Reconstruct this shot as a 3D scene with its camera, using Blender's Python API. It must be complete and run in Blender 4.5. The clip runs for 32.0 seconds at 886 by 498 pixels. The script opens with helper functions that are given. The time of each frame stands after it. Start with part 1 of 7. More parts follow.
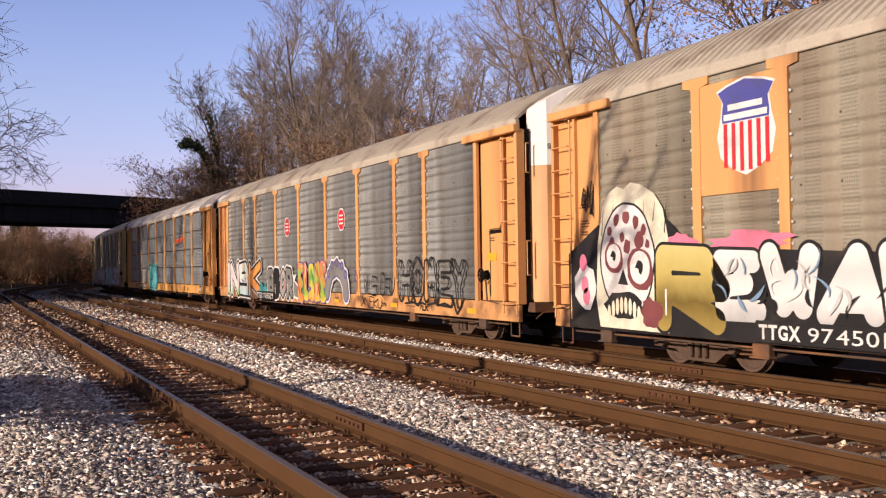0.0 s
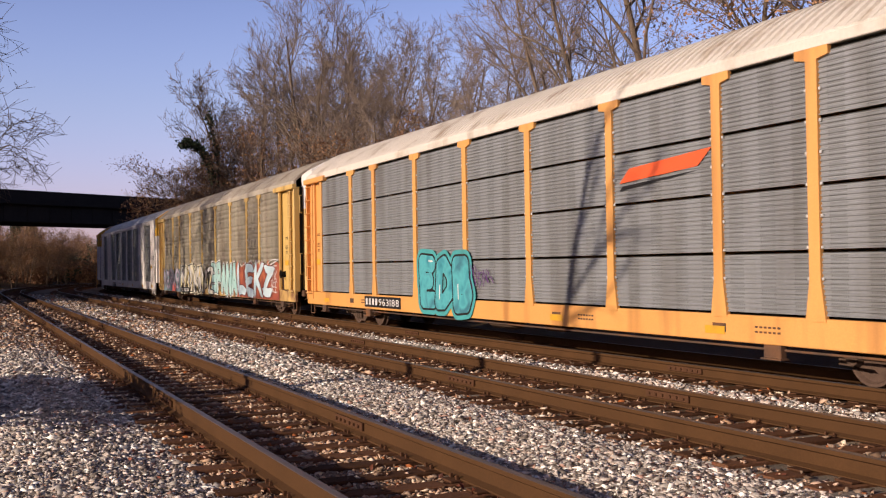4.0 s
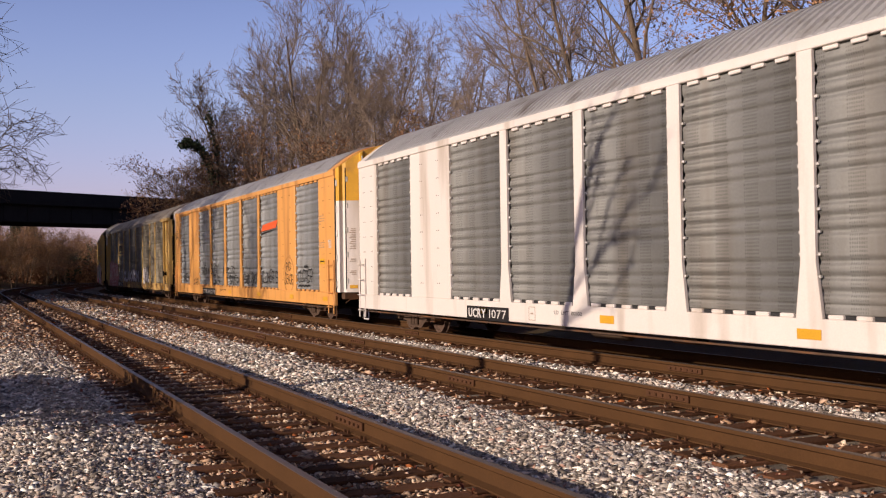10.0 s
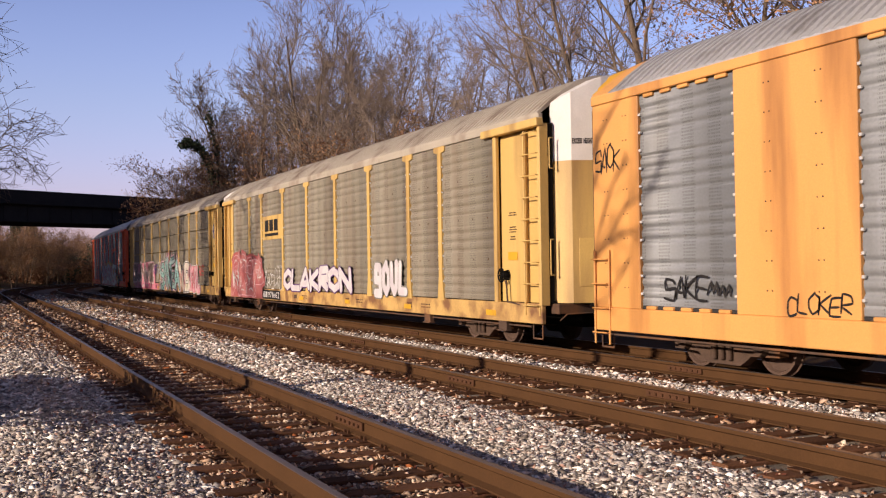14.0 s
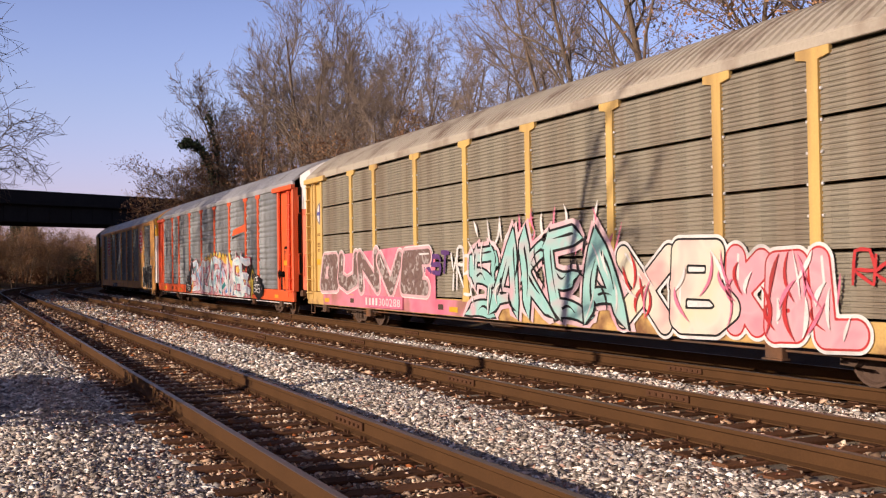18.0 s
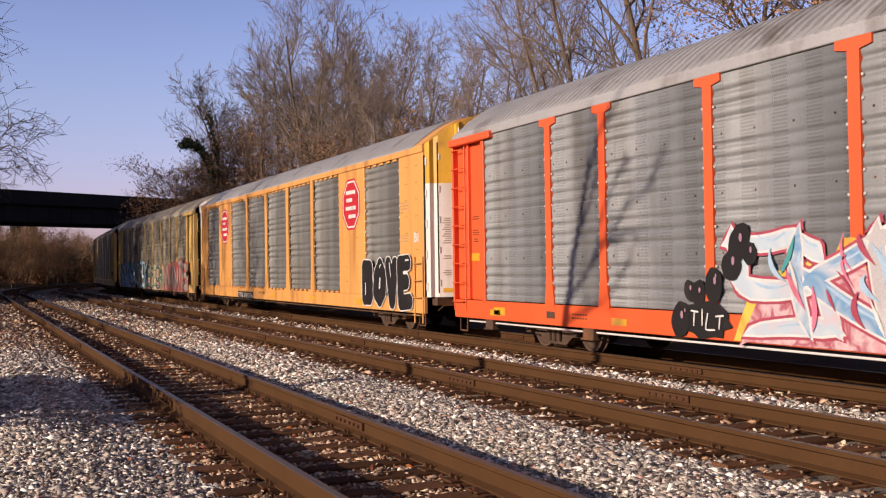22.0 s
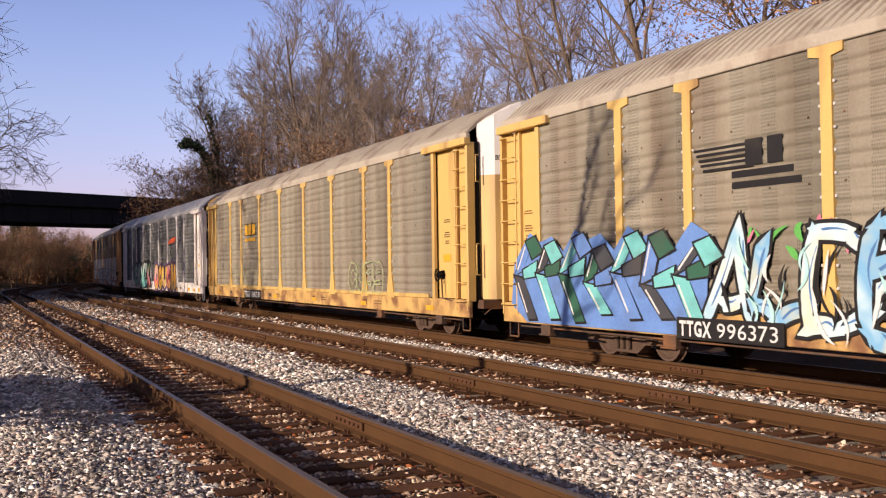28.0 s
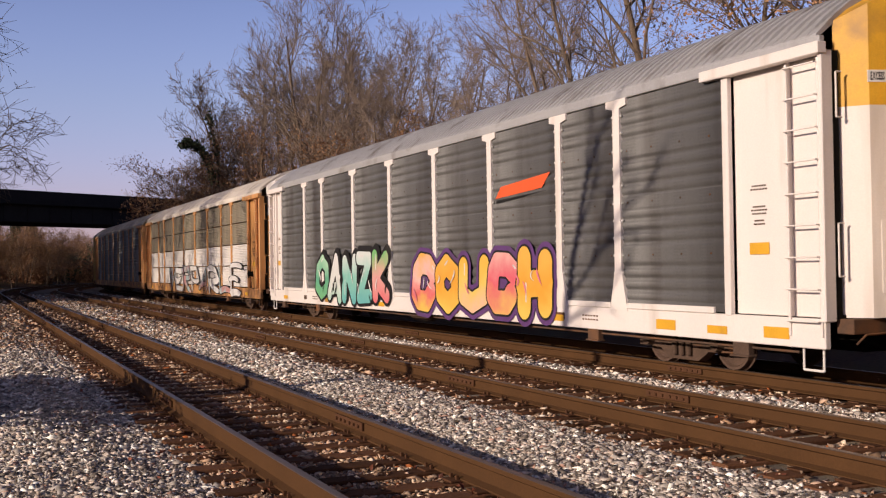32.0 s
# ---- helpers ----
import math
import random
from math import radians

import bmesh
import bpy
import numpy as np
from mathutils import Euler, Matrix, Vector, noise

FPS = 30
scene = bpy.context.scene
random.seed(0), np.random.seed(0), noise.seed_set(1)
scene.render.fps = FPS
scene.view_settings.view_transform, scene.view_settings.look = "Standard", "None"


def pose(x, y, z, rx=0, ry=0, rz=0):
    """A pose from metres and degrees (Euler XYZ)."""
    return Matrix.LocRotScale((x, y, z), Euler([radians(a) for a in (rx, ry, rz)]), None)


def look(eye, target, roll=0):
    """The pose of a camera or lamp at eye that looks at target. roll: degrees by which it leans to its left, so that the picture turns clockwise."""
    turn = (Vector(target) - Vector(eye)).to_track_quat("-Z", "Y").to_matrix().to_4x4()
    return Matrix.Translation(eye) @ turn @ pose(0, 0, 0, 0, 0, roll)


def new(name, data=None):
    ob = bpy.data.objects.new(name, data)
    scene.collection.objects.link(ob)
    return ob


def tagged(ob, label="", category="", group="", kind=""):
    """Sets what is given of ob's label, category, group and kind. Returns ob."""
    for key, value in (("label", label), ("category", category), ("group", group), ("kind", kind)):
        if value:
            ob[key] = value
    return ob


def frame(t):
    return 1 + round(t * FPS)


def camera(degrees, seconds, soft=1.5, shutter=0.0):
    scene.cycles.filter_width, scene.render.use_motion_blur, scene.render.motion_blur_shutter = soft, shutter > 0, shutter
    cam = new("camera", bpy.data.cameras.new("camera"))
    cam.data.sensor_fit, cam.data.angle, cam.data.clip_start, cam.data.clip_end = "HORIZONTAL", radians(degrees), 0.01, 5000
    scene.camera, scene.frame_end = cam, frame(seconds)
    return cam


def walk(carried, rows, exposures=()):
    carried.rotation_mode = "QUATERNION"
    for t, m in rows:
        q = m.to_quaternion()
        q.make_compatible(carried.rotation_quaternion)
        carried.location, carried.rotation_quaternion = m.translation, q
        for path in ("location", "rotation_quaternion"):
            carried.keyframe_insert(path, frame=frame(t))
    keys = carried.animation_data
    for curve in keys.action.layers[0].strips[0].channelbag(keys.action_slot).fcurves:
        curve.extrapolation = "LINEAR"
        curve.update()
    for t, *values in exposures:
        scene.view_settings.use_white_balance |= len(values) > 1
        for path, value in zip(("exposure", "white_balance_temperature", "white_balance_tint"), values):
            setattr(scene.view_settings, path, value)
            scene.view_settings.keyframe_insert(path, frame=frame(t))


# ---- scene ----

# ---------------------------------------------------------------- camera
EYE = Vector((0.0, 0.0, 1.653))
YAW, TILT = radians(24.813), radians(0.916)
AIM = EYE + Vector((-math.cos(YAW) * math.cos(TILT), math.sin(YAW) * math.cos(TILT), math.sin(TILT)))
cam = camera(46.44, 32.0, soft=1.2, shutter=0.045)
walk(cam, [(0.0, look(EYE, AIM, -0.86)), (32.0, look(EYE, AIM, -0.86))], exposures=[(t, ev, 6500, 11) for t, ev in ((0.0, 0.46), (2.0, 0.42), (3.0, 0.28), (6.5, 0.24), (8.0, 0.14), (9.0, 0.05), (10.0, 0.12), (12.0, 0.22), (13.0, 0.38), (14.0, 0.34), (17.0, 0.38), (19.0, 0.34), (21.0, 0.3), (22.3, 0.22), (23.2, 0.27), (24.0, 0.42), (25.0, 0.46), (28.0, 0.46), (30.0, 0.38), (31.0, 0.14), (32.0, 0.05))])

# ---------------------------------------------------------------- world and sun
SUN_EL, SUN_AZ = 17.0, 10.0     # degrees above the horizon; degrees off straight across the tracks
sun_way = Vector((math.sin(radians(SUN_AZ)) * math.cos(radians(SUN_EL)), -math.cos(radians(SUN_AZ)) * math.cos(radians(SUN_EL)), math.sin(radians(SUN_EL))))
world = bpy.data.worlds.new("sky")
scene.world = world
world.use_nodes = True
wn, wl = world.node_tree.nodes, world.node_tree.links
sky = wn.new("ShaderNodeTexSky")
sky.sky_type, sky.sun_disc = "NISHITA", False
sky.sun_elevation, sky.sun_rotation = radians(SUN_EL), math.atan2(sun_way.x, sun_way.y)
sky.air_density, sky.dust_density, sky.ozone_density = 1.3, 1.0, 2.0
wn["Background"].inputs[1].default_value = 0.15
haze = wn.new("ShaderNodeMixRGB")
haze.blend_type, haze.inputs[0].default_value, haze.inputs[2].default_value = "MULTIPLY", 1.0, (0.84, 0.74, 1.13, 1)
wl.new(sky.outputs[0], haze.inputs[1])
# a hazy bright horizon under a deep zenith
way = wn.new("ShaderNodeTexCoord")
up = wn.new("ShaderNodeSeparateXYZ")
wl.new(way.outputs["Generated"], up.inputs[0])
fall = wn.new("ShaderNodeMapRange")
fall.interpolation_type = "SMOOTHSTEP"
fall.inputs["From Min"].default_value, fall.inputs["From Max"].default_value = 0.14, 0.62
fall.inputs["To Min"].default_value, fall.inputs["To Max"].default_value = 1.0, 0.22
wl.new(up.outputs[2], fall.inputs[0])
deep = wn.new("ShaderNodeMixRGB")
deep.blend_type, deep.inputs[0].default_value = "MULTIPLY", 1.0
wl.new(haze.outputs[0], deep.inputs[1])
wl.new(fall.outputs[0], deep.inputs[2])
low = wn.new("ShaderNodeMapRange")
low.interpolation_type = "SMOOTHSTEP"
low.inputs["From Min"].default_value, low.inputs["From Max"].default_value = 0.02, 0.17
low.inputs["To Min"].default_value, low.inputs["To Max"].default_value = 1.0, 0.0
wl.new(up.outputs[2], low.inputs[0])
rosy = wn.new("ShaderNodeMixRGB")
rosy.blend_type, rosy.inputs[2].default_value = "MULTIPLY", (1.06, 1.0, 1.3, 1)
wl.new(low.outputs[0], rosy.inputs[0])
wl.new(deep.outputs[0], rosy.inputs[1])
wl.new(rosy.outputs[0], wn["Background"].inputs[0])
sun = new("sun", bpy.data.lights.new("sun", "SUN"))
sun.data.energy, sun.data.angle, sun.data.color = 4.5, radians(0.55), (1.0, 0.85, 0.69)
sun.matrix_world = look(sun_way * 100, (0, 0, 0))

# ---------------------------------------------------------------- materials
MATS = {}


def mat(name, col, rough=0.7, metal=0.0, var=0.25, scale=3.0, fine=40.0, bump=0.15, dirt=None, dirt_amt=0.0, dirt_scale=1.2, streak=False, rnd=0.0, island=0.0, perf=0.0, spec=0.5):
    """A weathered surface: base colour, two scales of variation, stains of a second colour, fine relief."""
    if name in MATS:
        return MATS[name]
    m = bpy.data.materials.new(name)
    m.use_nodes = True
    n, l = m.node_tree.nodes, m.node_tree.links
    b = n["Principled BSDF"]
    co = n.new("ShaderNodeTexCoord")
    mp = n.new("ShaderNodeMapping")
    mp.inputs["Scale"].default_value = (1, 1, 0.12) if streak else (1, 1, 1)
    l.new(co.outputs["Object"], mp.inputs[0])
    big = n.new("ShaderNodeTexNoise")
    big.inputs["Scale"].default_value, big.inputs["Detail"].default_value = scale, 5
    l.new(mp.outputs[0], big.inputs[0])
    small = n.new("ShaderNodeTexNoise")
    small.inputs["Scale"].default_value, small.inputs["Detail"].default_value = fine, 3
    l.new(co.outputs["Object"], small.inputs[0])
    hsv = n.new("ShaderNodeHueSaturation")
    hsv.inputs["Color"].default_value = (*col, 1)
    add = n.new("ShaderNodeMath")
    add.operation = "ADD"
    l.new(big.outputs[0], add.inputs[0])
    l.new(small.outputs[0], add.inputs[1])
    rng = n.new("ShaderNodeMapRange")
    rng.inputs["From Min"].default_value, rng.inputs["From Max"].default_value = 0.6, 1.4
    rng.inputs["To Min"].default_value, rng.inputs["To Max"].default_value = 1 - var, 1 + var
    l.new(add.outputs[0], rng.inputs[0])
    val = rng.outputs[0]
    if rnd or island:
        src = n.new("ShaderNodeObjectInfo").outputs["Random"] if rnd else n.new("ShaderNodeNewGeometry").outputs["Random Per Island"]
        r2 = n.new("ShaderNodeMapRange")
        r2.inputs["To Min"].default_value, r2.inputs["To Max"].default_value = 1 - (rnd or island), 1 + (rnd or island)
        l.new(src, r2.inputs[0])
        mu = n.new("ShaderNodeMath")
        mu.operation = "MULTIPLY"
        l.new(val, mu.inputs[0])
        l.new(r2.outputs[0], mu.inputs[1])
        val = mu.outputs[0]
    l.new(val, hsv.inputs["Value"])
    out = hsv.outputs[0]
    if dirt:
        dn = n.new("ShaderNodeTexNoise")
        dn.inputs["Scale"].default_value, dn.inputs["Detail"].default_value = dirt_scale, 7
        l.new(mp.outputs[0], dn.inputs[0])
        dr = n.new("ShaderNodeMapRange")
        dr.inputs["From Min"].default_value, dr.inputs["From Max"].default_value = 0.62 - 0.35 * dirt_amt, 0.78 - 0.2 * dirt_amt
        l.new(dn.outputs[0], dr.inputs[0])
        mx = n.new("ShaderNodeMixRGB")
        mx.inputs[2].default_value = (*dirt, 1)
        l.new(dr.outputs[0], mx.inputs[0])
        l.new(out, mx.inputs[1])
        out = mx.outputs[0]
    if perf:
        sep = n.new("ShaderNodeSeparateXYZ")
        l.new(co.outputs["Object"], sep.inputs[0])

        def op(kind, a, c):
            q = n.new("ShaderNodeMath")
            q.operation = kind
            for k, v in enumerate((a, c)):
                if v is None:
                    continue
                if isinstance(v, (int, float)):
                    q.inputs[k].default_value = v
                else:
                    l.new(v, q.inputs[k])
            return q.outputs[0]

        colm = op("GREATER_THAN", op("SINE", op("MULTIPLY", sep.outputs[0], 9.7), None), 0.1)
        hx = op("GREATER_THAN", op("FRACT", op("MULTIPLY", sep.outputs[0], 26.0), None), 0.5)
        hz = op("GREATER_THAN", op("FRACT", op("MULTIPLY", sep.outputs[2], 19.0), None), 0.45)
        hole = op("MULTIPLY", op("MULTIPLY", colm, hx), op("MULTIPLY", hz, perf))
        mh = n.new("ShaderNodeMixRGB")
        mh.inputs[2].default_value = (0.03, 0.027, 0.022, 1)
        l.new(hole, mh.inputs[0])
        l.new(out, mh.inputs[1])
        out = mh.outputs[0]
    l.new(out, b.inputs["Base Color"])
    b.inputs["Metallic"].default_value = metal
    b.inputs["Specular IOR Level"].default_value = spec
    rr = n.new("ShaderNodeMapRange")
    rr.inputs["To Min"].default_value, rr.inputs["To Max"].default_value = max(0.05, rough - 0.12), min(1, rough + 0.12)
    l.new(big.outputs[0], rr.inputs[0])
    l.new(rr.outputs[0], b.inputs["Roughness"])
    if bump:
        bp = n.new("ShaderNodeBump")
        bp.inputs["Strength"].default_value, bp.inputs["Distance"].default_value = bump, 0.01
        l.new(small.outputs[0], bp.inputs["Height"])
        l.new(bp.outputs[0], b.inputs["Normal"])
    MATS[name] = m
    return m


GRIME = (0.10, 0.075, 0.05)
RUST = (0.20, 0.085, 0.035)
m_ballast = mat("ballast_bed", (0.23, 0.19, 0.155), 0.95, var=0.5, scale=0.8, fine=30, bump=1.0, dirt=(0.12, 0.075, 0.045), dirt_amt=0.4, dirt_scale=0.4, spec=0.1)
m_stone = mat("ballast_stone", (0.36, 0.31, 0.26), 0.9, var=0.25, scale=4, fine=60, bump=0.2, island=0.3, spec=0.25)
_n, _l = m_stone.node_tree.nodes, m_stone.node_tree.links
_geo, _ramp = _n.new("ShaderNodeNewGeometry"), _n.new("ShaderNodeValToRGB")
_ramp.color_ramp.interpolation = "CONSTANT"
_cols = [(0.0, (0.20, 0.17, 0.14)), (0.16, (0.33, 0.30, 0.26)), (0.34, (0.42, 0.37, 0.31)), (0.5, (0.27, 0.25, 0.22)), (0.64, (0.52, 0.47, 0.41)), (0.76, (0.34, 0.28, 0.22)), (0.88, (0.62, 0.57, 0.51)), (0.965, (0.26, 0.14, 0.09))]
while len(_ramp.color_ramp.elements) < len(_cols):
    _ramp.color_ramp.elements.new(0.5)
for _e, (_p, _c) in zip(_ramp.color_ramp.elements, _cols):
    _e.position, _e.color = _p, (min(0.8, 1.5 * _c[0] ** 1.15 * 1.04), min(0.8, 1.5 * _c[1] ** 1.15 * 0.95), min(0.8, 1.5 * _c[2] ** 1.15 * 0.92), 1)
_l.new(_geo.outputs["Random Per Island"], _ramp.inputs[0])
_l.new(_ramp.outputs[0], [q for q in _n if q.bl_idname == "ShaderNodeHueSaturation"][0].inputs["Color"])
[q for q in _n if q.bl_idname == "ShaderNodeHueSaturation"][0].inputs["Saturation"].default_value = 0.75
m_dusty = m_stone.copy()
m_dusty.name = "dusty_track_stone"
[q for q in m_dusty.node_tree.nodes if q.bl_idname == "ShaderNodeHueSaturation"][0].inputs["Saturation"].default_value = 1.15
for _e in [q for q in m_dusty.node_tree.nodes if q.bl_idname == "ShaderNodeValToRGB"][0].color_ramp.elements:
    _e.color = (_e.color[0] * 0.78, _e.color[1] * 0.68, _e.color[2] * 0.61, 1)
m_tie = mat("creosoted_tie", (0.11, 0.05, 0.026), 0.9, var=0.4, scale=3, fine=35, bump=0.6, rnd=0.35, spec=0.1)
m_rail = mat("rusted_rail", (0.076, 0.036, 0.0145), 0.9, var=0.2, scale=2, fine=50, bump=0.2, spec=0.12)
m_railtop = mat("polished_rail_head", (0.20, 0.14, 0.105), 0.45, 0.7, var=0.12, scale=3, fine=80, bump=0.05)
m_plate = mat("rusted_plate", (0.08, 0.036, 0.018), 0.85, var=0.3, spec=0.12)
# earth of the banks; its dark tone also stands for shade under the train
m_earth = mat("leaf_litter_and_train_shade_earth", (0.075, 0.045, 0.027), 0.95, var=0.5, scale=0.6, fine=12, bump=1.0, dirt=(0.07, 0.06, 0.03), dirt_amt=0.4, dirt_scale=0.3, spec=0.1)
m_bark = mat("grey_brown_bark", (0.155, 0.11, 0.078), 0.95, var=0.35, scale=2, fine=25, bump=0.4, rnd=0.25, spec=0.15)
m_twig = mat("bare_twigs", (0.25, 0.185, 0.145), 0.95, var=0.3, scale=0.5, fine=5, bump=0.0, rnd=0.3, spec=0.15)
m_limb = mat("pale_grey_limbs", (0.26, 0.195, 0.145), 0.95, var=0.35, scale=2, fine=25, bump=0.2, rnd=0.25, spec=0.15)
m_sprig = mat("reddish_brush_twigs", (0.2, 0.125, 0.088), 0.95, var=0.3, scale=0.5, fine=5, bump=0.0, rnd=0.3, spec=0.15)
m_leaf = mat("dry_brown_leaves", (0.27, 0.145, 0.075), 0.9, var=0.4, scale=0.8, fine=8, bump=0.0, island=0.5, spec=0.15)
m_ivy = mat("dark_ivy", (0.05, 0.066, 0.026), 0.8, var=0.4, scale=1, fine=8, bump=0.0, island=0.5)
m_ever = mat("evergreen", (0.03, 0.05, 0.02), 0.85, var=0.4, scale=1, fine=8, bump=0.0, island=0.5)
m_brush = mat("winter_brush", (0.24, 0.13, 0.075), 0.95, var=0.4, scale=0.5, fine=6, bump=0.0, island=0.5, spec=0.15)
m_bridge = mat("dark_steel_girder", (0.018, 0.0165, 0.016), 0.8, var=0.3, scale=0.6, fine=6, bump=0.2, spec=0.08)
m_concrete = mat("weathered_concrete", (0.26, 0.24, 0.21), 0.9, var=0.25, scale=0.8, fine=20, bump=0.3, dirt=GRIME, dirt_amt=0.35, streak=True)
m_steel = mat("grimy_truck_steel", (0.08, 0.049, 0.034), 0.85, var=0.35, scale=3, fine=40, bump=0.3, dirt=RUST, dirt_amt=0.35, spec=0.2)
# underframe colour, also used for the shade strips at door ends and hoods
m_under = mat("dark_underframe_and_shade", (0.010, 0.009, 0.008), 0.9, var=0.3, spec=0.03)
m_wheel = mat("worn_wheel_steel", (0.095, 0.058, 0.042), 0.8, 0.1, var=0.3, spec=0.2)
m_black = mat("black_paint", (0.018, 0.017, 0.017), 0.7, var=0.3)
m_white = mat("white_paint", (0.64, 0.59, 0.55), 0.6, var=0.1)

# ---------------------------------------------------------------- mesh helpers


def mesh_of(name, verts, faces, mats=(), smooth=False):
    me = bpy.data.meshes.new(name)
    me.from_pydata([tuple(v) for v in verts], [], [tuple(f) for f in faces])
    for m in mats:
        me.materials.append(m)
    if smooth:
        me.polygons.foreach_set("use_smooth", [True] * len(me.polygons))
    me.update()
    return me


def boxes(name, items, material):
    """One mesh of rounded-off boxes: items of (cx, cy, cz, sx, sy, sz[, rotation matrix])."""
    V, F = [], []
    for it in items:
        c, s = Vector(it[:3]), Vector(it[3:6]) * 0.5
        r = it[6] if len(it) > 6 else None
        b = min(0.012, min(s) * 0.35)
        k = len(V)
        for sx in (-1, 1):
            for sy in (-1, 1):
                for sz in (-1, 1):
                    for ax in range(3):
                        p = Vector((sx * s.x, sy * s.y, sz * s.z))
                        for a in range(3):
                            if a != ax:
                                p[a] -= (sx, sy, sz)[a] * b
                        V.append(c + (r @ p if r else p))
        idx = {}
        q = k
        for sx in (-1, 1):
            for sy in (-1, 1):
                for sz in (-1, 1):
                    for ax in range(3):
                        idx[sx, sy, sz, ax] = q
                        q += 1
        for ax in range(3):
            u, w = [(1, 2), (2, 0), (0, 1)][ax]
            for sg in (-1, 1):
                loop = []
                for a, d in ((-1, -1), (1, -1), (1, 1), (-1, 1)):
                    key = [0, 0, 0]
                    key[ax], key[u], key[w] = sg, a, d
                    loop.append(idx[(*key, ax)])
                F.append(loop if sg > 0 else loop[::-1])
        for ax in range(3):
            u, w = [(1, 2), (2, 0), (0, 1)][ax]
            for a in (-1, 1):
                for d in (-1, 1):
                    lo, hi = [0, 0, 0], [0, 0, 0]
                    lo[ax], hi[ax] = -1, 1
                    lo[u] = hi[u] = a
                    lo[w] = hi[w] = d
                    f = [idx[(*lo, u)], idx[(*hi, u)], idx[(*hi, w)], idx[(*lo, w)]]
                    F.append(f if a * d < 0 else f[::-1])
        for sx in (-1, 1):
            for sy in (-1, 1):
                for sz in (-1, 1):
                    f = [idx[sx, sy, sz, 0], idx[sx, sy, sz, 1], idx[sx, sy, sz, 2]]
                    F.append(f if sx * sy * sz > 0 else f[::-1])
    return mesh_of(name, V, F, (material,))


def tubes(name, segs, material, sides=5, smooth=True):
    """One mesh of tapered tubes: segs of (p, q, radius at p, radius at q)."""
    P = np.array([list(a[0]) for a in segs], float)
    Q = np.array([list(a[1]) for a in segs], float)
    R = np.array([[a[2], a[3]] for a in segs], float)
    D = Q - P
    D /= np.maximum(np.linalg.norm(D, axis=1, keepdims=True), 1e-9)
    up = np.where(np.abs(D[:, 2:3]) < 0.9, np.array([[0, 0, 1.0]]), np.array([[1.0, 0, 0]]))
    A = np.cross(D, up)
    A /= np.linalg.norm(A, axis=1, keepdims=True)
    B = np.cross(D, A)
    an = np.arange(sides) * 2 * np.pi / sides
    ring = A[:, None, :] * np.cos(an)[None, :, None] + B[:, None, :] * np.sin(an)[None, :, None]
    V = np.concatenate([P[:, None] + ring * R[:, 0, None, None], Q[:, None] + ring * R[:, 1, None, None]], 1).reshape(-1, 3)
    n = len(segs)
    i = np.arange(sides)
    j = (i + 1) % sides
    one = np.stack([i, i + sides, j + sides, j], 1)
    F = (np.arange(n)[:, None, None] * (2 * sides) + one[None]).reshape(-1, 4)
    me = bpy.data.meshes.new(name)
    me.vertices.add(len(V))
    me.vertices.foreach_set("co", V.ravel())
    me.loops.add(F.size)
    me.loops.foreach_set("vertex_index", F.ravel().astype(np.int32))
    me.polygons.add(len(F))
    me.polygons.foreach_set("loop_start", np.arange(len(F), dtype=np.int32) * 4)
    if smooth:
        me.polygons.foreach_set("use_smooth", np.ones(len(F), bool))
    me.materials.append(material)
    me.update(calc_edges=True)
    return me


def tri_mesh(name, V, F, material):
    """A mesh from arrays of points and triangles."""
    me = bpy.data.meshes.new(name)
    me.vertices.add(len(V))
    me.vertices.foreach_set("co", np.asarray(V, float).ravel())
    me.loops.add(F.size)
    me.loops.foreach_set("vertex_index", F.ravel().astype(np.int32))
    me.polygons.add(len(F))
    me.polygons.foreach_set("loop_start", np.arange(len(F), dtype=np.int32) * 3)
    me.materials.append(material)
    me.update(calc_edges=True)
    return me


def prism(name, outline, x0, x1, material, axis="y"):
    """An outline in x and z pushed through from y0 to y1."""
    n = len(outline)
    V = [(a, x0, b) for a, b in outline] + [(a, x1, b) for a, b in outline]
    F = [tuple(range(n)), tuple(range(2 * n - 1, n - 1, -1))] + [(i, i + n, (i + 1) % n + n, (i + 1) % n) for i in range(n)]
    return mesh_of(name, V, F, (material,))


def flat(name, pts, y, material):
    return mesh_of(name, [(a, y, b) for a, b in pts], [tuple(range(len(pts)))], (material,))


def blob(cx, cz, rx, rz, n=24, rough=0.0, seed=0, turn=0.0):
    g = random.Random(seed)
    out = []
    for i in range(n):
        a = 2 * math.pi * i / n
        k = 1 + g.uniform(-rough, rough)
        u, v = rx * k * math.cos(a), rz * k * math.sin(a)
        out.append((cx + u * math.cos(turn) - v * math.sin(turn), cz + u * math.sin(turn) + v * math.cos(turn)))
    return out


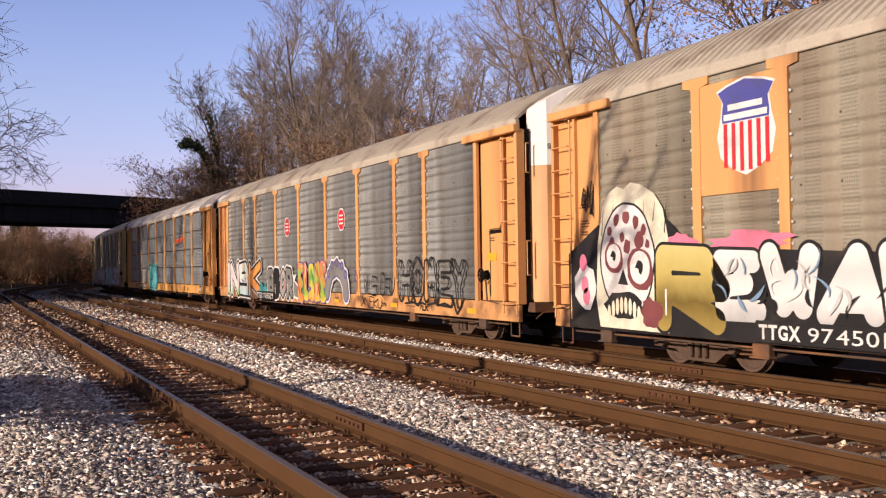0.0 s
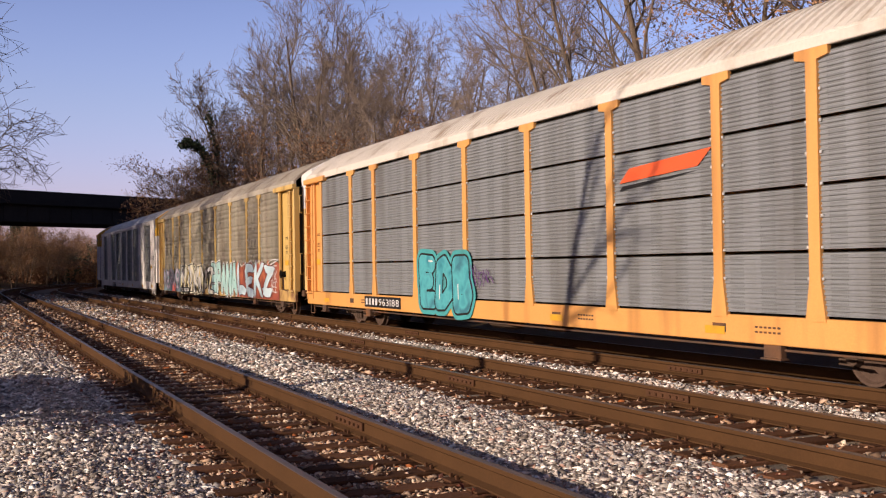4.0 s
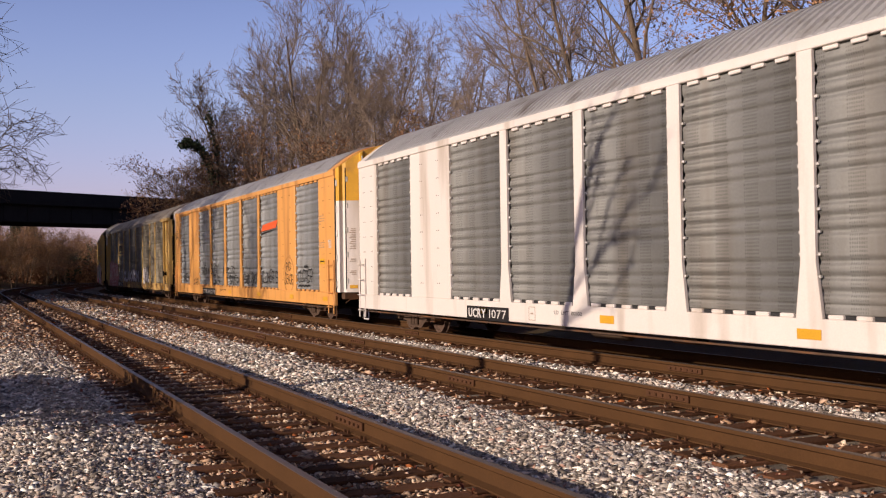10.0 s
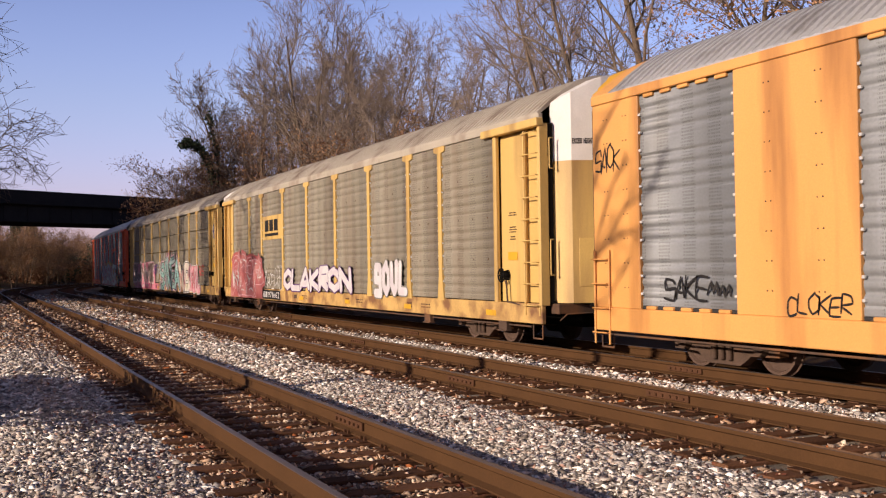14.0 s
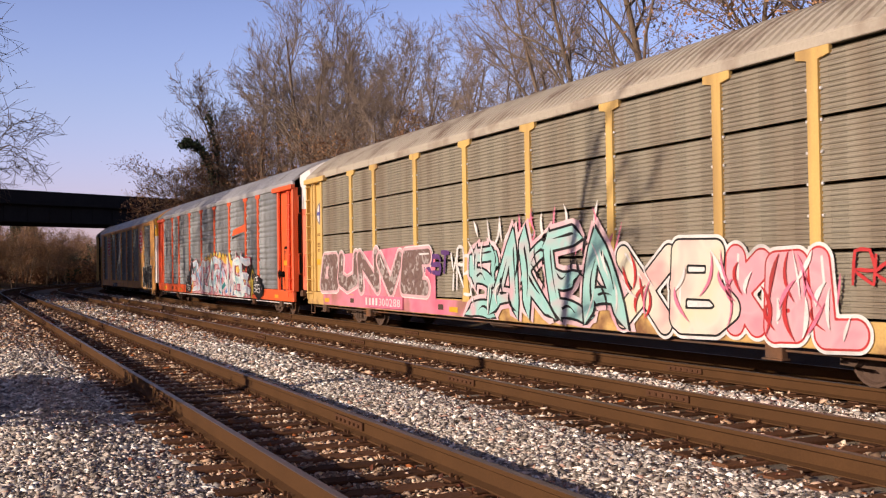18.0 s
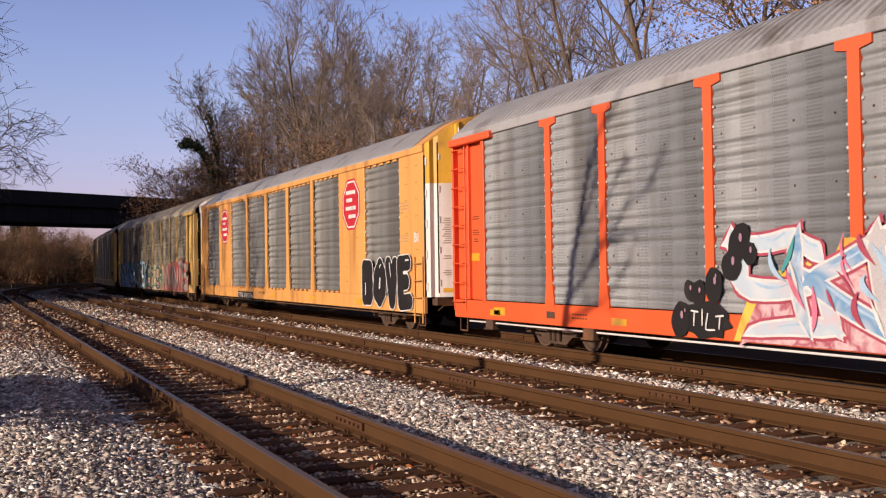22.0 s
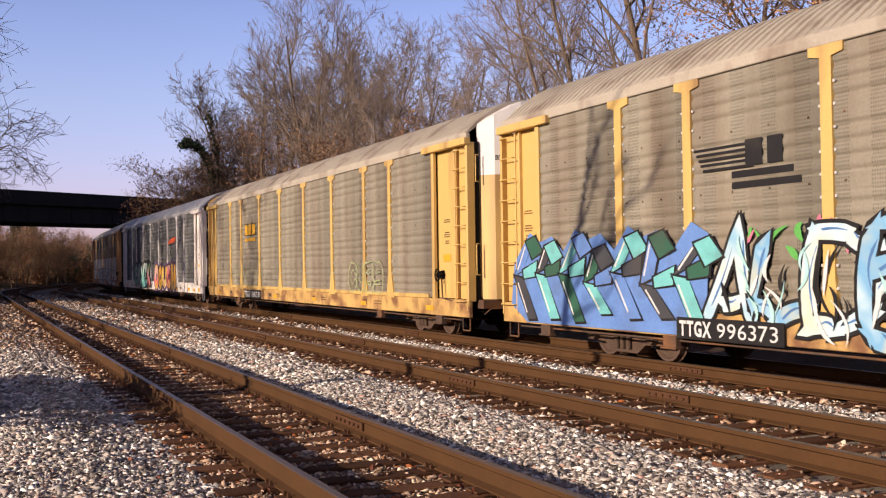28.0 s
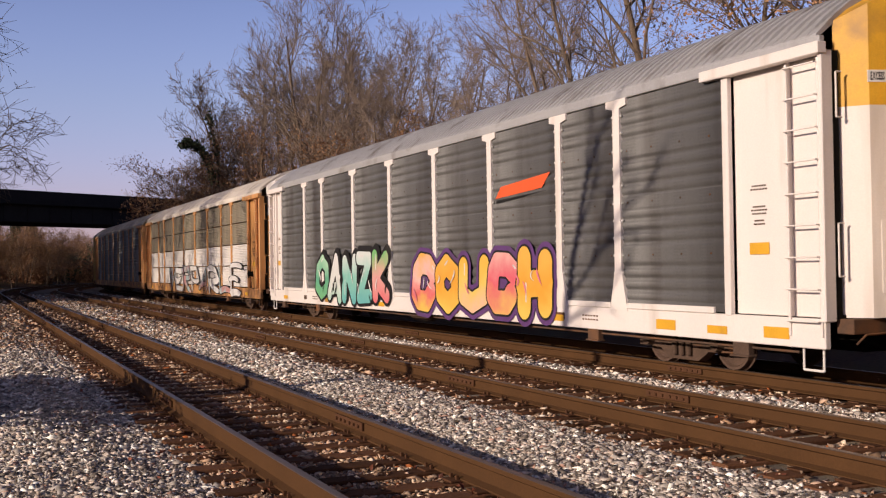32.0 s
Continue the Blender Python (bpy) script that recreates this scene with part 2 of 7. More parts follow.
def swell(name, lines, r, y, material, hollow=0.0):
    """A flat round-edged shape: all within r of the given lines; hollow: how far from them it begins."""
    P = np.array([p for q in lines for p in q])
    lo, hi = P.min(0) - r * 1.15, P.max(0) + r * 1.15
    h = 0.018 if hollow else max(0.03, float((hi - lo).max()) / 44)
    gx, gz = np.arange(lo[0], hi[0] + h, h), np.arange(lo[1], hi[1] + h, h)
    X, Z = np.meshgrid(gx, gz, indexing="ij")
    D = np.full(X.shape, 9.0)
    for q in lines:
        for a, b in zip(q, q[1:]):
            ex, ez = b[0] - a[0], b[1] - a[1]
            t = np.clip(((X - a[0]) * ex + (Z - a[1]) * ez) / (ex * ex + ez * ez + 1e-9), 0, 1)
            D = np.minimum(D, np.hypot(X - a[0] - t * ex, Z - a[1] - t * ez))
    D = np.minimum(r - D, D - hollow) if hollow else r - D
    V, F, seen = [], [], {}

    def vert(p):
        k = (round(p[0], 4), round(p[1], 4))
        if k not in seen:
            seen[k] = len(V)
            V.append((p[0], y, p[1]))
        return seen[k]

    for i in range(len(gx) - 1):
        for k in range(len(gz) - 1):
            c = [(i, k), (i + 1, k), (i + 1, k + 1), (i, k + 1)]
            d = [D[q] for q in c]
            if max(d) <= 0:
                continue
            poly = []
            for m in range(4):
                a, b = c[m], c[(m + 1) % 4]
                if d[m] > 0:
                    poly.append((gx[a[0]], gz[a[1]]))
                if (d[m] > 0) != (d[(m + 1) % 4] > 0):
                    f = d[m] / (d[m] - d[(m + 1) % 4])
                    poly.append((gx[a[0]] + (gx[b[0]] - gx[a[0]]) * f, gz[a[1]] + (gz[b[1]] - gz[a[1]]) * f))
            ids = []
            for p in poly:
                v = vert(p)
                if v not in ids:
                    ids.append(v)
            if len(ids) > 2:
                F.append(tuple(ids))
    return mesh_of(name, V, F, (material,))


def paint(name, col, rough=0.55):
    return mat("spray_" + name, col, rough, spec=0.15 if max(col) < 0.05 else 0.4, var=0.18, scale=2.5, fine=30, bump=0.05, dirt=(col[0] * 0.55 + 0.03, col[1] * 0.55 + 0.025, col[2] * 0.55 + 0.02), dirt_amt=0.2, dirt_scale=1.5)


K = paint("black", (0.02, 0.018, 0.018))
W = paint("white", (0.62, 0.58, 0.55))


def part(name, me, parent, label="", at=None):
    """Links a mesh as one part under a thing or under a part."""
    ob = new(name, me)
    ob.parent = parent
    if at is not None:
        ob.matrix_local = at
    if label:
        ob["label"] = label
    return ob


def thing(name, me=None, label="", category="", group="", kind="", at=None):
    ob = tagged(new(name, me), label, category, group, kind)
    if at is not None:
        ob.matrix_world = at
    return ob


# ---------------------------------------------------------------- the line of the tracks: straight, then a bend
BEND_X, BEND_R = -86.0, 150.0
Y_NEAR, Y_MID, Y_TRAIN = 3.203, 7.617, 11.822
Z_TRAIN = -0.07
YC = Y_MID + BEND_R


def on_line(s, u, z=0.0):
    """The place at s along the line, u across it, and the heading there."""
    if s >= BEND_X:
        return Vector((s, u, z)), 0.0
    r = YC - u
    a = (BEND_X - s) / BEND_R
    return Vector((BEND_X - r * math.sin(a), YC - r * math.cos(a), z)), -a


def across(x, y):
    return y if x >= BEND_X else YC - math.hypot(x - BEND_X, y - YC)


def ground_z(x, y):
    """The ballast, the bank beyond the train's track, the rise beyond the bridge, and an added unseen rise behind the
    camera.
    """
    u = across(x, y) if y < YC else y
    c, zz = min(((Y_NEAR, 0.0), (Y_MID, 0.0), (Y_TRAIN, Z_TRAIN)), key=lambda q: abs(u - q[0]))
    d = abs(u - c)
    k = max(0.0, min(1.0, (d - 1.25) / 1.0))
    z = zz - 0.268 + k * (0.045 + 0.035 * math.exp(-((d - 1.85) / 0.4) ** 2))
    if u < 1.9:
        z += (0.11 + 0.09 * noise.noise((x * 0.45, u * 0.5, 3.0))) * math.exp(-((u - 0.55) / 0.75) ** 2)
    if u < 0.8:
        z -= min(0.25, 0.06 * (0.8 - u))
    if u > 14.0:
        z += -0.35 * min(1, (u - 14) / 1.5) + max(0, min(u - 17.0, 14)) * 0.16 + max(0, min(u - 31, 60)) * 0.05
    if u < -6:
        z += min(2, (-6 - u) * 0.1)
    # unseen rise behind the camera, added to block light from the low sky
    if y < -40 and x > -150:
        z += min(34, (-40 - y) * 0.24)
    if x < -215 and abs(u - 7) > 12:
        z += min(9, (-215 - x) * 0.05)
    return z


def axis_steps(parts):
    out = []
    for a, b, st in parts:
        out += list(np.arange(a, b, st))
    return out + [parts[-1][1]]


xs = axis_steps([(-2500, -400, 150), (-400, -150, 10), (-150, -60, 2.5), (-60, -5, 1.0), (-5, 60, 4), (60, 400, 30), (400, 2500, 300)])
ys = axis_steps([(-2500, -300, 200), (-300, -40, 20), (-40, -2, 2.0), (-2, 16, 0.2), (16, 40, 1.2), (40, 120, 5), (120, 400, 20), (400, 2500, 300)])
GV = [(x, y, ground_z(x, y) + 0.02 * noise.noise((x * 0.7, y * 0.7, 0))) for x in xs for y in ys]
NY = len(ys)
GF = [(i * NY + j, (i + 1) * NY + j, (i + 1) * NY + j + 1, i * NY + j + 1) for i in range(len(xs) - 1) for j in range(NY - 1)]
gm = mesh_of("ground", GV, GF, (m_ballast, m_earth), True)
for p in gm.polygons:
    c = p.center
    u = across(c.x, c.y)
    # dark earth from u = 11 on: shade under the train put into colour
    p.material_index = 0 if -1.5 < u < 11.0 and -200 < c.x < 60 else 1
thing("ground", gm, "grey crushed-stone ballast bed, darkened as shade under the train, with brown leaf-littered banks", "ground", kind="structure")

# ---------------------------------------------------------------- tracks
RAIL_PROFILE = [(-0.038, 0.0), (-0.038, -0.038), (-0.01, -0.055), (-0.01, -0.165), (-0.078, -0.19), (-0.078, -0.205), (0.078, -0.205), (0.078, -0.19), (0.01, -0.165), (0.01, -0.055), (0.038, -0.038), (0.038, 0.0), (0.029, 0.006), (-0.029, 0.006)]
LINE_S = [60, 20, -5, -15, -30, -50, -70, BEND_X] + [BEND_X - 4 * k for k in range(1, 40)]


def rail_mesh(u, z0):
    V, F, M = [], [], []
    n = len(RAIL_PROFILE)
    for s in LINE_S:
        for du, dz in RAIL_PROFILE:
            V.append(on_line(s, u + du, z0 - 0.006 + dz)[0])
    for i in range(len(LINE_S) - 1):
        for j in range(n):
            k = (j + 1) % n
            F.append((i * n + j, i * n + k, (i + 1) * n + k, (i + 1) * n + j))
            M.append(1 if j in (11, 12, 13) else 0)
    me = mesh_of("rail", V, F, (m_rail, m_railtop))
    me.polygons.foreach_set("material_index", M)
    return me


TIE_STEP, TIE_X0 = 0.56, -8.2
rng = random.Random(5)
tie_mesh = boxes("tie", [(0, 0, -0.09, 0.23, 2.6, 0.18)], m_tie)


plate_mesh = boxes("tie_plate", [(0, 0, 0, 0.19, 0.36, 0.018)] + [(ex, ey, 0.025, 0.022, 0.03, 0.045) for ex in (-0.06, 0.06) for ey in (-0.1, 0.1)], m_plate)
bar_mesh = boxes("joint_bar", [(0, sg * 0.03, -0.1, 0.9, 0.03, 0.09) for sg in (-1, 1)] + [(e, sg * 0.055, -0.1, 0.035, 0.03, 0.035) for sg in (-1, 1) for e in (-0.36, -0.22, -0.08, 0.08, 0.22, 0.36)], m_plate)


def track(u, z0, label, first, n_single):
    tr = thing("railway_track", None, label, "railway track", "tracks")
    for du in (-0.7525, 0.7525):
        part("rail", rail_mesh(u + du, z0), tr, "rusty brown rail with a polished head")
    plates = []
    far = []
    for k in range(first, 330):
        s = TIE_X0 - TIE_STEP * k + rng.uniform(-0.04, 0.04)
        p, a = on_line(s, u + rng.uniform(-0.05, 0.05), z0 - 0.222 + rng.uniform(-0.012, 0.006))
        turn = a + rng.uniform(-0.015, 0.015)
        if 0 <= k < n_single:
            part("tie", tie_mesh, tr, at=Matrix.Translation(p) @ Matrix.Rotation(turn, 4, "Z"))
        else:
            far.append((p.x, p.y, p.z - 0.09, 0.23, 2.6, 0.18, Matrix.Rotation(turn, 3, "Z")))
        if k < 110:
            for du in (-0.7525, 0.7525):
                q, _ = on_line(s, u + du, z0 - 0.214)
                if 0 <= k < 70 and n_single > 100:
                    part("tie_plate", plate_mesh, tr, at=Matrix.Translation(q))
                else:
                    plates.append((q.x, q.y, q.z, 0.19, 0.36, 0.018))
    part("tie_rest", boxes("tie_rest", far, m_tie), tr)["kind"] = "stuff"
    part("plate_rest", boxes("plate_rest", plates, m_plate), tr)["kind"] = "stuff"
    for s in (-14.2, -26.0, -37.9):
        for du in (-0.7525, 0.7525):
            part("joint_bar", bar_mesh, tr, at=Matrix.Translation(on_line(s + (3.1 if du > 0 else 0), u + du, z0)[0]))
    return tr


track(Y_NEAR, 0.0, "rusty railway track on dark wooden ties, empty", -70, 130)
track(Y_MID, 0.0, "middle railway track on half-buried dark ties, empty", -70, 130)
track(Y_TRAIN, Z_TRAIN, "railway track under the passing train, rusty rails", -70, 60)

# crushed stones: every one a small faceted block
SHAPES = []
srng = np.random.RandomState(3)
OCT = np.array([[1, 0, 0], [-1, 0, 0], [0, 1, 0], [0, -1, 0], [0, 0, 1], [0, 0, -1]], float)
OCF = np.array([[0, 2, 4], [2, 1, 4], [1, 3, 4], [3, 0, 4], [2, 0, 5], [1, 2, 5], [3, 1, 5], [0, 3, 5]])
for k in range(24):
    SHAPES.append(OCT * srng.uniform(0.55, 1.2, (6, 1)) + srng.uniform(-0.5, 0.5, (6, 3)))
SHAPES = np.array(SHAPES)


def stones(name, x0, x1, u0, u1, per_m2, size, label):
    n = int((x1 - x0) * (u1 - u0) * per_m2)
    X, U = srng.uniform(x0, x1, n), srng.uniform(u0, u1, n)
    keep = np.ones(n, bool)
    lift = np.zeros(n)
    for c in (Y_NEAR, Y_MID, Y_TRAIN):
        d = np.abs(U - c)
        keep &= np.abs(d - 0.7525) > 0.11
        ph = np.abs(((X - TIE_X0) / TIE_STEP + 0.5) % 1 - 0.5) * TIE_STEP
        inside = d < 1.28
        keep &= ~(inside & (ph >= 0.13) & (srng.uniform(0, 1, n) > (0.97 if c == Y_NEAR else 0.5)))
        keep &= ~(inside & (ph < 0.13) & (srng.uniform(0, 1, n) > (0.03 if c == Y_NEAR else 0.08)))
        lift[inside & (ph < 0.13)] = 0.05
    X, U, lift = X[keep], U[keep], lift[keep]
    n = len(X)
    Z = np.array([ground_z(x, u) for x, u in zip(X, U)]) + lift
    S = size * np.clip(np.exp(srng.normal(-0.16, 0.33, n)), 0.4, 1.7)
    sh = SHAPES[srng.randint(0, 24, n)]
    an = srng.uniform(0, 2 * np.pi, n)
    tl = srng.uniform(-0.9, 0.9, n)
    c, s = np.cos(an), np.sin(an)
    ct, st = np.cos(tl), np.sin(tl)
    v = sh * np.stack([S * 1.3, S * 0.85, S * 0.5], 1)[:, None, :]
    y2 = v[..., 1] * ct[:, None] - v[..., 2] * st[:, None]
    z2 = v[..., 1] * st[:, None] + v[..., 2] * ct[:, None]
    x3 = v[..., 0] * c[:, None] - y2 * s[:, None]
    y3 = v[..., 0] * s[:, None] + y2 * c[:, None]
    P = np.stack([x3 + X[:, None], y3 + U[:, None], z2 + (Z + S * srng.uniform(0.0, 0.5, n))[:, None]], -1).reshape(-1, 3)
    P = P.reshape(n, 6, 3)
    inner = np.zeros(n, bool)
    for c in (Y_NEAR, Y_MID, Y_TRAIN):
        inner |= np.abs(U - c) < 1.2
    inner |= (X < -26) & ((U < 1.9) | (srng.uniform(0, 1, n) < 0.5)) & (srng.uniform(0, 1, n) < np.clip((-14 - X) / 22, 0, 0.95))
    for sel, m, words in ((~inner, m_stone, label), (inner, m_dusty, "dusty brown ballast stones between the ties")):
        q = P[sel]
        if len(q):
            F = (np.arange(len(q))[:, None, None] * 6 + OCF[None]).reshape(-1, 3)
            thing(name, tri_mesh(name, q.reshape(-1, 3), F, m), words, "gravel", kind="stuff")


stones("ballast_stones", -17, -5.5, -0.5, 6.6, 1000, 0.031, "loose grey and white crushed ballast stones")
stones("ballast_stones", -33, -17, -1.0, 6.6, 400, 0.043, "loose grey and white crushed ballast stones")
stones("ballast_stones", -66, -33, -1.5, 6.6, 110, 0.068, "loose grey and white crushed ballast stones")
stones("ballast_stones", -30, -5.5, 6.6, 11.0, 300, 0.040, "loose grey and white crushed ballast stones")
stones("ballast_stones", -70, -30, 6.6, 11.0, 40, 0.07, "loose grey and white crushed ballast stones")
stones("ballast_stones", -88, -66, 0.0, 11.0, 26, 0.1, "loose grey and white crushed ballast stones")
stones("ballast_stones", -5.5, 16, -0.5, 6.6, 170, 0.036, "loose grey and white crushed ballast stones")
stones("ballast_stones", -5.5, 16, 6.6, 10.8, 120, 0.042, "loose grey and white crushed ballast stones")

# ---------------------------------------------------------------- the overpass
br = thing("road_overpass", None, "dark steel girder road bridge over the tracks, in shade", "bridge", kind="structure")
B0, B1 = Vector((-87.8, -60, 0)), Vector((-155.3, 50, 0))
bw = (B1 - B0).normalized()
bn = Vector((bw.y, -bw.x, 0))
if bn.x < 0:
    bn = -bn
brot = Matrix.Rotation(math.atan2(bw.y, bw.x), 3, "Z")
blen = (B1 - B0).length
bmid = (B0 + B1) / 2
for k, off in enumerate((0.0, -2.4, -4.8, -7.2, -9.6)):
    c = bmid + bn * off
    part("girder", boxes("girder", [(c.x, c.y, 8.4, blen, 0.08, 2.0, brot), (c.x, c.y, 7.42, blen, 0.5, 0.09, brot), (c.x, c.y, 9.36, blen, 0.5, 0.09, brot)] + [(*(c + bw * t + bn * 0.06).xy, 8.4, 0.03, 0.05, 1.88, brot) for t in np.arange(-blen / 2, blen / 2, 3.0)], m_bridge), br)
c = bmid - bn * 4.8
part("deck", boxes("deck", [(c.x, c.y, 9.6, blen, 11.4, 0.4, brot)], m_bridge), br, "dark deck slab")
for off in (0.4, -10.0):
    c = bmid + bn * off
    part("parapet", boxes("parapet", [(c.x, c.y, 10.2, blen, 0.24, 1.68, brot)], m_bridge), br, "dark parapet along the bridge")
for t in (1.0, 41.0):
    c = bmid - bn * 4.8 + bw * t
    part("pier", boxes("pier", [(c.x, c.y, 3.4, 1.0, 11.0, 8.0, brot)], m_concrete), br, "concrete pier")

# ---------------------------------------------------------------- bare winter trees


def grow(seed, height, lean=(0, 0), kids=(12, 6, 4, 3), spread=0.75, clear=0.25, r0=None, lift=0.1, thin=0.011, bend=0.13, reach=0.5):
    """The limbs of a bare tree, as tapered segments: the trunk's and the crown's. lift: how strongly limbs turn upwards."""
    g = random.Random(seed)
    trunk, crown = [], []
    levels = len(kids)

    def limb(p, d, length, r, level):
        n = 8 if level == 0 else (5 if level < 3 else 2)
        pts = [p]
        for i in range(n):
            j = 0.06 if level == 0 else bend
            d = (d + Vector((g.gauss(0, j), g.gauss(0, j), g.gauss(lift if level else 0.0, j)))).normalized()
            q = pts[-1] + d * length / n
            ra, rb = r * (1 - 0.8 * i / n), r * (1 - 0.8 * (i + 1) / n)
            (trunk if level == 0 else crown).append((pts[-1], q, max(ra, thin), max(rb, thin * 0.85), level))
            pts.append(q)
        if level >= levels:
            return
        for k in range(kids[level]):
            f = clear + (0.98 - clear) * (k + g.random()) / kids[level] if level == 0 else g.uniform(0.2, 1.0)
            i = min(int(f * n), n - 1)
            base = pts[i].lerp(pts[i + 1], f * n - i)
            w = (pts[i + 1] - pts[i]).normalized()
            side = Vector((g.gauss(0, 1), g.gauss(0, 1), g.gauss(0, 0.4)))
            side = (side - w * side.dot(w)).normalized()
            t = g.uniform(0.55, 1.0) * spread
            far = length * reach * g.uniform(0.75, 1.15) * (1 - 0.55 * f) if level == 0 else length * g.uniform(0.3, 0.6)
            limb(base, (w * math.cos(t) + side * math.sin(t)).normalized(), far, max(r * (1 - 0.75 * f) * 0.6, thin), level + 1)

    limb(Vector((0, 0, -0.3)), Vector((lean[0], lean[1], 1)).normalized(), height, r0 or height * 0.013, 0)
    return trunk, crown


def leaf_cloud(name, centres, per, size, radius, material, seed):
    """Many small folded leaves round the given centres."""
    g = np.random.RandomState(seed)
    C = np.repeat(np.array(centres, float), per, 0)
    n = len(C)
    C = C + g.normal(0, 1, (n, 3)) * radius
    A = g.normal(0, 1, (n, 3))
    A /= np.linalg.norm(A, axis=1, keepdims=True)
    B = np.cross(A, g.normal(0, 1, (n, 3)))
    B /= np.linalg.norm(B, axis=1, keepdims=True)
    S = (size * g.uniform(0.5, 1.3, n))[:, None]
    N = np.cross(A, B)
    V = np.stack([C - A * S, C + B * S * 0.5 + N * S * 0.25, C + A * S, C - B * S * 0.5 + N * S * 0.25], 1).reshape(-1, 3)
    k = np.arange(n)[:, None] * 4
    F = np.concatenate([k + np.array([[0, 1, 2]]), k + np.array([[0, 2, 3]])], 0)
    return tri_mesh(name, V, F, material)


lrng = random.Random(77)
fallen = []
for k in range(420):
    x = -7 - 30 * lrng.random() ** 1.6
    u = lrng.choice([Y_NEAR - 1.5 + lrng.gauss(0, 0.35), Y_NEAR + lrng.uniform(-1, 1), Y_NEAR - 0.95, Y_NEAR + 0.6, Y_MID - 1.2 + lrng.gauss(0, 0.4)])
    fallen.append((x, u, ground_z(x, u) + 0.035))
thing("fallen_leaves", leaf_cloud("fallen_leaves", fallen, 1, 0.038, 0.012, mat("red_brown_fallen_leaf", (0.15, 0.042, 0.02), 0.8, var=0.3, island=0.5), 31), "scattered red-brown fallen leaves on the ballast", "leaves", kind="stuff")

TREE_LABEL = "tall bare winter tree with fine grey-brown twigs"
KINDS = []
#          height, spread, kids, clear, lean, lift, bend, reach, thinnest, twigs
for k, (h, sp, ks, cl, ln, lf, bd, rc, th, tw) in enumerate([
        (15, 0.95, (12, 7, 5, 3), 0.25, (0, 0), 0.05, 0.16, 0.55, 0.011, m_twig),
        (13, 0.85, (14, 7, 5, 3), 0.22, (0, 0), 0.07, 0.13, 0.45, 0.0115, m_twig),
        (17, 0.8, (15, 7, 5, 3), 0.25, (0, 0), 0.08, 0.13, 0.43, 0.0115, m_twig),
        (10, 1.1, (13, 6, 4, 2), 0.15, (0, 0), 0.02, 0.18, 0.6, 0.012, m_sprig),
        (14, 0.85, (14, 7, 5, 3), 0.2, (0, 0), 0.07, 0.13, 0.43, 0.0115, m_twig),
        (8, 1.15, (13, 6, 4, 2), 0.08, (0, 0), 0.02, 0.18, 0.6, 0.011, m_sprig),
        (19, 0.9, (12, 7, 5, 4), 0.25, (-0.3, 0.05), 0.05, 0.14, 0.6, 0.009, m_twig),
        (14, 1.0, (20, 7, 5, 5), 0.15, (0, 0), -0.02, 0.22, 0.46, 0.0085, m_bark)]):
    tk, cr = grow(20 + k, h, ln, ks, sp, cl, None, lf, th, bd, rc)
    KINDS.append((tubes("trunk", [a[:4] for a in tk], m_bark, 7), tubes("crown", [a[:4] for a in cr if a[4] < 3], m_limb if k in (1, 2, 4) else m_bark, 4), tubes("twigs", [a[:4] for a in cr if a[4] >= 3], tw, 3), [a[1] for a in cr if a[4] == 3]))


def tree(kind, x, y, turn=0.0, size=1.0, leaves=None, z=None, label=TREE_LABEL):
    t = thing("tree", None, label, "tree", "trees along the line", at=Matrix.Translation((x, y, ground_z(x, y) if z is None else z)) @ Matrix.Rotation(turn, 4, "Z") @ Matrix.Scale(size, 4))
    tk, cr, tw, tips = KINDS[kind]
    part("trunk", tk, t)
    c = part("crown", cr, t)
    part("twig_mass", tw, c)["kind"] = "stuff"
    if leaves:
        part("leaf_mass", leaves, c, "withered brown leaves")["kind"] = "stuff"
    return t


leafy = leaf_cloud("leaves", KINDS[0][3][::3], 34, 0.065, 0.5, m_leaf, 4)
leafy3 = leaf_cloud("leaves", KINDS[3][3][::2], 12, 0.085, 0.35, m_leaf, 8)
leafy5 = leaf_cloud("leaves", KINDS[5][3][::2], 10, 0.08, 0.3, m_leaf, 5)
trng = random.Random(12)
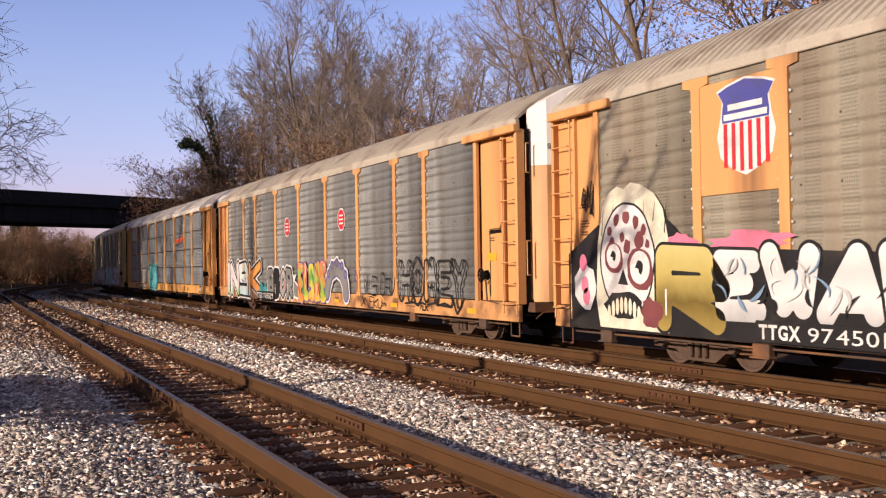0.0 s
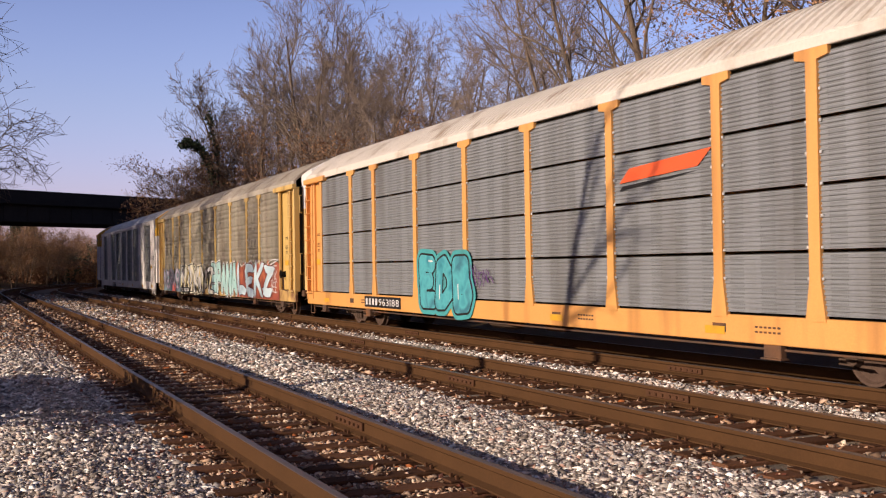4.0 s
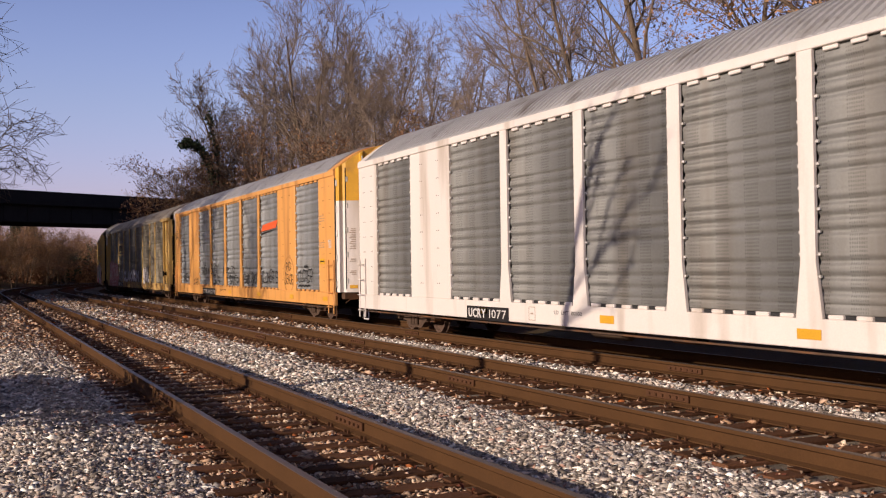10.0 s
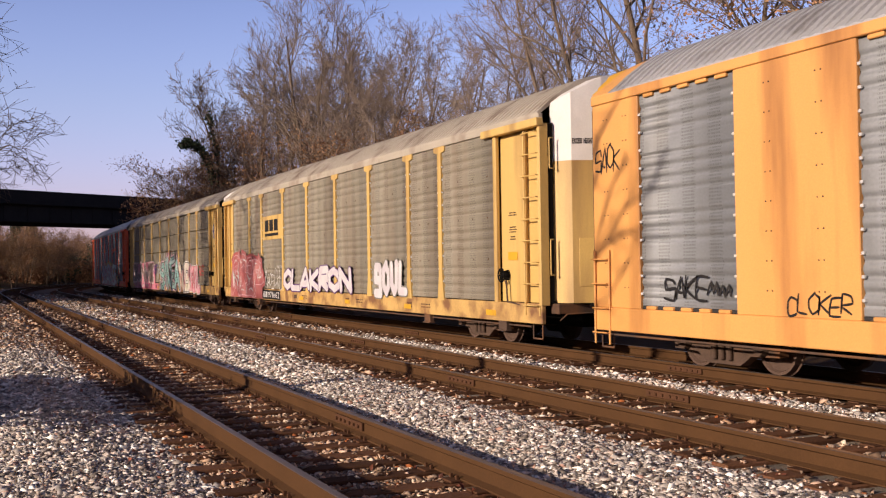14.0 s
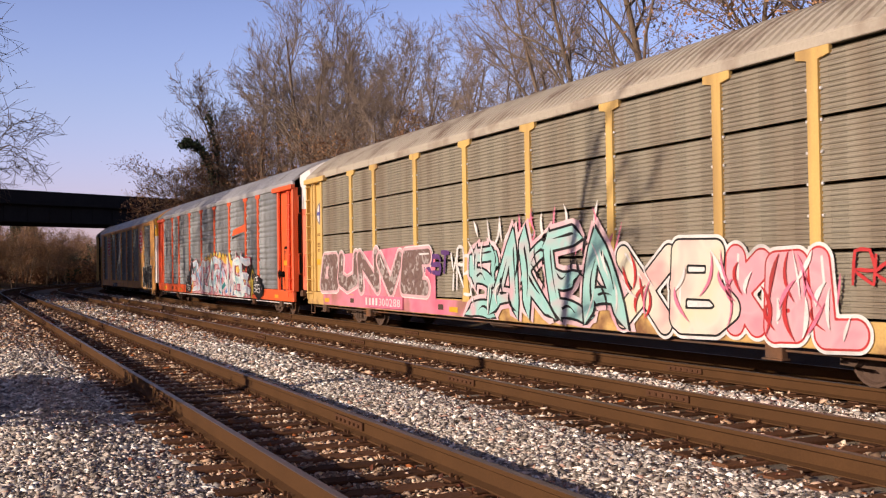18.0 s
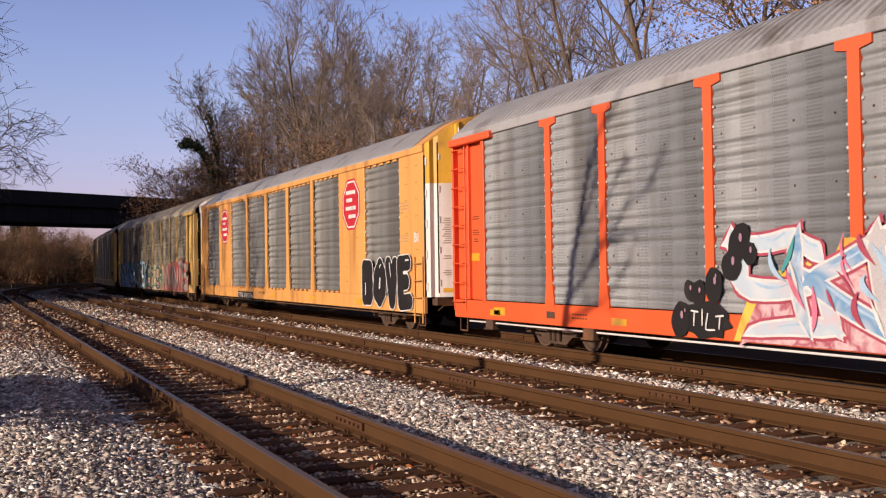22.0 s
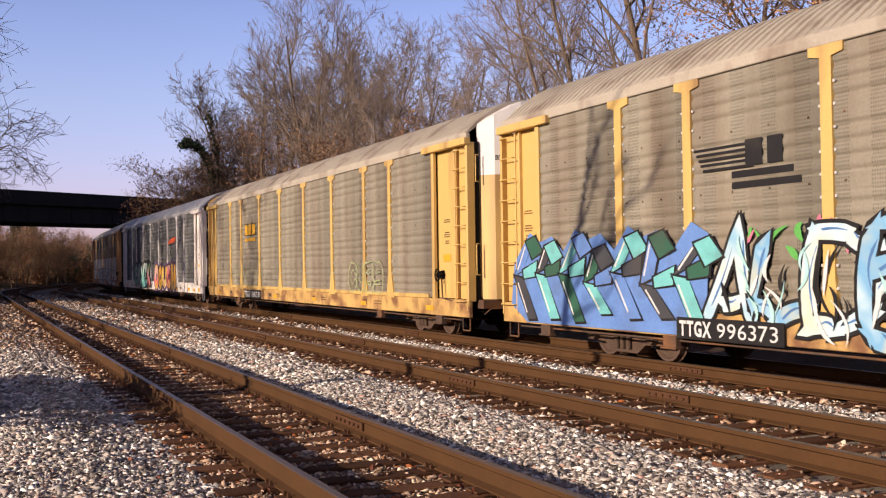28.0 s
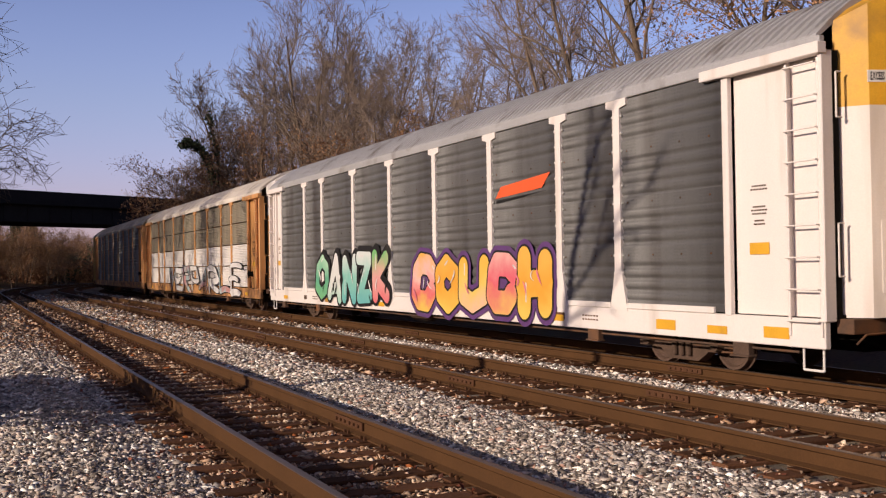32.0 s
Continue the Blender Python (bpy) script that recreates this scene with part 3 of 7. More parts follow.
# the wood on the bank behind the train
for x, y, k, sz, turn in [(-30.5, 23.5, 6, 0.95, 0.1), (-36, 22.5, 2, 0.9, 1.0), (-29.8, 26, 0, 0.95, 1.2), (-27, 25, 0, 1.15, 2.0), (-23, 24, 2, 1.0, 3.0), (-19, 25, 0, 1.2, 0.5), (-40, 25, 6, 0.8, 0.3), (-20, 31, 4, 1.4, 4.4), (-14, 29, 0, 1.3, 3.7), (-190, 28, 2, 0.8, 0.3), (-194, 31.5, 0, 0.9, 2.0), (-93, 19.8, 3, 0.95, 1.0), (-90, 18.8, 3, 1.0, 2.5), (-87, 18.6, 3, 1.0, 3.6), (-99, 17.4, 3, 1.1, 0.4), (-102, 18.6, 3, 1.0, 2.2), (-96, 18.0, 3, 1.1, 4.1), (-91.8, 20.3, 4, 1.01, 0), (-88.3, 20.5, 1, 1.19, 2.4), (-89.4, 22, 4, 1.2, 4.8), (-80.7, 21, 1, 1.23, 0.9), (-82.4, 22.5, 4, 1.23, 3.3), (-84, 24, 2, 1.1, 5.7), (-72.3, 22, 2, 1.09, 1.8), (-73.9, 24, 2, 1.13, 4.2), (-68.9, 21.5, 4, 1.08, 0.4), (-67.6, 23, 4, 1.16, 2.8), (-73, 26, 2, 1.05, 5.2), (-61.2, 23, 4, 1.05, 1.3), (-62.6, 25, 2, 0.85, 3.7), (-81.2, 30, 1, 1.24, 6.1), (-57.2, 24, 4, 0.89, 2.2), (-61, 27, 2, 0.79, 4.6), (-53.3, 25, 4, 0.84, 0.7), (-56.5, 28, 2, 0.77, 3.1), (-47.4, 25, 1, 0.87, 5.5), (-90.9, 30, 4, 1.19, 1.6), (-76.1, 31, 0, 0.89, 4), (-50.9, 29, 2, 0.85, 0.1), (-113.6, 27, 4, 1.26, 2.5), (-105.3, 28, 1, 1.39, 4.9), (-98.5, 29, 4, 1.37, 1.1), (-72.7, 28, 1, 1.2, 3.5), (-62.7, 22, 1, 0.94, 5.9), (-55.8, 22, 1, 0.81, 2), (-83.4, 21, 3, 1.18, 4.4), (-71.7, 20.5, 3, 1.01, 0.5), (-63.9, 20.5, 3, 0.92, 2.9), (-57.4, 20.5, 3, 0.89, 5.3), (-52.4, 21, 3, 0.86, 1.4)]:
    tree(k, x, y, turn, sz, leafy if k == 0 and x > -30 else (leafy3 if k == 3 else None))
for k in range(84):
    x = -104 + k * 1.15 + trng.uniform(-1.2, 1.2)
    y = (18.5 if x > -86 else 18.5 + (x + 86) ** 2 / 300) + trng.uniform(0, 5)
    if y < 0.19 * -x:
        continue
    tree(5, x, y, trng.uniform(0, 6.3), trng.uniform(0.75, 1.1) if x < -72 else trng.uniform(0.5, 0.8), leafy5 if x < -62 and trng.random() < 0.5 else None, label="low scrubby winter sapling with some brown leaves")
# a snag bent over and overgrown with ivy
snag = thing("ivy_covered_snag", None, "bent dead tree overgrown with dark green ivy", "tree", "trees along the line", at=Matrix.Translation((-84, 18.4, ground_z(-84, 18.4))))
bend = [Vector((0, 0, 0)), Vector((0.1, 0.05, 5)), Vector((0, 0, 9)), Vector((-0.2, -0.45, 11)), Vector((-0.4, -1.15, 12)), Vector((-0.5, -1.9, 12.3)), Vector((-0.6, -2.7, 12.1))]
stem = [Vector((0.2, 0.3, 8)), Vector((0.3, 0.2, 11.5)), Vector((0.2, -0.25, 13.6)), Vector((0.2, -0.45, 14.6))]
part("trunk", tubes("trunk", [(a, b, 0.14, 0.1) for a, b in zip(stem, stem[1:])], m_bark, 7), snag)
part("ivy", leaf_cloud("ivy", [a.lerp(b, f) for a, b in zip(stem, stem[1:]) for f in (0, 0.25, 0.5, 0.75)], 40, 0.13, 0.14, m_ivy, 16), snag, "dark green ivy")["kind"] = "stuff"
part("trunk", tubes("trunk", [(a, b, 0.2, 0.16) for a, b in zip(bend, bend[1:])], m_bark, 7), snag)
part("ivy", leaf_cloud("ivy", [a.lerp(b, f) for a, b in zip(bend, bend[1:]) for f in (0, 0.25, 0.5, 0.75)], 80, 0.15, 0.2, m_ivy, 6), snag, "dark green ivy")["kind"] = "stuff"

# trees on the camera's side, whose shadows fall across the tracks
for x, y, k, sz in [(-77, -7.2, 7, 1.85), (-81, -7.6, 7, 1.9), (-86, -8.2, 7, 1.95), (-93, -8.2, 7, 2.0), (-73, -7.4, 7, 1.9), (-36, -11, 4, 0.75), (-43, -9, 1, 0.95), (-46.5, -11, 4, 0.95), (-50, -9, 1, 1.05), (-54, -10.5, 4, 1.1), (-57.5, -9, 1, 1.1), (-62, -10.5, 2, 0.95), (-60, -13, 4, 0.8), (-66, -9, 4, 1.1), (-68, -9, 5, 1.5), (-72, -7, 1, 1.0), (-76, -9, 5, 1.6), (-80, -7, 4, 1.0), (-84, -9, 5, 1.6), (-88, -8, 0, 1.1), (-92, -10, 5, 1.7), (-96, -9, 1, 1.1), (-103, -11, 2, 1.0)]:
    tree(k, x, y, trng.uniform(0, 6.3), sz, leafy3 if k == 3 else None)

# a slender leaning tree whose forked stem throws the shadow on the passing wagons
SUN_DX, SUN_DZ = math.tan(radians(SUN_AZ)), math.tan(radians(SUN_EL)) / math.cos(radians(SUN_AZ))


def leaning_tree(y):
    back = 10.25 - y
    g = random.Random(61)

    def up(x, z):
        return Vector((x + back * SUN_DX, y + g.gauss(0, 0.25), z + back * SUN_DZ))

    foot = Vector((-16.9 + back * SUN_DX, y, ground_z(-14, y) - 0.2))
    stem = [foot, foot.lerp(up(-16.8, 0.2), 0.55) + Vector((-0.12, 0, 0)), up(-16.72, 0.5), up(-16.45, 1.7), up(-16.1, 2.6), up(-15.9, 3.25), up(-15.62, 3.75), up(-15.2, 4.2), up(-14.6, 4.75)]
    forks = [[(-16.66, 0.95), (-16.1, 1.35), (-15.7, 1.76), (-15.46, 2.4), (-15.1, 3.0), (-14.6, 3.6)], [(-16.3, 2.1), (-15.85, 2.7), (-15.6, 3.3), (-15.5, 3.9)], [(-15.75, 1.72), (-15.2, 2.1), (-14.8, 2.53), (-14.1, 2.95), (-13.6, 3.5)], [(-16.7, 0.6), (-16.0, 0.7), (-15.3, 1.05), (-14.6, 1.7)], [(-15.95, 3.1), (-15.9, 3.6), (-15.75, 4.4)], [(-15.25, 2.1), (-14.7, 2.1), (-14.2, 2.3)]]
    t = thing("tree", None, "slender leaning bare tree with a forked stem", "tree", "trees along the line")
    n = len(stem) - 1
    part("trunk", tubes("trunk", [(p, q, 0.15 - 0.125 * i / n, 0.15 - 0.125 * (i + 1) / n) for i, (p, q) in enumerate(zip(stem, stem[1:]))], m_bark, 8), t)
    segs, twigs = [], []
    for f in forks:
        pts = [up(*p) for p in f]
        m = len(pts) - 1
        for i, (p, q) in enumerate(zip(pts, pts[1:])):
            segs.append((p, q, 0.055 - 0.035 * i / m, 0.055 - 0.035 * (i + 1) / m))
            for k in range(3):
                o = p.lerp(q, g.random())
                d = (q - p).normalized() + Vector((g.gauss(0, 0.6), g.gauss(0, 0.6), g.gauss(0.1, 0.5)))
                e = o + d.normalized() * g.uniform(0.4, 0.9)
                twigs += [(o, e, 0.014, 0.009)] + [(o.lerp(e, h), o.lerp(e, h) + (d + Vector((g.gauss(0, 0.7), g.gauss(0, 0.7), g.gauss(0, 0.7)))).normalized() * 0.4, 0.009, 0.006) for h in (0.4, 0.75)]
    c = part("crown", tubes("crown", segs, m_bark, 6), t)
    part("twig_mass", tubes("twigs", twigs, m_twig, 4), c)["kind"] = "stuff"


leaning_tree(-7.5)

# unseen saplings on the camera's side, added to shade the far ballast
for k in range(11):
    x = -33 - 4.2 * k
    tree(5, x, -4.6 - 1.2 * (k % 2), 0.9 * k, 0.5 + 0.06 * (k % 3), label="low scrubby winter sapling with some brown leaves")


def evergreen(x, y, h, seed):
    t = thing("evergreen_tree", None, "dark green evergreen tree", "tree", "evergreen trees", at=Matrix.Translation((x, y, ground_z(x, y))))
    g = random.Random(seed)
    part("trunk", tubes("trunk", [((0, 0, -0.2), (0, 0, h), 0.02 * h, 0.02)], m_bark, 7), t)
    pts = []
    for k in range(int(h * 16)):
        z = h * (0.08 + 0.92 * g.random())
        r = (1.02 - z / h) * h * 0.26 * g.uniform(0.3, 1.1)
        a = g.uniform(0, 6.3)
        pts.append((r * math.cos(a), r * math.sin(a), z))
    part("crown", leaf_cloud("crown", pts, 22, 0.3, 0.32, m_ever, seed), t)


# all but the last three: unseen evergreens added to shade the far wagons
for k, (x, y, h) in enumerate([(-66 - 3.6 * q, -11 - 2.5 * (q % 2), 13 + (q * 7) % 4) for q in range(13)] + [ (-170, 7, 8), (-176, 9.5, 9), (-172, 3, 6)]):
    evergreen(x, y, h, 40 + k)
# a low unseen bush beside the near track, added to cast a shadow
bush = thing("roadside_bush", None, "dense leafless roadside bush", "bush", at=Matrix.Translation((-15.2, -4.6, ground_z(-15.2, -4.6))))
part("stems", tubes("stems", [((0, 0, -0.1), (trng.uniform(-2.4, 2.4), trng.uniform(-0.8, 0.8), trng.uniform(1.2, 2.4)), 0.03, 0.01) for k in range(70)], m_bark, 4), bush)["kind"] = "stuff"
part("foliage", leaf_cloud("foliage", [(trng.gauss(0, 1.3), trng.gauss(0, 0.5), trng.uniform(0.3, 2.2)) for k in range(200)], 60, 0.13, 0.25, m_leaf, 9), bush)["kind"] = "stuff"

# woods beyond the bridge
for k in range(96):
    x = -142 - 70 * trng.random() ** 1.2
    y = -16 + 70 * trng.random()
    if -2.5 < across(x, y) < 18:
        continue
    tree(trng.choice([3, 5, 5, 5]), x, y, trng.uniform(0, 6.3), trng.uniform(0.75, 1.0), leafy5, label="low scrubby winter sapling with some brown leaves")
for k in range(26):
    x, y = -138 - 45 * trng.random(), -14 + 50 * trng.random()
    if -2.5 < across(x, y) < 18:
        continue
    th = thing("thicket", None, "dark brown leafless thicket on the far bank", "bush", "thickets", at=Matrix.Translation((x, y, ground_z(x, y))))
    part("growth", leaf_cloud("growth", [(trng.gauss(0, 1.6), trng.gauss(0, 1.6), abs(trng.gauss(0, 1.9))) for q in range(60)], 34, 0.2, 0.4, (m_brush, m_ever, m_leaf)[k % 3], 200 + k), th)["kind"] = "stuff"
hut = thing("trackside_hut", None, "small white trackside hut with a reddish door", "hut", at=pose(-200, 19.6, ground_z(-200, 19.6), 0, 0, 20))
part("walls", boxes("walls", [(0, 0, 1.2, 2.4, 2.0, 2.4)], m_white), hut)
part("roof", prism("roof", [(-1.4, 2.4), (1.4, 2.4), (0, 3.1)], -1.2, 1.2, m_concrete), hut)
part("door", boxes("door", [(1.22, -0.3, 1.0, 0.06, 0.8, 1.9)], mat("red_brown_door", (0.3, 0.06, 0.03), 0.7)), hut)

# ---------------------------------------------------------------- the train: covered car-carrier wagons
LEN_R, LEN_L, SIDE = 13.55, -13.6, 1.57
POSTS = [-25.6, -22.87, -21.0, -18.12, -15.27, -12.38, -9.48, -6.64, -4.7, -1.95]
BAYS = [(-25.0, -22.62), (-20.3, -17.72), (-17.42, -14.82), (-14.52, -12.0), (-11.68, -9.14), (-8.86, -6.36), (-4.15, -1.56)]


def trapeze_roof(z_eave=4.62, half=1.6):
    """A short upright hem, a straight slope, a rounded shoulder and a flat crown."""
    left = [(-half, z_eave), (-half + 0.01, z_eave + 0.09), (-1.28, 4.94), (-1.0, 5.14), (-0.72, 5.31), (-0.5, 5.405), (-0.25, 5.465), (0.0, 5.485)]
    return left + [(-y, z) for y, z in left[-2::-1]]


ROOF = trapeze_roof()


def roof_at(y):
    """The roof's height over y."""
    return float(np.interp(y, [p[0] for p in ROOF], [p[1] for p in ROOF]))


def roof_mesh(material, x0, x1, pitch=0.215, depth=0.045):
    V, F = [], []
    n = len(ROOF)
    xs = [x0]
    prof = []
    x = x0
    while x < x1:
        for dx, h in ((0.0, 0.0), (0.085, 0.0), (0.1, 1.0), (0.2, 1.0)):
            prof.append((min(x + dx, x1), h))
        x += pitch
    prof.append((x1, 0.0))
    for px, h in prof:
        for y, z in ROOF:
            k = depth * h * (0.0 if abs(y) > 1.595 else 0.25 if abs(y) > 1.58 else 1.0)
            V.append((px, y, z + k))
    for i in range(len(prof) - 1):
        for j in range(n - 1):
            F.append((i * n + j, (i + 1) * n + j, (i + 1) * n + j + 1, i * n + j + 1))
    # inner skin closes the sheet
    k0 = len(V)
    for px in (x0, x1):
        for y, z in ROOF:
            V.append((px, y * 0.985, z - 0.04))
    for j in range(n - 1):
        F.append((k0 + j, k0 + j + 1, k0 + n + j + 1, k0 + n + j))
        F.append((j, j + 1, k0 + j + 1, k0 + j))
        e = (len(prof) - 1) * n
        F.append((e + j + 1, e + j, k0 + n + j, k0 + n + j + 1))
    return mesh_of("roof", V, F, (material,))


def ribbed(name, x0, x1, z0, z1, material, pitch=0.2, depth=0.018, y=-SIDE, bands=0):
    """A sheet with level ribs pressed into it, closed by a back; bands: flat courses left between groups of soft pleats."""
    V, F = [], []
    z = z0
    prof = []
    if bands:
        step = (z1 - z0) / (bands + 1)
        for k in range(169):
            zz = z0 + (z1 - z0) * k / 168
            f = ((zz - z0) / step) % 1
            flat = 0.0 if f < 0.14 or f > 0.86 else 1.0
            prof.append((zz, flat * (0.5 - 0.5 * math.cos(2 * math.pi * (zz - z0) / pitch)) ** 1.8))
    else:
        while z < z1 - 1e-6:
            for dz, h in ((0.0, 0.0), (0.3, 0.0), (0.45, 1.0), (0.85, 1.0)):
                prof.append((min(z + dz * pitch, z1), h))
            z += pitch
        prof.append((z1, 0.0))
    for zz, h in prof:
        V += [(x0, y + depth * h, zz), (x1, y + depth * h, zz)]
    for i in range(len(prof) - 1):
        F.append((2 * i, 2 * i + 1, 2 * i + 3, 2 * i + 2))
    nf = len(F)
    k = len(V)
    V += [(x0, y + 0.05, z0), (x1, y + 0.05, z0), (x1, y + 0.05, z1), (x0, y + 0.05, z1)]
    e = 2 * (len(prof) - 1)
    F += [(k + 1, k, k + 3, k + 2), (0, k, k + 1, 1), (e, e + 1, k + 2, k + 3), tuple([k] + [2 * i for i in range(len(prof))] + [k + 3])[::-1], tuple([k + 1] + [2 * i + 1 for i in range(len(prof))] + [k + 2])]
    me = mesh_of(name, V, F, (material,))
    if bands:
        me.polygons.foreach_set("use_smooth", [i < nf for i in range(len(F))])
    return me


BOWED = [(-0.06, -1.3), (0.3, -1.04), (0.5, -0.45), (0.53, -0.02), (0.53, 0.02), (0.5, 0.45), (0.3, 1.04), (-0.06, 1.3)]
FOLDED = [(0.0, -1.52), (0.14, -1.46), (0.13, -1.34), (0.24, -1.27), (0.42, -0.9), (0.5, -0.88), (0.52, -0.82), (0.46, -0.76), (0.58, -0.3), (0.6, 0.0), (0.58, 0.3), (0.46, 0.76), (0.52, 0.82), (0.5, 0.88), (0.42, 0.9), (0.24, 1.27), (0.13, 1.34), (0.14, 1.46), (0.0, 1.52)]


def end_door(sign, lower, upper, split=3.75, plan=BOWED, rear=LEN_L):
    """The bowed doors across a wagon's end, faceted in plan, rounded under the roof."""
    x_e = LEN_R if sign > 0 else rear
    V, F, M = [], [], []

    def top(y):
        return roof_at(y) - 0.02

    n = len(plan)
    for dx, y in plan:
        for z in (0.95, split, None):
            V.append((x_e + sign * dx, y, top(y) if z is None else z))
    for i in range(n - 1):
        for j in range(2):
            f = (i * 3 + j, (i + 1) * 3 + j, (i + 1) * 3 + j + 1, i * 3 + j + 1)
            F.append(f if sign > 0 else f[::-1])
            M.append(j)
    k = len(V)
    for z in (0.95, None):
        for dx, y in plan:
            V.append((x_e - sign * 0.12, y, top(y) if z is None else z))
    for i in range(n - 1):
        f = (i * 3 + 2, (i + 1) * 3 + 2, k + n + i + 1, k + n + i)
        g = (k + i, k + i + 1, (i + 1) * 3, i * 3)
        F += [f if sign > 0 else f[::-1], g if sign > 0 else g[::-1]]
        M += [1, 0]
    me = mesh_of("end_door", V, F, (lower, upper))
    me.polygons.foreach_set("material_index", M)
    return me


wheel_prof = [(-0.07, 0.0), (-0.07, 0.10), (-0.03, 0.12), (-0.02, 0.33), (-0.07, 0.36), (-0.07, 0.40), (0.04, 0.405), (0.05, 0.43), (0.07, 0.43), (0.07, 0.35), (0.02, 0.32), (0.01, 0.12), (0.07, 0.10), (0.07, 0.0)]


def wheelset_mesh():
    V, F = [], []
    n = 20
    for yc, sg in ((-0.7525, 1), (0.7525, -1)):
        k = len(V)
        m = len(wheel_prof)
        for i in range(n):
            a = 2 * math.pi * i / n
            for y, r in wheel_prof:
                V.append((r * math.cos(a), yc + sg * y, r * math.sin(a)))
        for i in range(n):
            j = (i + 1) % n
            for q in range(m - 1):
                F.append((k + i * m + q, k + j * m + q, k + j * m + q + 1, k + i * m + q + 1))
    k = len(V)
    for i in range(10):
        a = 2 * math.pi * i / 10
        V += [(0.08 * math.cos(a), -1.0, 0.08 * math.sin(a)), (0.08 * math.cos(a), 1.0, 0.08 * math.sin(a))]
    for i in range(10):
        j = (i + 1) % 10
        F.append((k + 2 * i, k + 2 * i + 1, k + 2 * j + 1, k + 2 * j))
    F += [tuple(k + 2 * i for i in range(10)), tuple(k + 2 * i + 1 for i in range(9, -1, -1))]
    return mesh_of("wheelset", V, F, (m_wheel,))


WHEELSET = wheelset_mesh()
FRAME_OUT = [(-1.22, 0.50), (-1.22, 0.30), (-0.62, 0.28), (-0.38, 0.12), (0.38, 0.12), (0.62, 0.28), (1.22, 0.30), (1.22, 0.50), (0.75, 0.60), (0.35, 0.66), (-0.35, 0.66), (-0.75, 0.60)]
SIDE_FRAME = prism("side_frame", FRAME_OUT, -0.09, 0.09, m_steel)
SPRINGS = tubes("spring", [((0, 0, 0.2), (0, 0, 0.5), 0.055, 0.055)], m_steel, 8)
BOXCAP = tubes("bearing_cap", [((0, -0.1, 0.41), (0, -0.2, 0.41), 0.12, 0.10), ((0, -0.2, 0.41), (0, -0.205, 0.41), 0.10, 0.0)], m_steel, 10)
BOLSTER = boxes("truck", [(0, 0, 0.48, 0.35, 2.1, 0.26), (0, 0, 0.62, 0.5, 0.5, 0.12)], m_steel)
COUPLER = boxes("coupler", [(0.35, 0, 0.86, 1.0, 0.16, 0.2), (0.78, 0.06, 0.86, 0.26, 0.3, 0.3), (-0.05, 0, 0.86, 0.12, 0.4, 0.4)], m_steel)
HOSE = tubes("air_hose", [((0.2, -0.35, 0.8), (0.45, -0.36, 0.62), 0.022, 0.022), ((0.45, -0.36, 0.62), (0.7, -0.3, 0.5), 0.022, 0.022), ((0.7, -0.3, 0.5), (0.82, -0.25, 0.55), 0.025, 0.03)], m_black, 6)
STEP = tubes("stirrup_step", [((-0.18, -1.5, 0.6), (-0.18, -1.5, 0.24), 0.018, 0.018), ((0.18, -1.5, 0.6), (0.18, -1.5, 0.24), 0.018, 0.018), ((-0.18, -1.5, 0.24), (0.18, -1.5, 0.24), 0.02, 0.02)], m_white, 6)
STEP_D = STEP.copy()
STEP_D.materials.clear()
STEP_D.materials.append(m_steel)
END_SILL = boxes("end_sill", [(0.1, 0, 0.84, 0.3, 2.7, 0.2)], m_steel)
LEVER = tubes("uncoupling_lever", [((0.3, -1.35, 0.62), (0.32, -1.2, 0.74), 0.016, 0.016), ((0.32, -1.2, 0.74), (0.34, -0.2, 0.76), 0.016, 0.016), ((0.34, -0.2, 0.76), (0.5, -0.1, 0.9), 0.016, 0.016), ((0.3, 1.35, 0.62), (0.34, 0.2, 0.76), 0.016, 0.016)], m_steel, 5)
WHEELS = []      # (wheelset, wagon number, place along the wagon)


def truck(car, num, x):
    t = part("truck", BOLSTER, car, "grimy four-wheel truck", at=pose(x, 0, 0))
    for sg in (-1, 1):
        f = part("side_frame", SIDE_FRAME, t, at=pose(0, sg * 1.0, 0))
        if sg < 0:
            for x in (-0.18, 0, 0.18):
                part("spring", SPRINGS, t, at=pose(x, -1.13, 0))
        for x in (-0.89, 0.89):
            part("bearing_cap", BOXCAP, t, at=pose(x, sg * 1.0, 0, 0, 0, 0 if sg < 0 else 180))
    for dx in (-0.89, 0.89):
        w = part("wheelset", WHEELSET, t, at=pose(dx, 0, 0.405))
        WHEELS.append((w, num, x + dx))


def ladder(x0, x1, z0, z1, material, y=-1.6, step=0.43):
    segs = [((x0, y, z0), (x0, y, z1), 0.022, 0.022), ((x1, y, z0), (x1, y, z1), 0.022, 0.022)]
    z = z0 + 0.2
    while z < z1:
        segs += [((x0, y, z), (x0, y - 0.06, z), 0.012, 0.012), ((x0, y - 0.06, z), (x1, y - 0.06, z), 0.013, 0.013), ((x1, y - 0.06, z), (x1, y, z), 0.012, 0.012)]
        z += step
    return tubes("ladder", segs, material, 5)


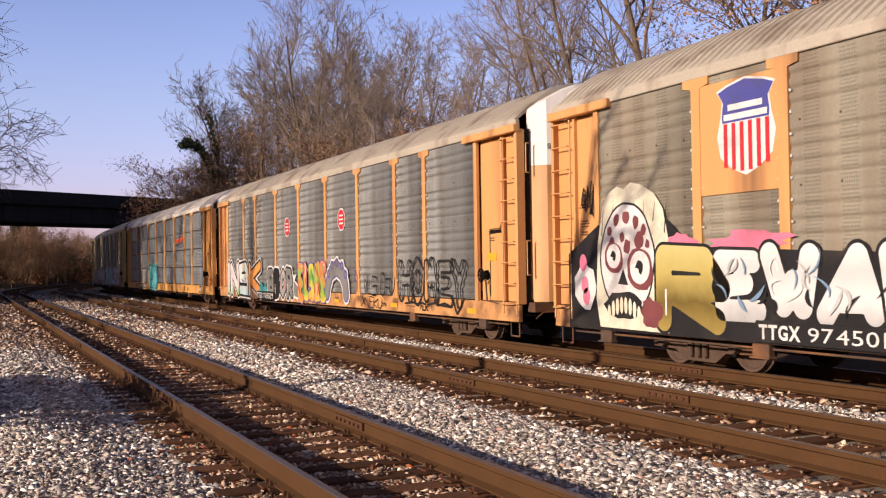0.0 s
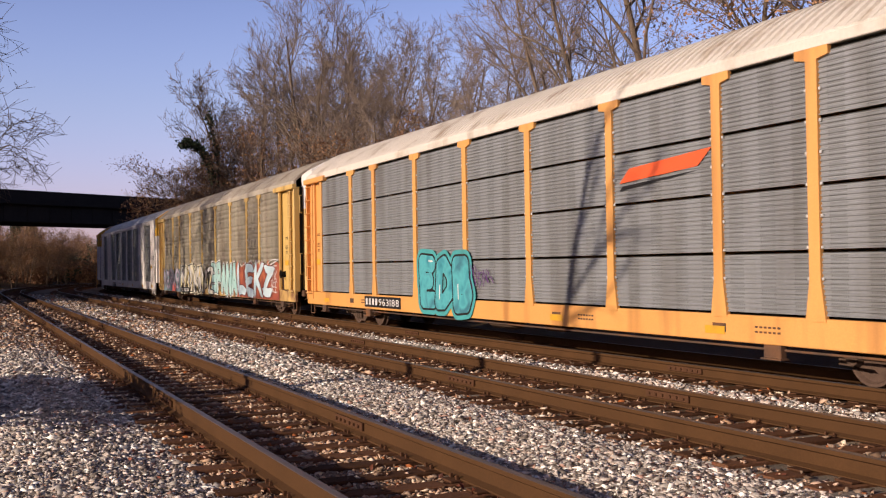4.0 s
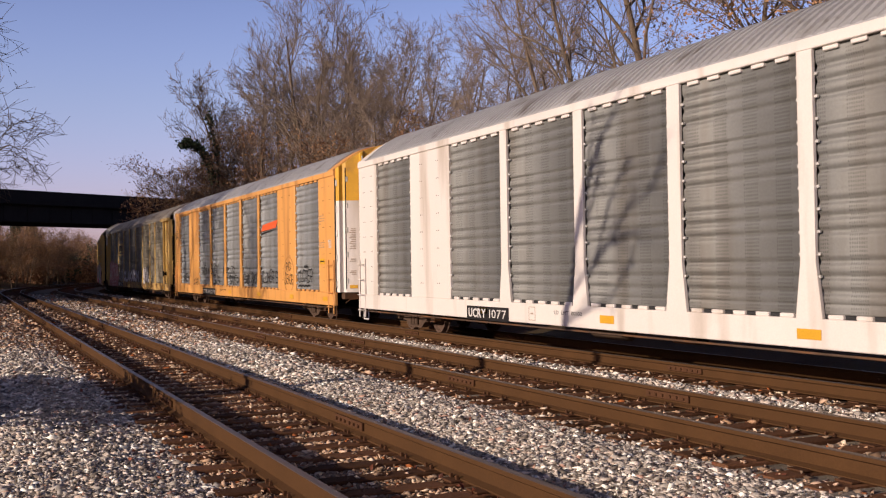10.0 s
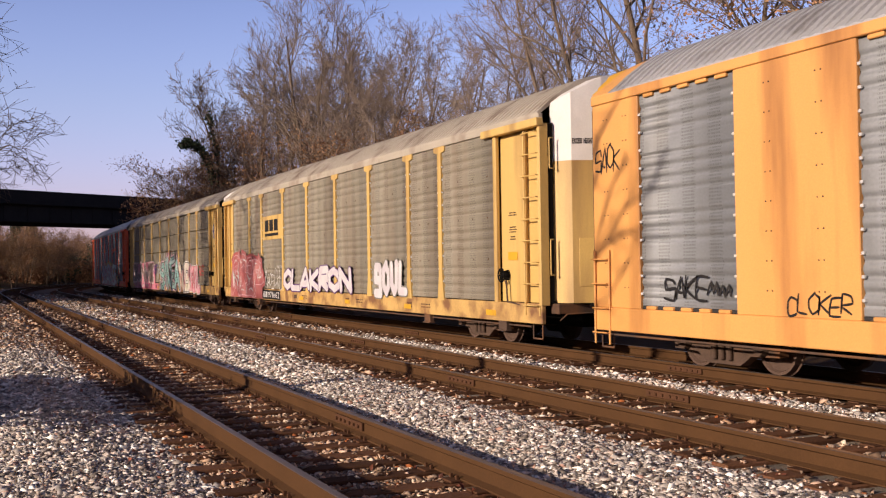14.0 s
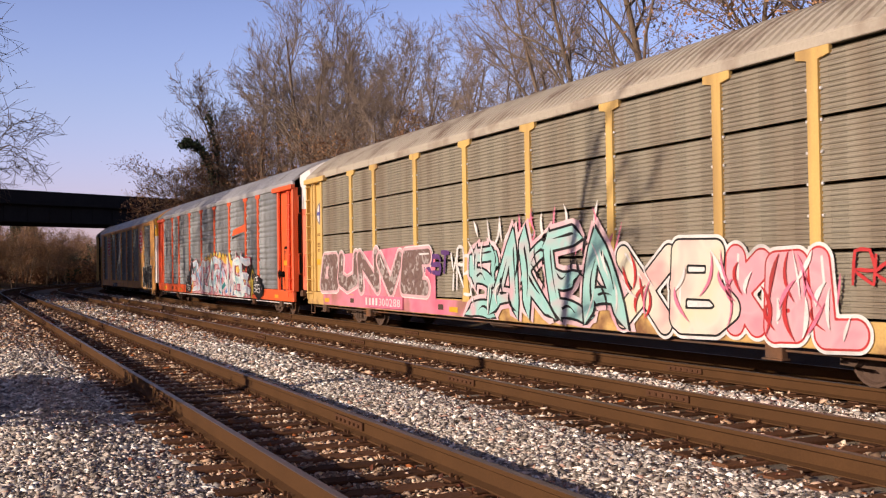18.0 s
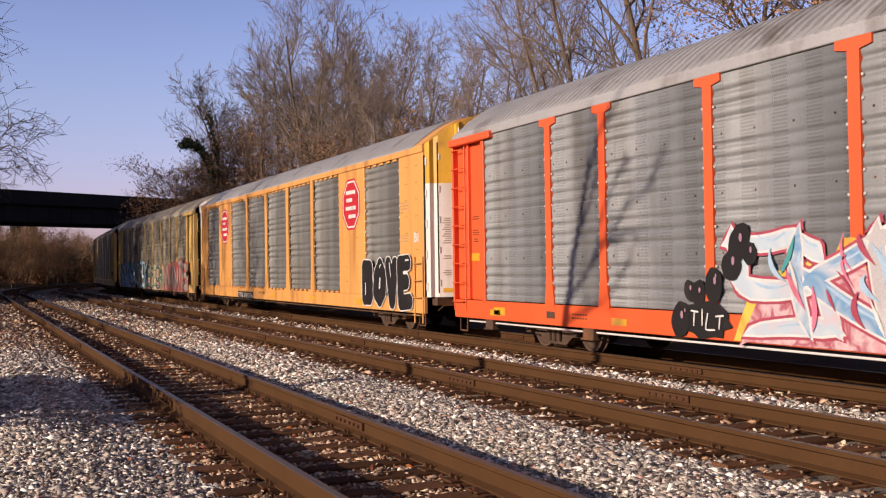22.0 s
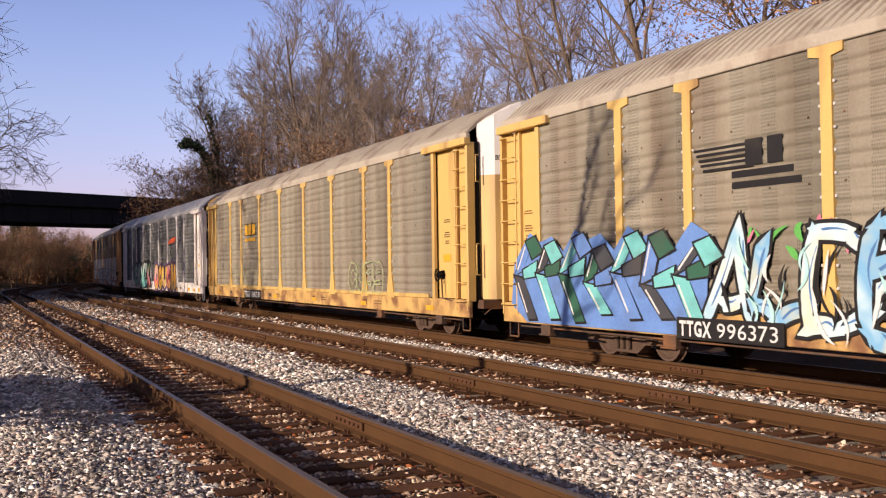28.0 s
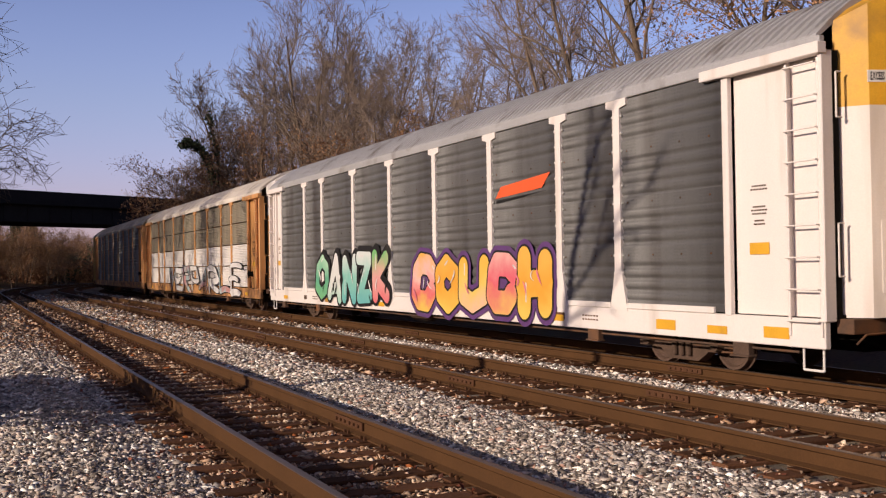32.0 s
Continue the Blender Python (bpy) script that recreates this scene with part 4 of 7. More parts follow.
def wagon(num, style, trim, panel, roofc, door_lo, door_hi, label, rows=0, gusset=False, depth=0.032, low_panel=None):
    car = thing("autorack_wagon", None, label, "railway wagon", "wagons of the train")
    R, L = LEN_R, -12.82 if style == "B" else LEN_L
    part("side_sill", boxes("side_sill", [((LEN_R + L) / 2, -SIDE + 0.03, 0.74, R - L, 0.1, 0.4)], SILLS.get(trim.name, trim)), car)
    part("eave_rail", boxes("eave_rail", [((LEN_R + L) / 2, -SIDE + 0.02, 4.615, R - L, 0.1, 0.16)], trim if style == "B" else roofc), car)
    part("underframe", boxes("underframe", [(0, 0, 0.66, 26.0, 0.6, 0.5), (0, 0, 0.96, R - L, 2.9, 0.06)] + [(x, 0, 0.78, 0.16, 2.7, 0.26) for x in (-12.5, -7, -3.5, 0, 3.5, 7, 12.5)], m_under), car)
    part("brake_reservoir", tubes("brake_reservoir", [((-1.6, -0.95, 0.5), (-1.5, -0.95, 0.5), 0.05, 0.2), ((-1.5, -0.95, 0.5), (-0.5, -0.95, 0.5), 0.2, 0.2), ((-0.5, -0.95, 0.5), (-0.4, -0.95, 0.5), 0.2, 0.05)], m_steel, 10), car)
    part("brake_cylinder", tubes("brake_cylinder", [((0.8, -0.9, 0.5), (1.5, -0.9, 0.5), 0.15, 0.15), ((1.5, -0.9, 0.5), (2.4, -0.9, 0.5), 0.03, 0.03)], m_steel, 10), car)
    part("brake_pipe", tubes("brake_pipe", [((-13.0, -1.5, 0.47), (13.0, -1.5, 0.47), 0.02, 0.02)], m_white if num == 8 else m_steel, 6), car)
    part("far_side", boxes("far_side", [((LEN_R + L) / 2, SIDE - 0.05, 2.6, R - L, 0.1, 4.1)], trim), car)
    cap = 0.5 if style == "B" else 0.0
    part("roof", roof_mesh(roofc, L + 0.05 + cap, R - 0.05 - cap, depth=0.055), car)
    if cap:
        for x0, x1 in ((L + 0.02, L + 0.05 + cap), (R - 0.05 - cap, R - 0.02)):
            part("roof_cap", roof_mesh(trim, x0, x1, 2.0, 0.0), car)
    for sg in (1, -1):
        part("end_door", end_door(sg, door_lo, door_hi, plan=FOLDED if style == "B" else BOWED, rear=L), car)
        if style == "B":
            xe = R if sg > 0 else L
            for z in (1.2, 2.0, 2.75, 3.5, 4.3):
                part("hinge", boxes("hinge", [(xe + sg * 0.03, -1.5, z, 0.07, 0.06, 0.2)], m_bolt), car)
                part("hinge", boxes("hinge", [(xe + sg * 0.25, -1.24, z + 0.1, 0.04, 0.06, 0.16)], m_bolt), car)
            part("hinge_gap", boxes("hinge_gap", [(xe + sg * 0.235, -1.285, 2.9, 0.02, 0.03, 3.7), (xe + sg * 0.005, -1.545, 2.7, 0.02, 0.04, 3.5)], m_black), car)
        part("coupler", COUPLER, car, at=pose(R if sg > 0 else L, 0, 0, 0, 0, 0 if sg > 0 else 180))
        part("air_hose", HOSE, car, at=pose(R if sg > 0 else L, 0, 0, 0, 0, 0 if sg > 0 else 180))
        part("end_sill", END_SILL, car, at=pose(R if sg > 0 else L, 0, 0, 0, 0, 0 if sg > 0 else 180))
        part("uncoupling_lever", LEVER, car, at=pose(R if sg > 0 else L, 0, 0, 0, 0, 0 if sg > 0 else 180))
        part("stirrup_step", STEP if num in (4, 12) else STEP_D, car, at=pose(R - 0.3 if sg > 0 else L + 0.3, 0, 0))
        truck(car, num, sg * 9.95)
    if style == "A":
        for k in range(6):
            x = -11.6 + 4.6 * k
            part("reflector", boxes("reflector", [(x, -SIDE - 0.026, 0.7, 0.45, 0.006, 0.12)], m_gold), car, "yellow-orange reflector strip")
        xs = [p + R for p in POSTS]
        for a, b in zip(xs, xs[1:]):
            if rows:
                zs = np.linspace(0.96, 4.5, rows + 1)
                for i in range(rows):
                    part("side_panel", ribbed("side_panel", a + 0.02, b - 0.02, zs[i] + 0.02, zs[i + 1] - 0.025, low_panel if low_panel and i < 2 else panel, 0.07, 0.018), car)
            else:
                part("side_panel", ribbed("side_panel", a + 0.02, b - 0.02, 0.96, 4.52, panel, 0.2, depth, bands=3), car)
                part("panel_bolt", boxes("panel_bolt", [(a + (b - a) * f, -SIDE - 0.004, 0.96 + 0.89 * q, 0.03, 0.012, 0.03) for f in (0.1, 0.35, 0.62, 0.88) for q in (1, 2, 3)], m_steel), car)["kind"] = "stuff"
        for i, x in enumerate(xs):
            w = 0.10
            if i in (0, len(xs) - 1):
                part("end_post", boxes("end_post", [(x + (-0.06 if i == 0 else 0.06), -SIDE + 0.01, 2.72, 0.14, 0.09, 3.6)], trim), car)
                continue
            out = [(x - w, 0.95), (x + w, 0.95), (x + w, 4.38), (x + 0.3, 4.42), (x + 0.3, 4.54), (x - 0.3, 4.54), (x - 0.3, 4.42), (x - w, 4.38)]
            if not gusset:
                out = [(x - 0.18, 0.9), (x + 0.18, 0.9), (x + w, 1.45), *out[2:], (x - w, 1.45)]
            if gusset:
                out = [(x - 0.26, 0.9), (x + 0.26, 0.9), (x + w, 1.6), *out[2:], (x - w, 1.6)]
            part("post", prism("post", out, -SIDE - 0.035, -SIDE + 0.03, trim), car)
            part("bolt_strip", boxes("bolt_strip", [(x + e, -SIDE - 0.012, z, 0.035, 0.03, 0.04) for e in (-0.13, 0.13) for z in np.arange(1.25 if gusset else 1.05, 4.35, 0.42 if rows else 0.3)], m_bolt), car)["kind"] = "stuff"
        if gusset:
            for a, b in zip(xs, xs[1:]):
                part("sill_lip", boxes("sill_lip", [((a + b) / 2, -SIDE - 0.012, 0.99, b - a - 0.5, 0.06, 0.1)], trim), car)
        for x in (-11.9, -8.0, 8.0, 11.9):
            part("jacking_pad", boxes("jacking_pad", [(x, -SIDE + 0.04, 0.44, 0.34, 0.12, 0.2), (x, -SIDE + 0.03, 0.345, 0.4, 0.16, 0.03)], m_steel), car)
        for k, x in enumerate((-9.3, -3.1, 2.2, 6.9)):
            part("sill_plate", boxes("sill_plate", [(x, -SIDE - 0.022, 0.74, 0.3, 0.012, 0.13)], m_steel), car, "dark plate on the sill")
            part("sill_stencil", boxes("sill_stencil", [(x + 0.8 + 0.09 * q, -SIDE - 0.0225, 0.78 - 0.07 * w, 0.06, 0.004, 0.03) for q in range(6) for w in range(2)], m_steel), car)["kind"] = "stuff"
        for x0, x1, lad in ((xs[-1] + 0.13, R, 1), (L, xs[0] - 0.13, -1)):
            m = (x0 + x1) / 2
            part("bay_plate", boxes("bay_plate", [(m, -SIDE + 0.12, 2.7, x1 - x0, 0.06, 3.5)], trim), car)
            part("corner_post", boxes("corner_post", [((x1 if lad > 0 else x0), -SIDE + 0.06, 2.7, 0.07, 0.2, 3.6)], trim), car)
            if lad > 0 and num in (1, 2, 8, 14, 16):
                part("hood", prism("hood", [(x0 + 0.3, 2.62), (x0 + 0.42, 2.5), (x0 + 0.95, 2.5), (x0 + 1.05, 2.62), (x0 + 1.05, 4.36), (x0 + 0.3, 4.36)], -SIDE + 0.03, -SIDE + 0.09, trim), car, "hood over the side vent")
                # first box paints the hood's shade below it; the other two are grooves
                part("vent_slot", boxes("vent_slot", [(x0 + 0.68, -SIDE + 0.08, 2.44, 0.5, 0.03, 0.07), (x0 + 0.4, -SIDE + 0.086, 1.75, 0.025, 0.012, 1.4), (x0 + 1.08, -SIDE + 0.086, 1.75, 0.025, 0.012, 1.4)], m_under), car, "dark strip standing for shade under the hood, and two dark grooves")
            if lad > 0 and num in (2, 10):
                rs = part("round_sign", flat("round_sign", blob(x1 - 0.32, 1.52, 0.17, 0.17, 20), -SIDE + 0.082, W), car, "round white sign with a red ring")
                part("sign_ring", swell("sign_ring", [[(x1 - 0.32 + 0.13 * math.cos(q), 1.52 + 0.13 * math.sin(q)) for q in np.arange(0, 6.6, 0.4)], [(x1 - 0.41, 1.6), (x1 - 0.23, 1.44)]], 0.02, -SIDE + 0.079, m_red), rs)
            if lad > 0:
                part("grab_iron", tubes("grab_iron", [((x1 + 0.1, -1.33, z), (x1 + 0.1, -1.42, z), 0.014, 0.014) for z in (1.5, 2.2, 3.6, 4.2)] + [((x1 + 0.1, -1.42, z), (x1 + 0.1, -1.42, z + h), 0.014, 0.014) for z, h in ((1.5, 0.7), (3.6, 0.6))], trim, 6), car)
            # near-black strip on the end face: the recess's shade put into colour
            part("end_gap", boxes("end_gap", [((x1 + 0.02 if lad > 0 else x0 - 0.02), -1.42, 2.72, 0.012, 0.24, 3.55)], m_under), car, "near-black strip standing for the shade beside the end doors")
            part("bay_rib", boxes("bay_rib", [((x1 - 0.68 if lad > 0 else x0 + 0.68), -SIDE + 0.06, 2.7, 0.06, 0.1, 3.5)], trim), car)
            bx = x0 + 0.5 if lad > 0 else x1 - 0.5
            part("data_panel", boxes("data_panel", [(bx - w / 2 + w * (q + 0.5) / 6, -SIDE + 0.085, z, w / 9, 0.008, 0.024) for z, w in ((2.8, 0.3), (2.75, 0.36), (2.5, 0.26), (2.45, 0.34), (2.4, 0.3), (2.3, 0.2), (2.25, 0.24)) for q in range(6)], m_steel), car)["kind"] = "stuff"
            part("notice_plate", boxes("notice_plate", [(bx, -SIDE + 0.08, 1.9, 0.4, 0.012, 0.17)], m_gold), car, "yellow notice plate")
            part("top_beam", boxes("top_beam", [(m - lad * 0.25, -SIDE - 0.03, 4.52, x1 - x0 + 0.6, 0.16, 0.16)], trim), car)
            part("ladder", ladder(x1 - 0.62 if lad > 0 else x0 + 0.04, x1 - 0.04 if lad > 0 else x0 + 0.62, 0.7, 4.4, trim), car)
            hx = x0 + 0.45 if lad > 0 else x1 - 0.45
            if lad > 0 and num != 12:
                part("hand_brake", tubes("hand_brake", [((hx - 0.2 + 0.14 * math.cos(q), -SIDE - 0.07, 1.5 + 0.14 * math.sin(q)), (hx - 0.2 + 0.14 * math.cos(q + 0.524), -SIDE - 0.07, 1.5 + 0.14 * math.sin(q + 0.524)), 0.018, 0.018) for q in np.arange(0, 6.28, 0.524)] + [((hx - 0.2, -SIDE - 0.07, 1.5), (hx - 0.2 + 0.14 * math.cos(q), -SIDE - 0.07, 1.5 + 0.14 * math.sin(q)), 0.012, 0.012) for q in np.arange(0, 6.28, 1.047)] + [((hx - 0.2, -SIDE - 0.08, 1.5), (hx - 0.2, -SIDE + 0.1, 1.5), 0.06, 0.13)], m_under, 6), car, "dark hand-brake wheel")
                part("brake_chain", tubes("brake_chain", [((hx - 0.1, -SIDE - 0.01, 1.4), (hx - 0.05, -SIDE - 0.01, 0.95), 0.02, 0.02), ((hx - 0.05, -SIDE - 0.01, 0.95), (hx + 0.5, -SIDE - 0.01, 0.9), 0.02, 0.02)], m_steel, 5), car)
    else:
        cur = L
        for a, b in [(p + R, q + R) for p, q in BAYS] + [(R, R)]:
            if a - cur > 0.5:
                part("side_plate", boxes("side_plate", [((cur + a) / 2, -SIDE + 0.04, 2.74, a - cur, 0.08, 3.6)], trim), car)
                if a - cur > 1.2:
                    part("rivet_row", boxes("rivet_row", [(cur + (a - cur) * f + e, -SIDE - 0.001, z, 0.022, 0.012, 0.022) for f in (0.3, 0.72) for e in (-0.05, 0.05) for z in np.arange(1.3, 4.4, 0.42)], m_steel), car)["kind"] = "stuff"
            elif a > cur:
                x, w = (a + cur) / 2, (a - cur) / 2
                part("post", prism("post", [(x - w - 0.12, 0.8), (x + w + 0.12, 0.8), (x + w, 1.7), (x + w, 4.54), (x - w, 4.54), (x - w, 1.7)], -SIDE - 0.02, -SIDE + 0.03, trim), car)
            if b > a:
                part("side_panel", ribbed("side_panel", a, b, 1.0, 4.52, panel, 0.2, depth, -SIDE + 0.05, bands=3), car)
                part("clip_strip", boxes("clip_strip", [(x, -SIDE + 0.03, z, 0.05, 0.05, 0.045) for x in (a + 0.03, b - 0.03) for z in np.arange(1.2, 4.4, 0.3)], m_bolt), car)["kind"] = "stuff"
                part("tab_strip", boxes("tab_strip", [(a + (b - a) * f, -SIDE + 0.03, z, 0.26, 0.06, 0.06) for f in (0.12, 0.31, 0.5, 0.69, 0.88) for z in (4.5, 0.97)], trim), car)["kind"] = "stuff"
                part("slot", boxes("slot", [((a + b) / 2, -SIDE + 0.055, 0.97, b - a, 0.02, 0.05)], m_black), car)
            cur = b
        part("ladder", ladder(R - 0.55, R - 0.05, 0.3, 1.95, trim), car)
        part("ladder", ladder(L + 0.05, L + 0.5, 0.3, 1.95, trim), car)
    return car


m_bolt = mat("pale_bolt_steel", (0.6, 0.57, 0.53), 0.5, 0.3, var=0.2)
m_org = mat("orange_paint", (0.60, 0.29, 0.10), 0.55, var=0.12, scale=1.2, dirt=(0.22, 0.10, 0.04), dirt_amt=0.42, streak=True)
m_orgB = mat("bright_orange_paint", (0.66, 0.31, 0.085), 0.5, var=0.1, scale=1.0, dirt=(0.30, 0.12, 0.035), dirt_amt=0.28, streak=True)
m_yel = mat("yellow_paint", (0.585, 0.375, 0.115), 0.55, var=0.12, scale=1.2, dirt=(0.22, 0.12, 0.05), dirt_amt=0.4, streak=True)
m_wht = mat("white_side_paint", (0.70, 0.625, 0.575), 0.5, var=0.07, scale=1.0, dirt=(0.40, 0.32, 0.25), dirt_amt=0.2, streak=True)
m_red = mat("red_orange_paint", (0.72, 0.10, 0.025), 0.5, var=0.1, scale=1.0, dirt=(0.3, 0.07, 0.03), dirt_amt=0.1, streak=True)
m_gal = mat("grey_galvanised_panel", (0.188, 0.183, 0.172), 0.6, 0.2, var=0.15, scale=1.5, fine=25, dirt=(0.12, 0.10, 0.08), dirt_amt=0.35, streak=True, perf=0.5)
m_galL = mat("pale_galvanised_panel", (0.236, 0.238, 0.240), 0.6, 0.2, var=0.15, scale=1.5, fine=25, dirt=(0.155, 0.145, 0.135), dirt_amt=0.3, streak=True, perf=0.5)
m_galD = mat("dark_grey_panel", (0.118, 0.112, 0.107), 0.6, 0.2, var=0.15, scale=1.5, fine=25, dirt=(0.06, 0.05, 0.045), dirt_amt=0.3, streak=True, perf=0.25)
m_tan = mat("brown_grimed_panel", (0.248, 0.213, 0.155), 0.75, 0.1, var=0.18, scale=1.5, fine=25, dirt=(0.19, 0.14, 0.095), dirt_amt=0.4, streak=True, perf=0.5)
m_roof = mat("weathered_roof_sheet", (0.40, 0.34, 0.265), 0.7, 0.1, var=0.12, scale=0.8, fine=20, dirt=(0.2, 0.14, 0.1), dirt_amt=0.35)
m_roofW = mat("white_roof_sheet", (0.62, 0.55, 0.47), 0.65, var=0.1, scale=0.8, fine=20, dirt=(0.35, 0.26, 0.18), dirt_amt=0.25)
m_roofG = mat("galvanised_roof_sheet", (0.42, 0.40, 0.39), 0.5, 0.3, var=0.12, scale=0.8, fine=20, dirt=(0.18, 0.15, 0.12), dirt_amt=0.2)
m_gold = mat("gold_paint", (0.62, 0.32, 0.02), 0.5, var=0.12, dirt=(0.3, 0.15, 0.04), dirt_amt=0.2)

SILLS = {"yellow_paint": mat("rust_stained_yellow_sill", (0.51, 0.31, 0.10), 0.65, var=0.2, scale=2.0, fine=30, dirt=(0.19, 0.085, 0.035), dirt_amt=0.6, dirt_scale=2.2), "orange_paint": mat("rust_stained_orange_sill", (0.52, 0.25, 0.09), 0.65, var=0.2, scale=2.0, fine=30, dirt=(0.17, 0.075, 0.03), dirt_amt=0.6, dirt_scale=2.2)}
OFFSET = {0: 10.1, 1: -18.5, 2: -47.29, 3: -75.86, 4: -104.9, 5: -133.47, 6: -161.71, 7: -190.18, 8: -218.95, 9: -247.86, 10: -275.97, 11: -304.77, 12: -333.35, 13: -361.97, 14: -390.6, 15: -419.2, 16: -447.8}
WAGONS = {
    0: wagon(0, "A", m_org, m_tan, m_roof, m_org, m_white, "orange car-carrier wagon with brown grimed panels and graffiti", depth=0.03),
    1: wagon(1, "A", m_org, m_gal, m_roof, m_org, m_white, "orange car-carrier wagon with grey ribbed panels and graffiti"),
    2: wagon(2, "A", m_orgB, m_galL, m_roofW, m_orgB, m_white, "orange car-carrier wagon with pale grey slatted panels and white roof", rows=4),
    3: wagon(3, "A", m_yel, m_tan, m_roof, m_yel, m_white, "yellow car-carrier wagon with brown panels and long graffiti", depth=0.03),
    4: wagon(4, "B", m_wht, m_gal, m_roofG, m_wht, m_gold, "white car-carrier wagon with grey corrugated panels"),
    5: wagon(5, "B", m_orgB, m_galL, m_roofG, m_wht, m_gold, "bright orange car-carrier wagon with pale grey panels and black tags"),
    6: wagon(6, "A", m_yel, m_tan, m_roof, m_yel, m_white, "yellow car-carrier wagon with brown panels and red graffiti", depth=0.03),
    7: wagon(7, "A", m_yel, m_tan, m_roof, m_yel, m_white, "yellow car-carrier wagon with brown slatted panels and pink graffiti", rows=4),
    8: wagon(8, "A", m_red, m_galL, m_roofG, m_red, m_white, "red-orange car-carrier wagon with grey panels and flame-shaped graffiti"),
    9: wagon(9, "B", m_orgB, m_gal, m_roofG, m_wht, m_gold, "orange car-carrier wagon with red octagon badges"),
    10: wagon(10, "A", m_yel, m_tan, m_roof, m_yel, m_white, "yellow car-carrier wagon with tan panels and blue graffiti", depth=0.03),
    11: wagon(11, "A", m_yel, m_tan, m_roof, m_yel, m_white, "yellow car-carrier wagon with tan perforated panels", gusset=True, depth=0.03),
    12: wagon(12, "A", m_wht, m_galD, m_roofG, m_wht, m_gold, "white car-carrier wagon with dark grey panels and bright graffiti", gusset=True),
    13: wagon(13, "A", m_org, m_tan, m_roofW, m_org, m_white, "orange car-carrier wagon with slatted panels whitewashed below", rows=4, low_panel=m_white),
    14: wagon(14, "A", m_org, m_gal, m_roof, m_org, m_white, "orange car-carrier wagon with grey panels"),
    15: wagon(15, "A", m_yel, m_tan, m_roof, m_yel, m_white, "yellow car-carrier wagon with brown panels"),
    16: wagon(16, "A", m_org, m_gal, m_roof, m_org, m_white, "orange car-carrier wagon with grey panels"),
}


# ---------------------------------------------------------------- lettering, badges and graffiti on the wagons
GLYPHS = {}
NEED = sorted({(ch, o) for ch in "ABCDEFGHIJKLMNOPRSTUVWXYZ0123456789" for o in (0.0, 0.035, 0.07, 0.1, 0.135)})
made = []
for ch, o in NEED:
    cu = bpy.data.curves.new("glyph", "FONT")
    cu.body, cu.size, cu.offset, cu.resolution_u, cu.fill_mode = ch, 1.0, o, 3, "FRONT"
    made.append(((ch, o), new("glyph", cu)))
graph = bpy.context.evaluated_depsgraph_get()
for key, ob in made:
    me = ob.evaluated_get(graph).to_mesh()
    P = [(v.co.x, v.co.y) for v in me.vertices]
    GLYPHS[key] = (P, [tuple(p.vertices) for p in me.polygons])
    ob.evaluated_get(graph).to_mesh_clear()
for key, ob in made:
    cu = ob.data
    bpy.data.objects.remove(ob)
    bpy.data.curves.remove(cu)


def extent(ch):
    P = GLYPHS[ch, 0.0][0]
    return min(p[0] for p in P), max(p[0] for p in P), min(p[1] for p in P), max(p[1] for p in P)


def letters(name, text, x0, x1, z0, z1, y, material, bold=0.0, wild=0.0, seed=1, slant=0.0, only=None):
    """Painted letters that fill the box; wild: how far each one is thrown about; only: the one letter to make."""
    g = random.Random(seed)
    ws = [0.55 if ch == " " else max(0.22, extent(ch)[1] - extent(ch)[0]) + 0.1 for ch in text]
    tot = sum(ws)
    V, F = [], []
    x = x0
    for k, (ch, w) in enumerate(zip(text, ws)):
        cw = (x1 - x0) * w / tot
        if ch != " ":
            a, b, c, d = extent(ch)
            P, Q = GLYPHS[ch, bold]
            zlo = z0 + (z1 - z0) * wild * g.uniform(0, 0.16)
            zhi = z1 - (z1 - z0) * wild * g.uniform(0, 0.2)
            sx, sz = cw * (0.80 + 0.28 * wild) / max(b - a, 0.25), (zhi - zlo) / (d - c)
            sh = slant + wild * g.uniform(-0.3, 0.3)
            tw = wild * g.uniform(-0.5, 0.5)
            if only is None or only == k:
                base = len(V)
                for px, pz in P:
                    u, v = px - (a + b) / 2, (pz - c)
                    zz = zlo + v * sz
                    f = (zz - zlo) / max(zhi - zlo, 0.01)
                    V.append((x + cw / 2 + u * sx * (1 + tw * (f - 0.5)) + sh * (f - 0.5) * cw, y, min(z1 + 0.12, max(min(z0, 0.56), zz + wild * 0.08 * (z1 - z0) * math.sin(7 * u * sx / cw + k)))))
                F += [tuple(base + i for i in f) for f in Q]
        x += cw
    return mesh_of(name, V, F, (material,))


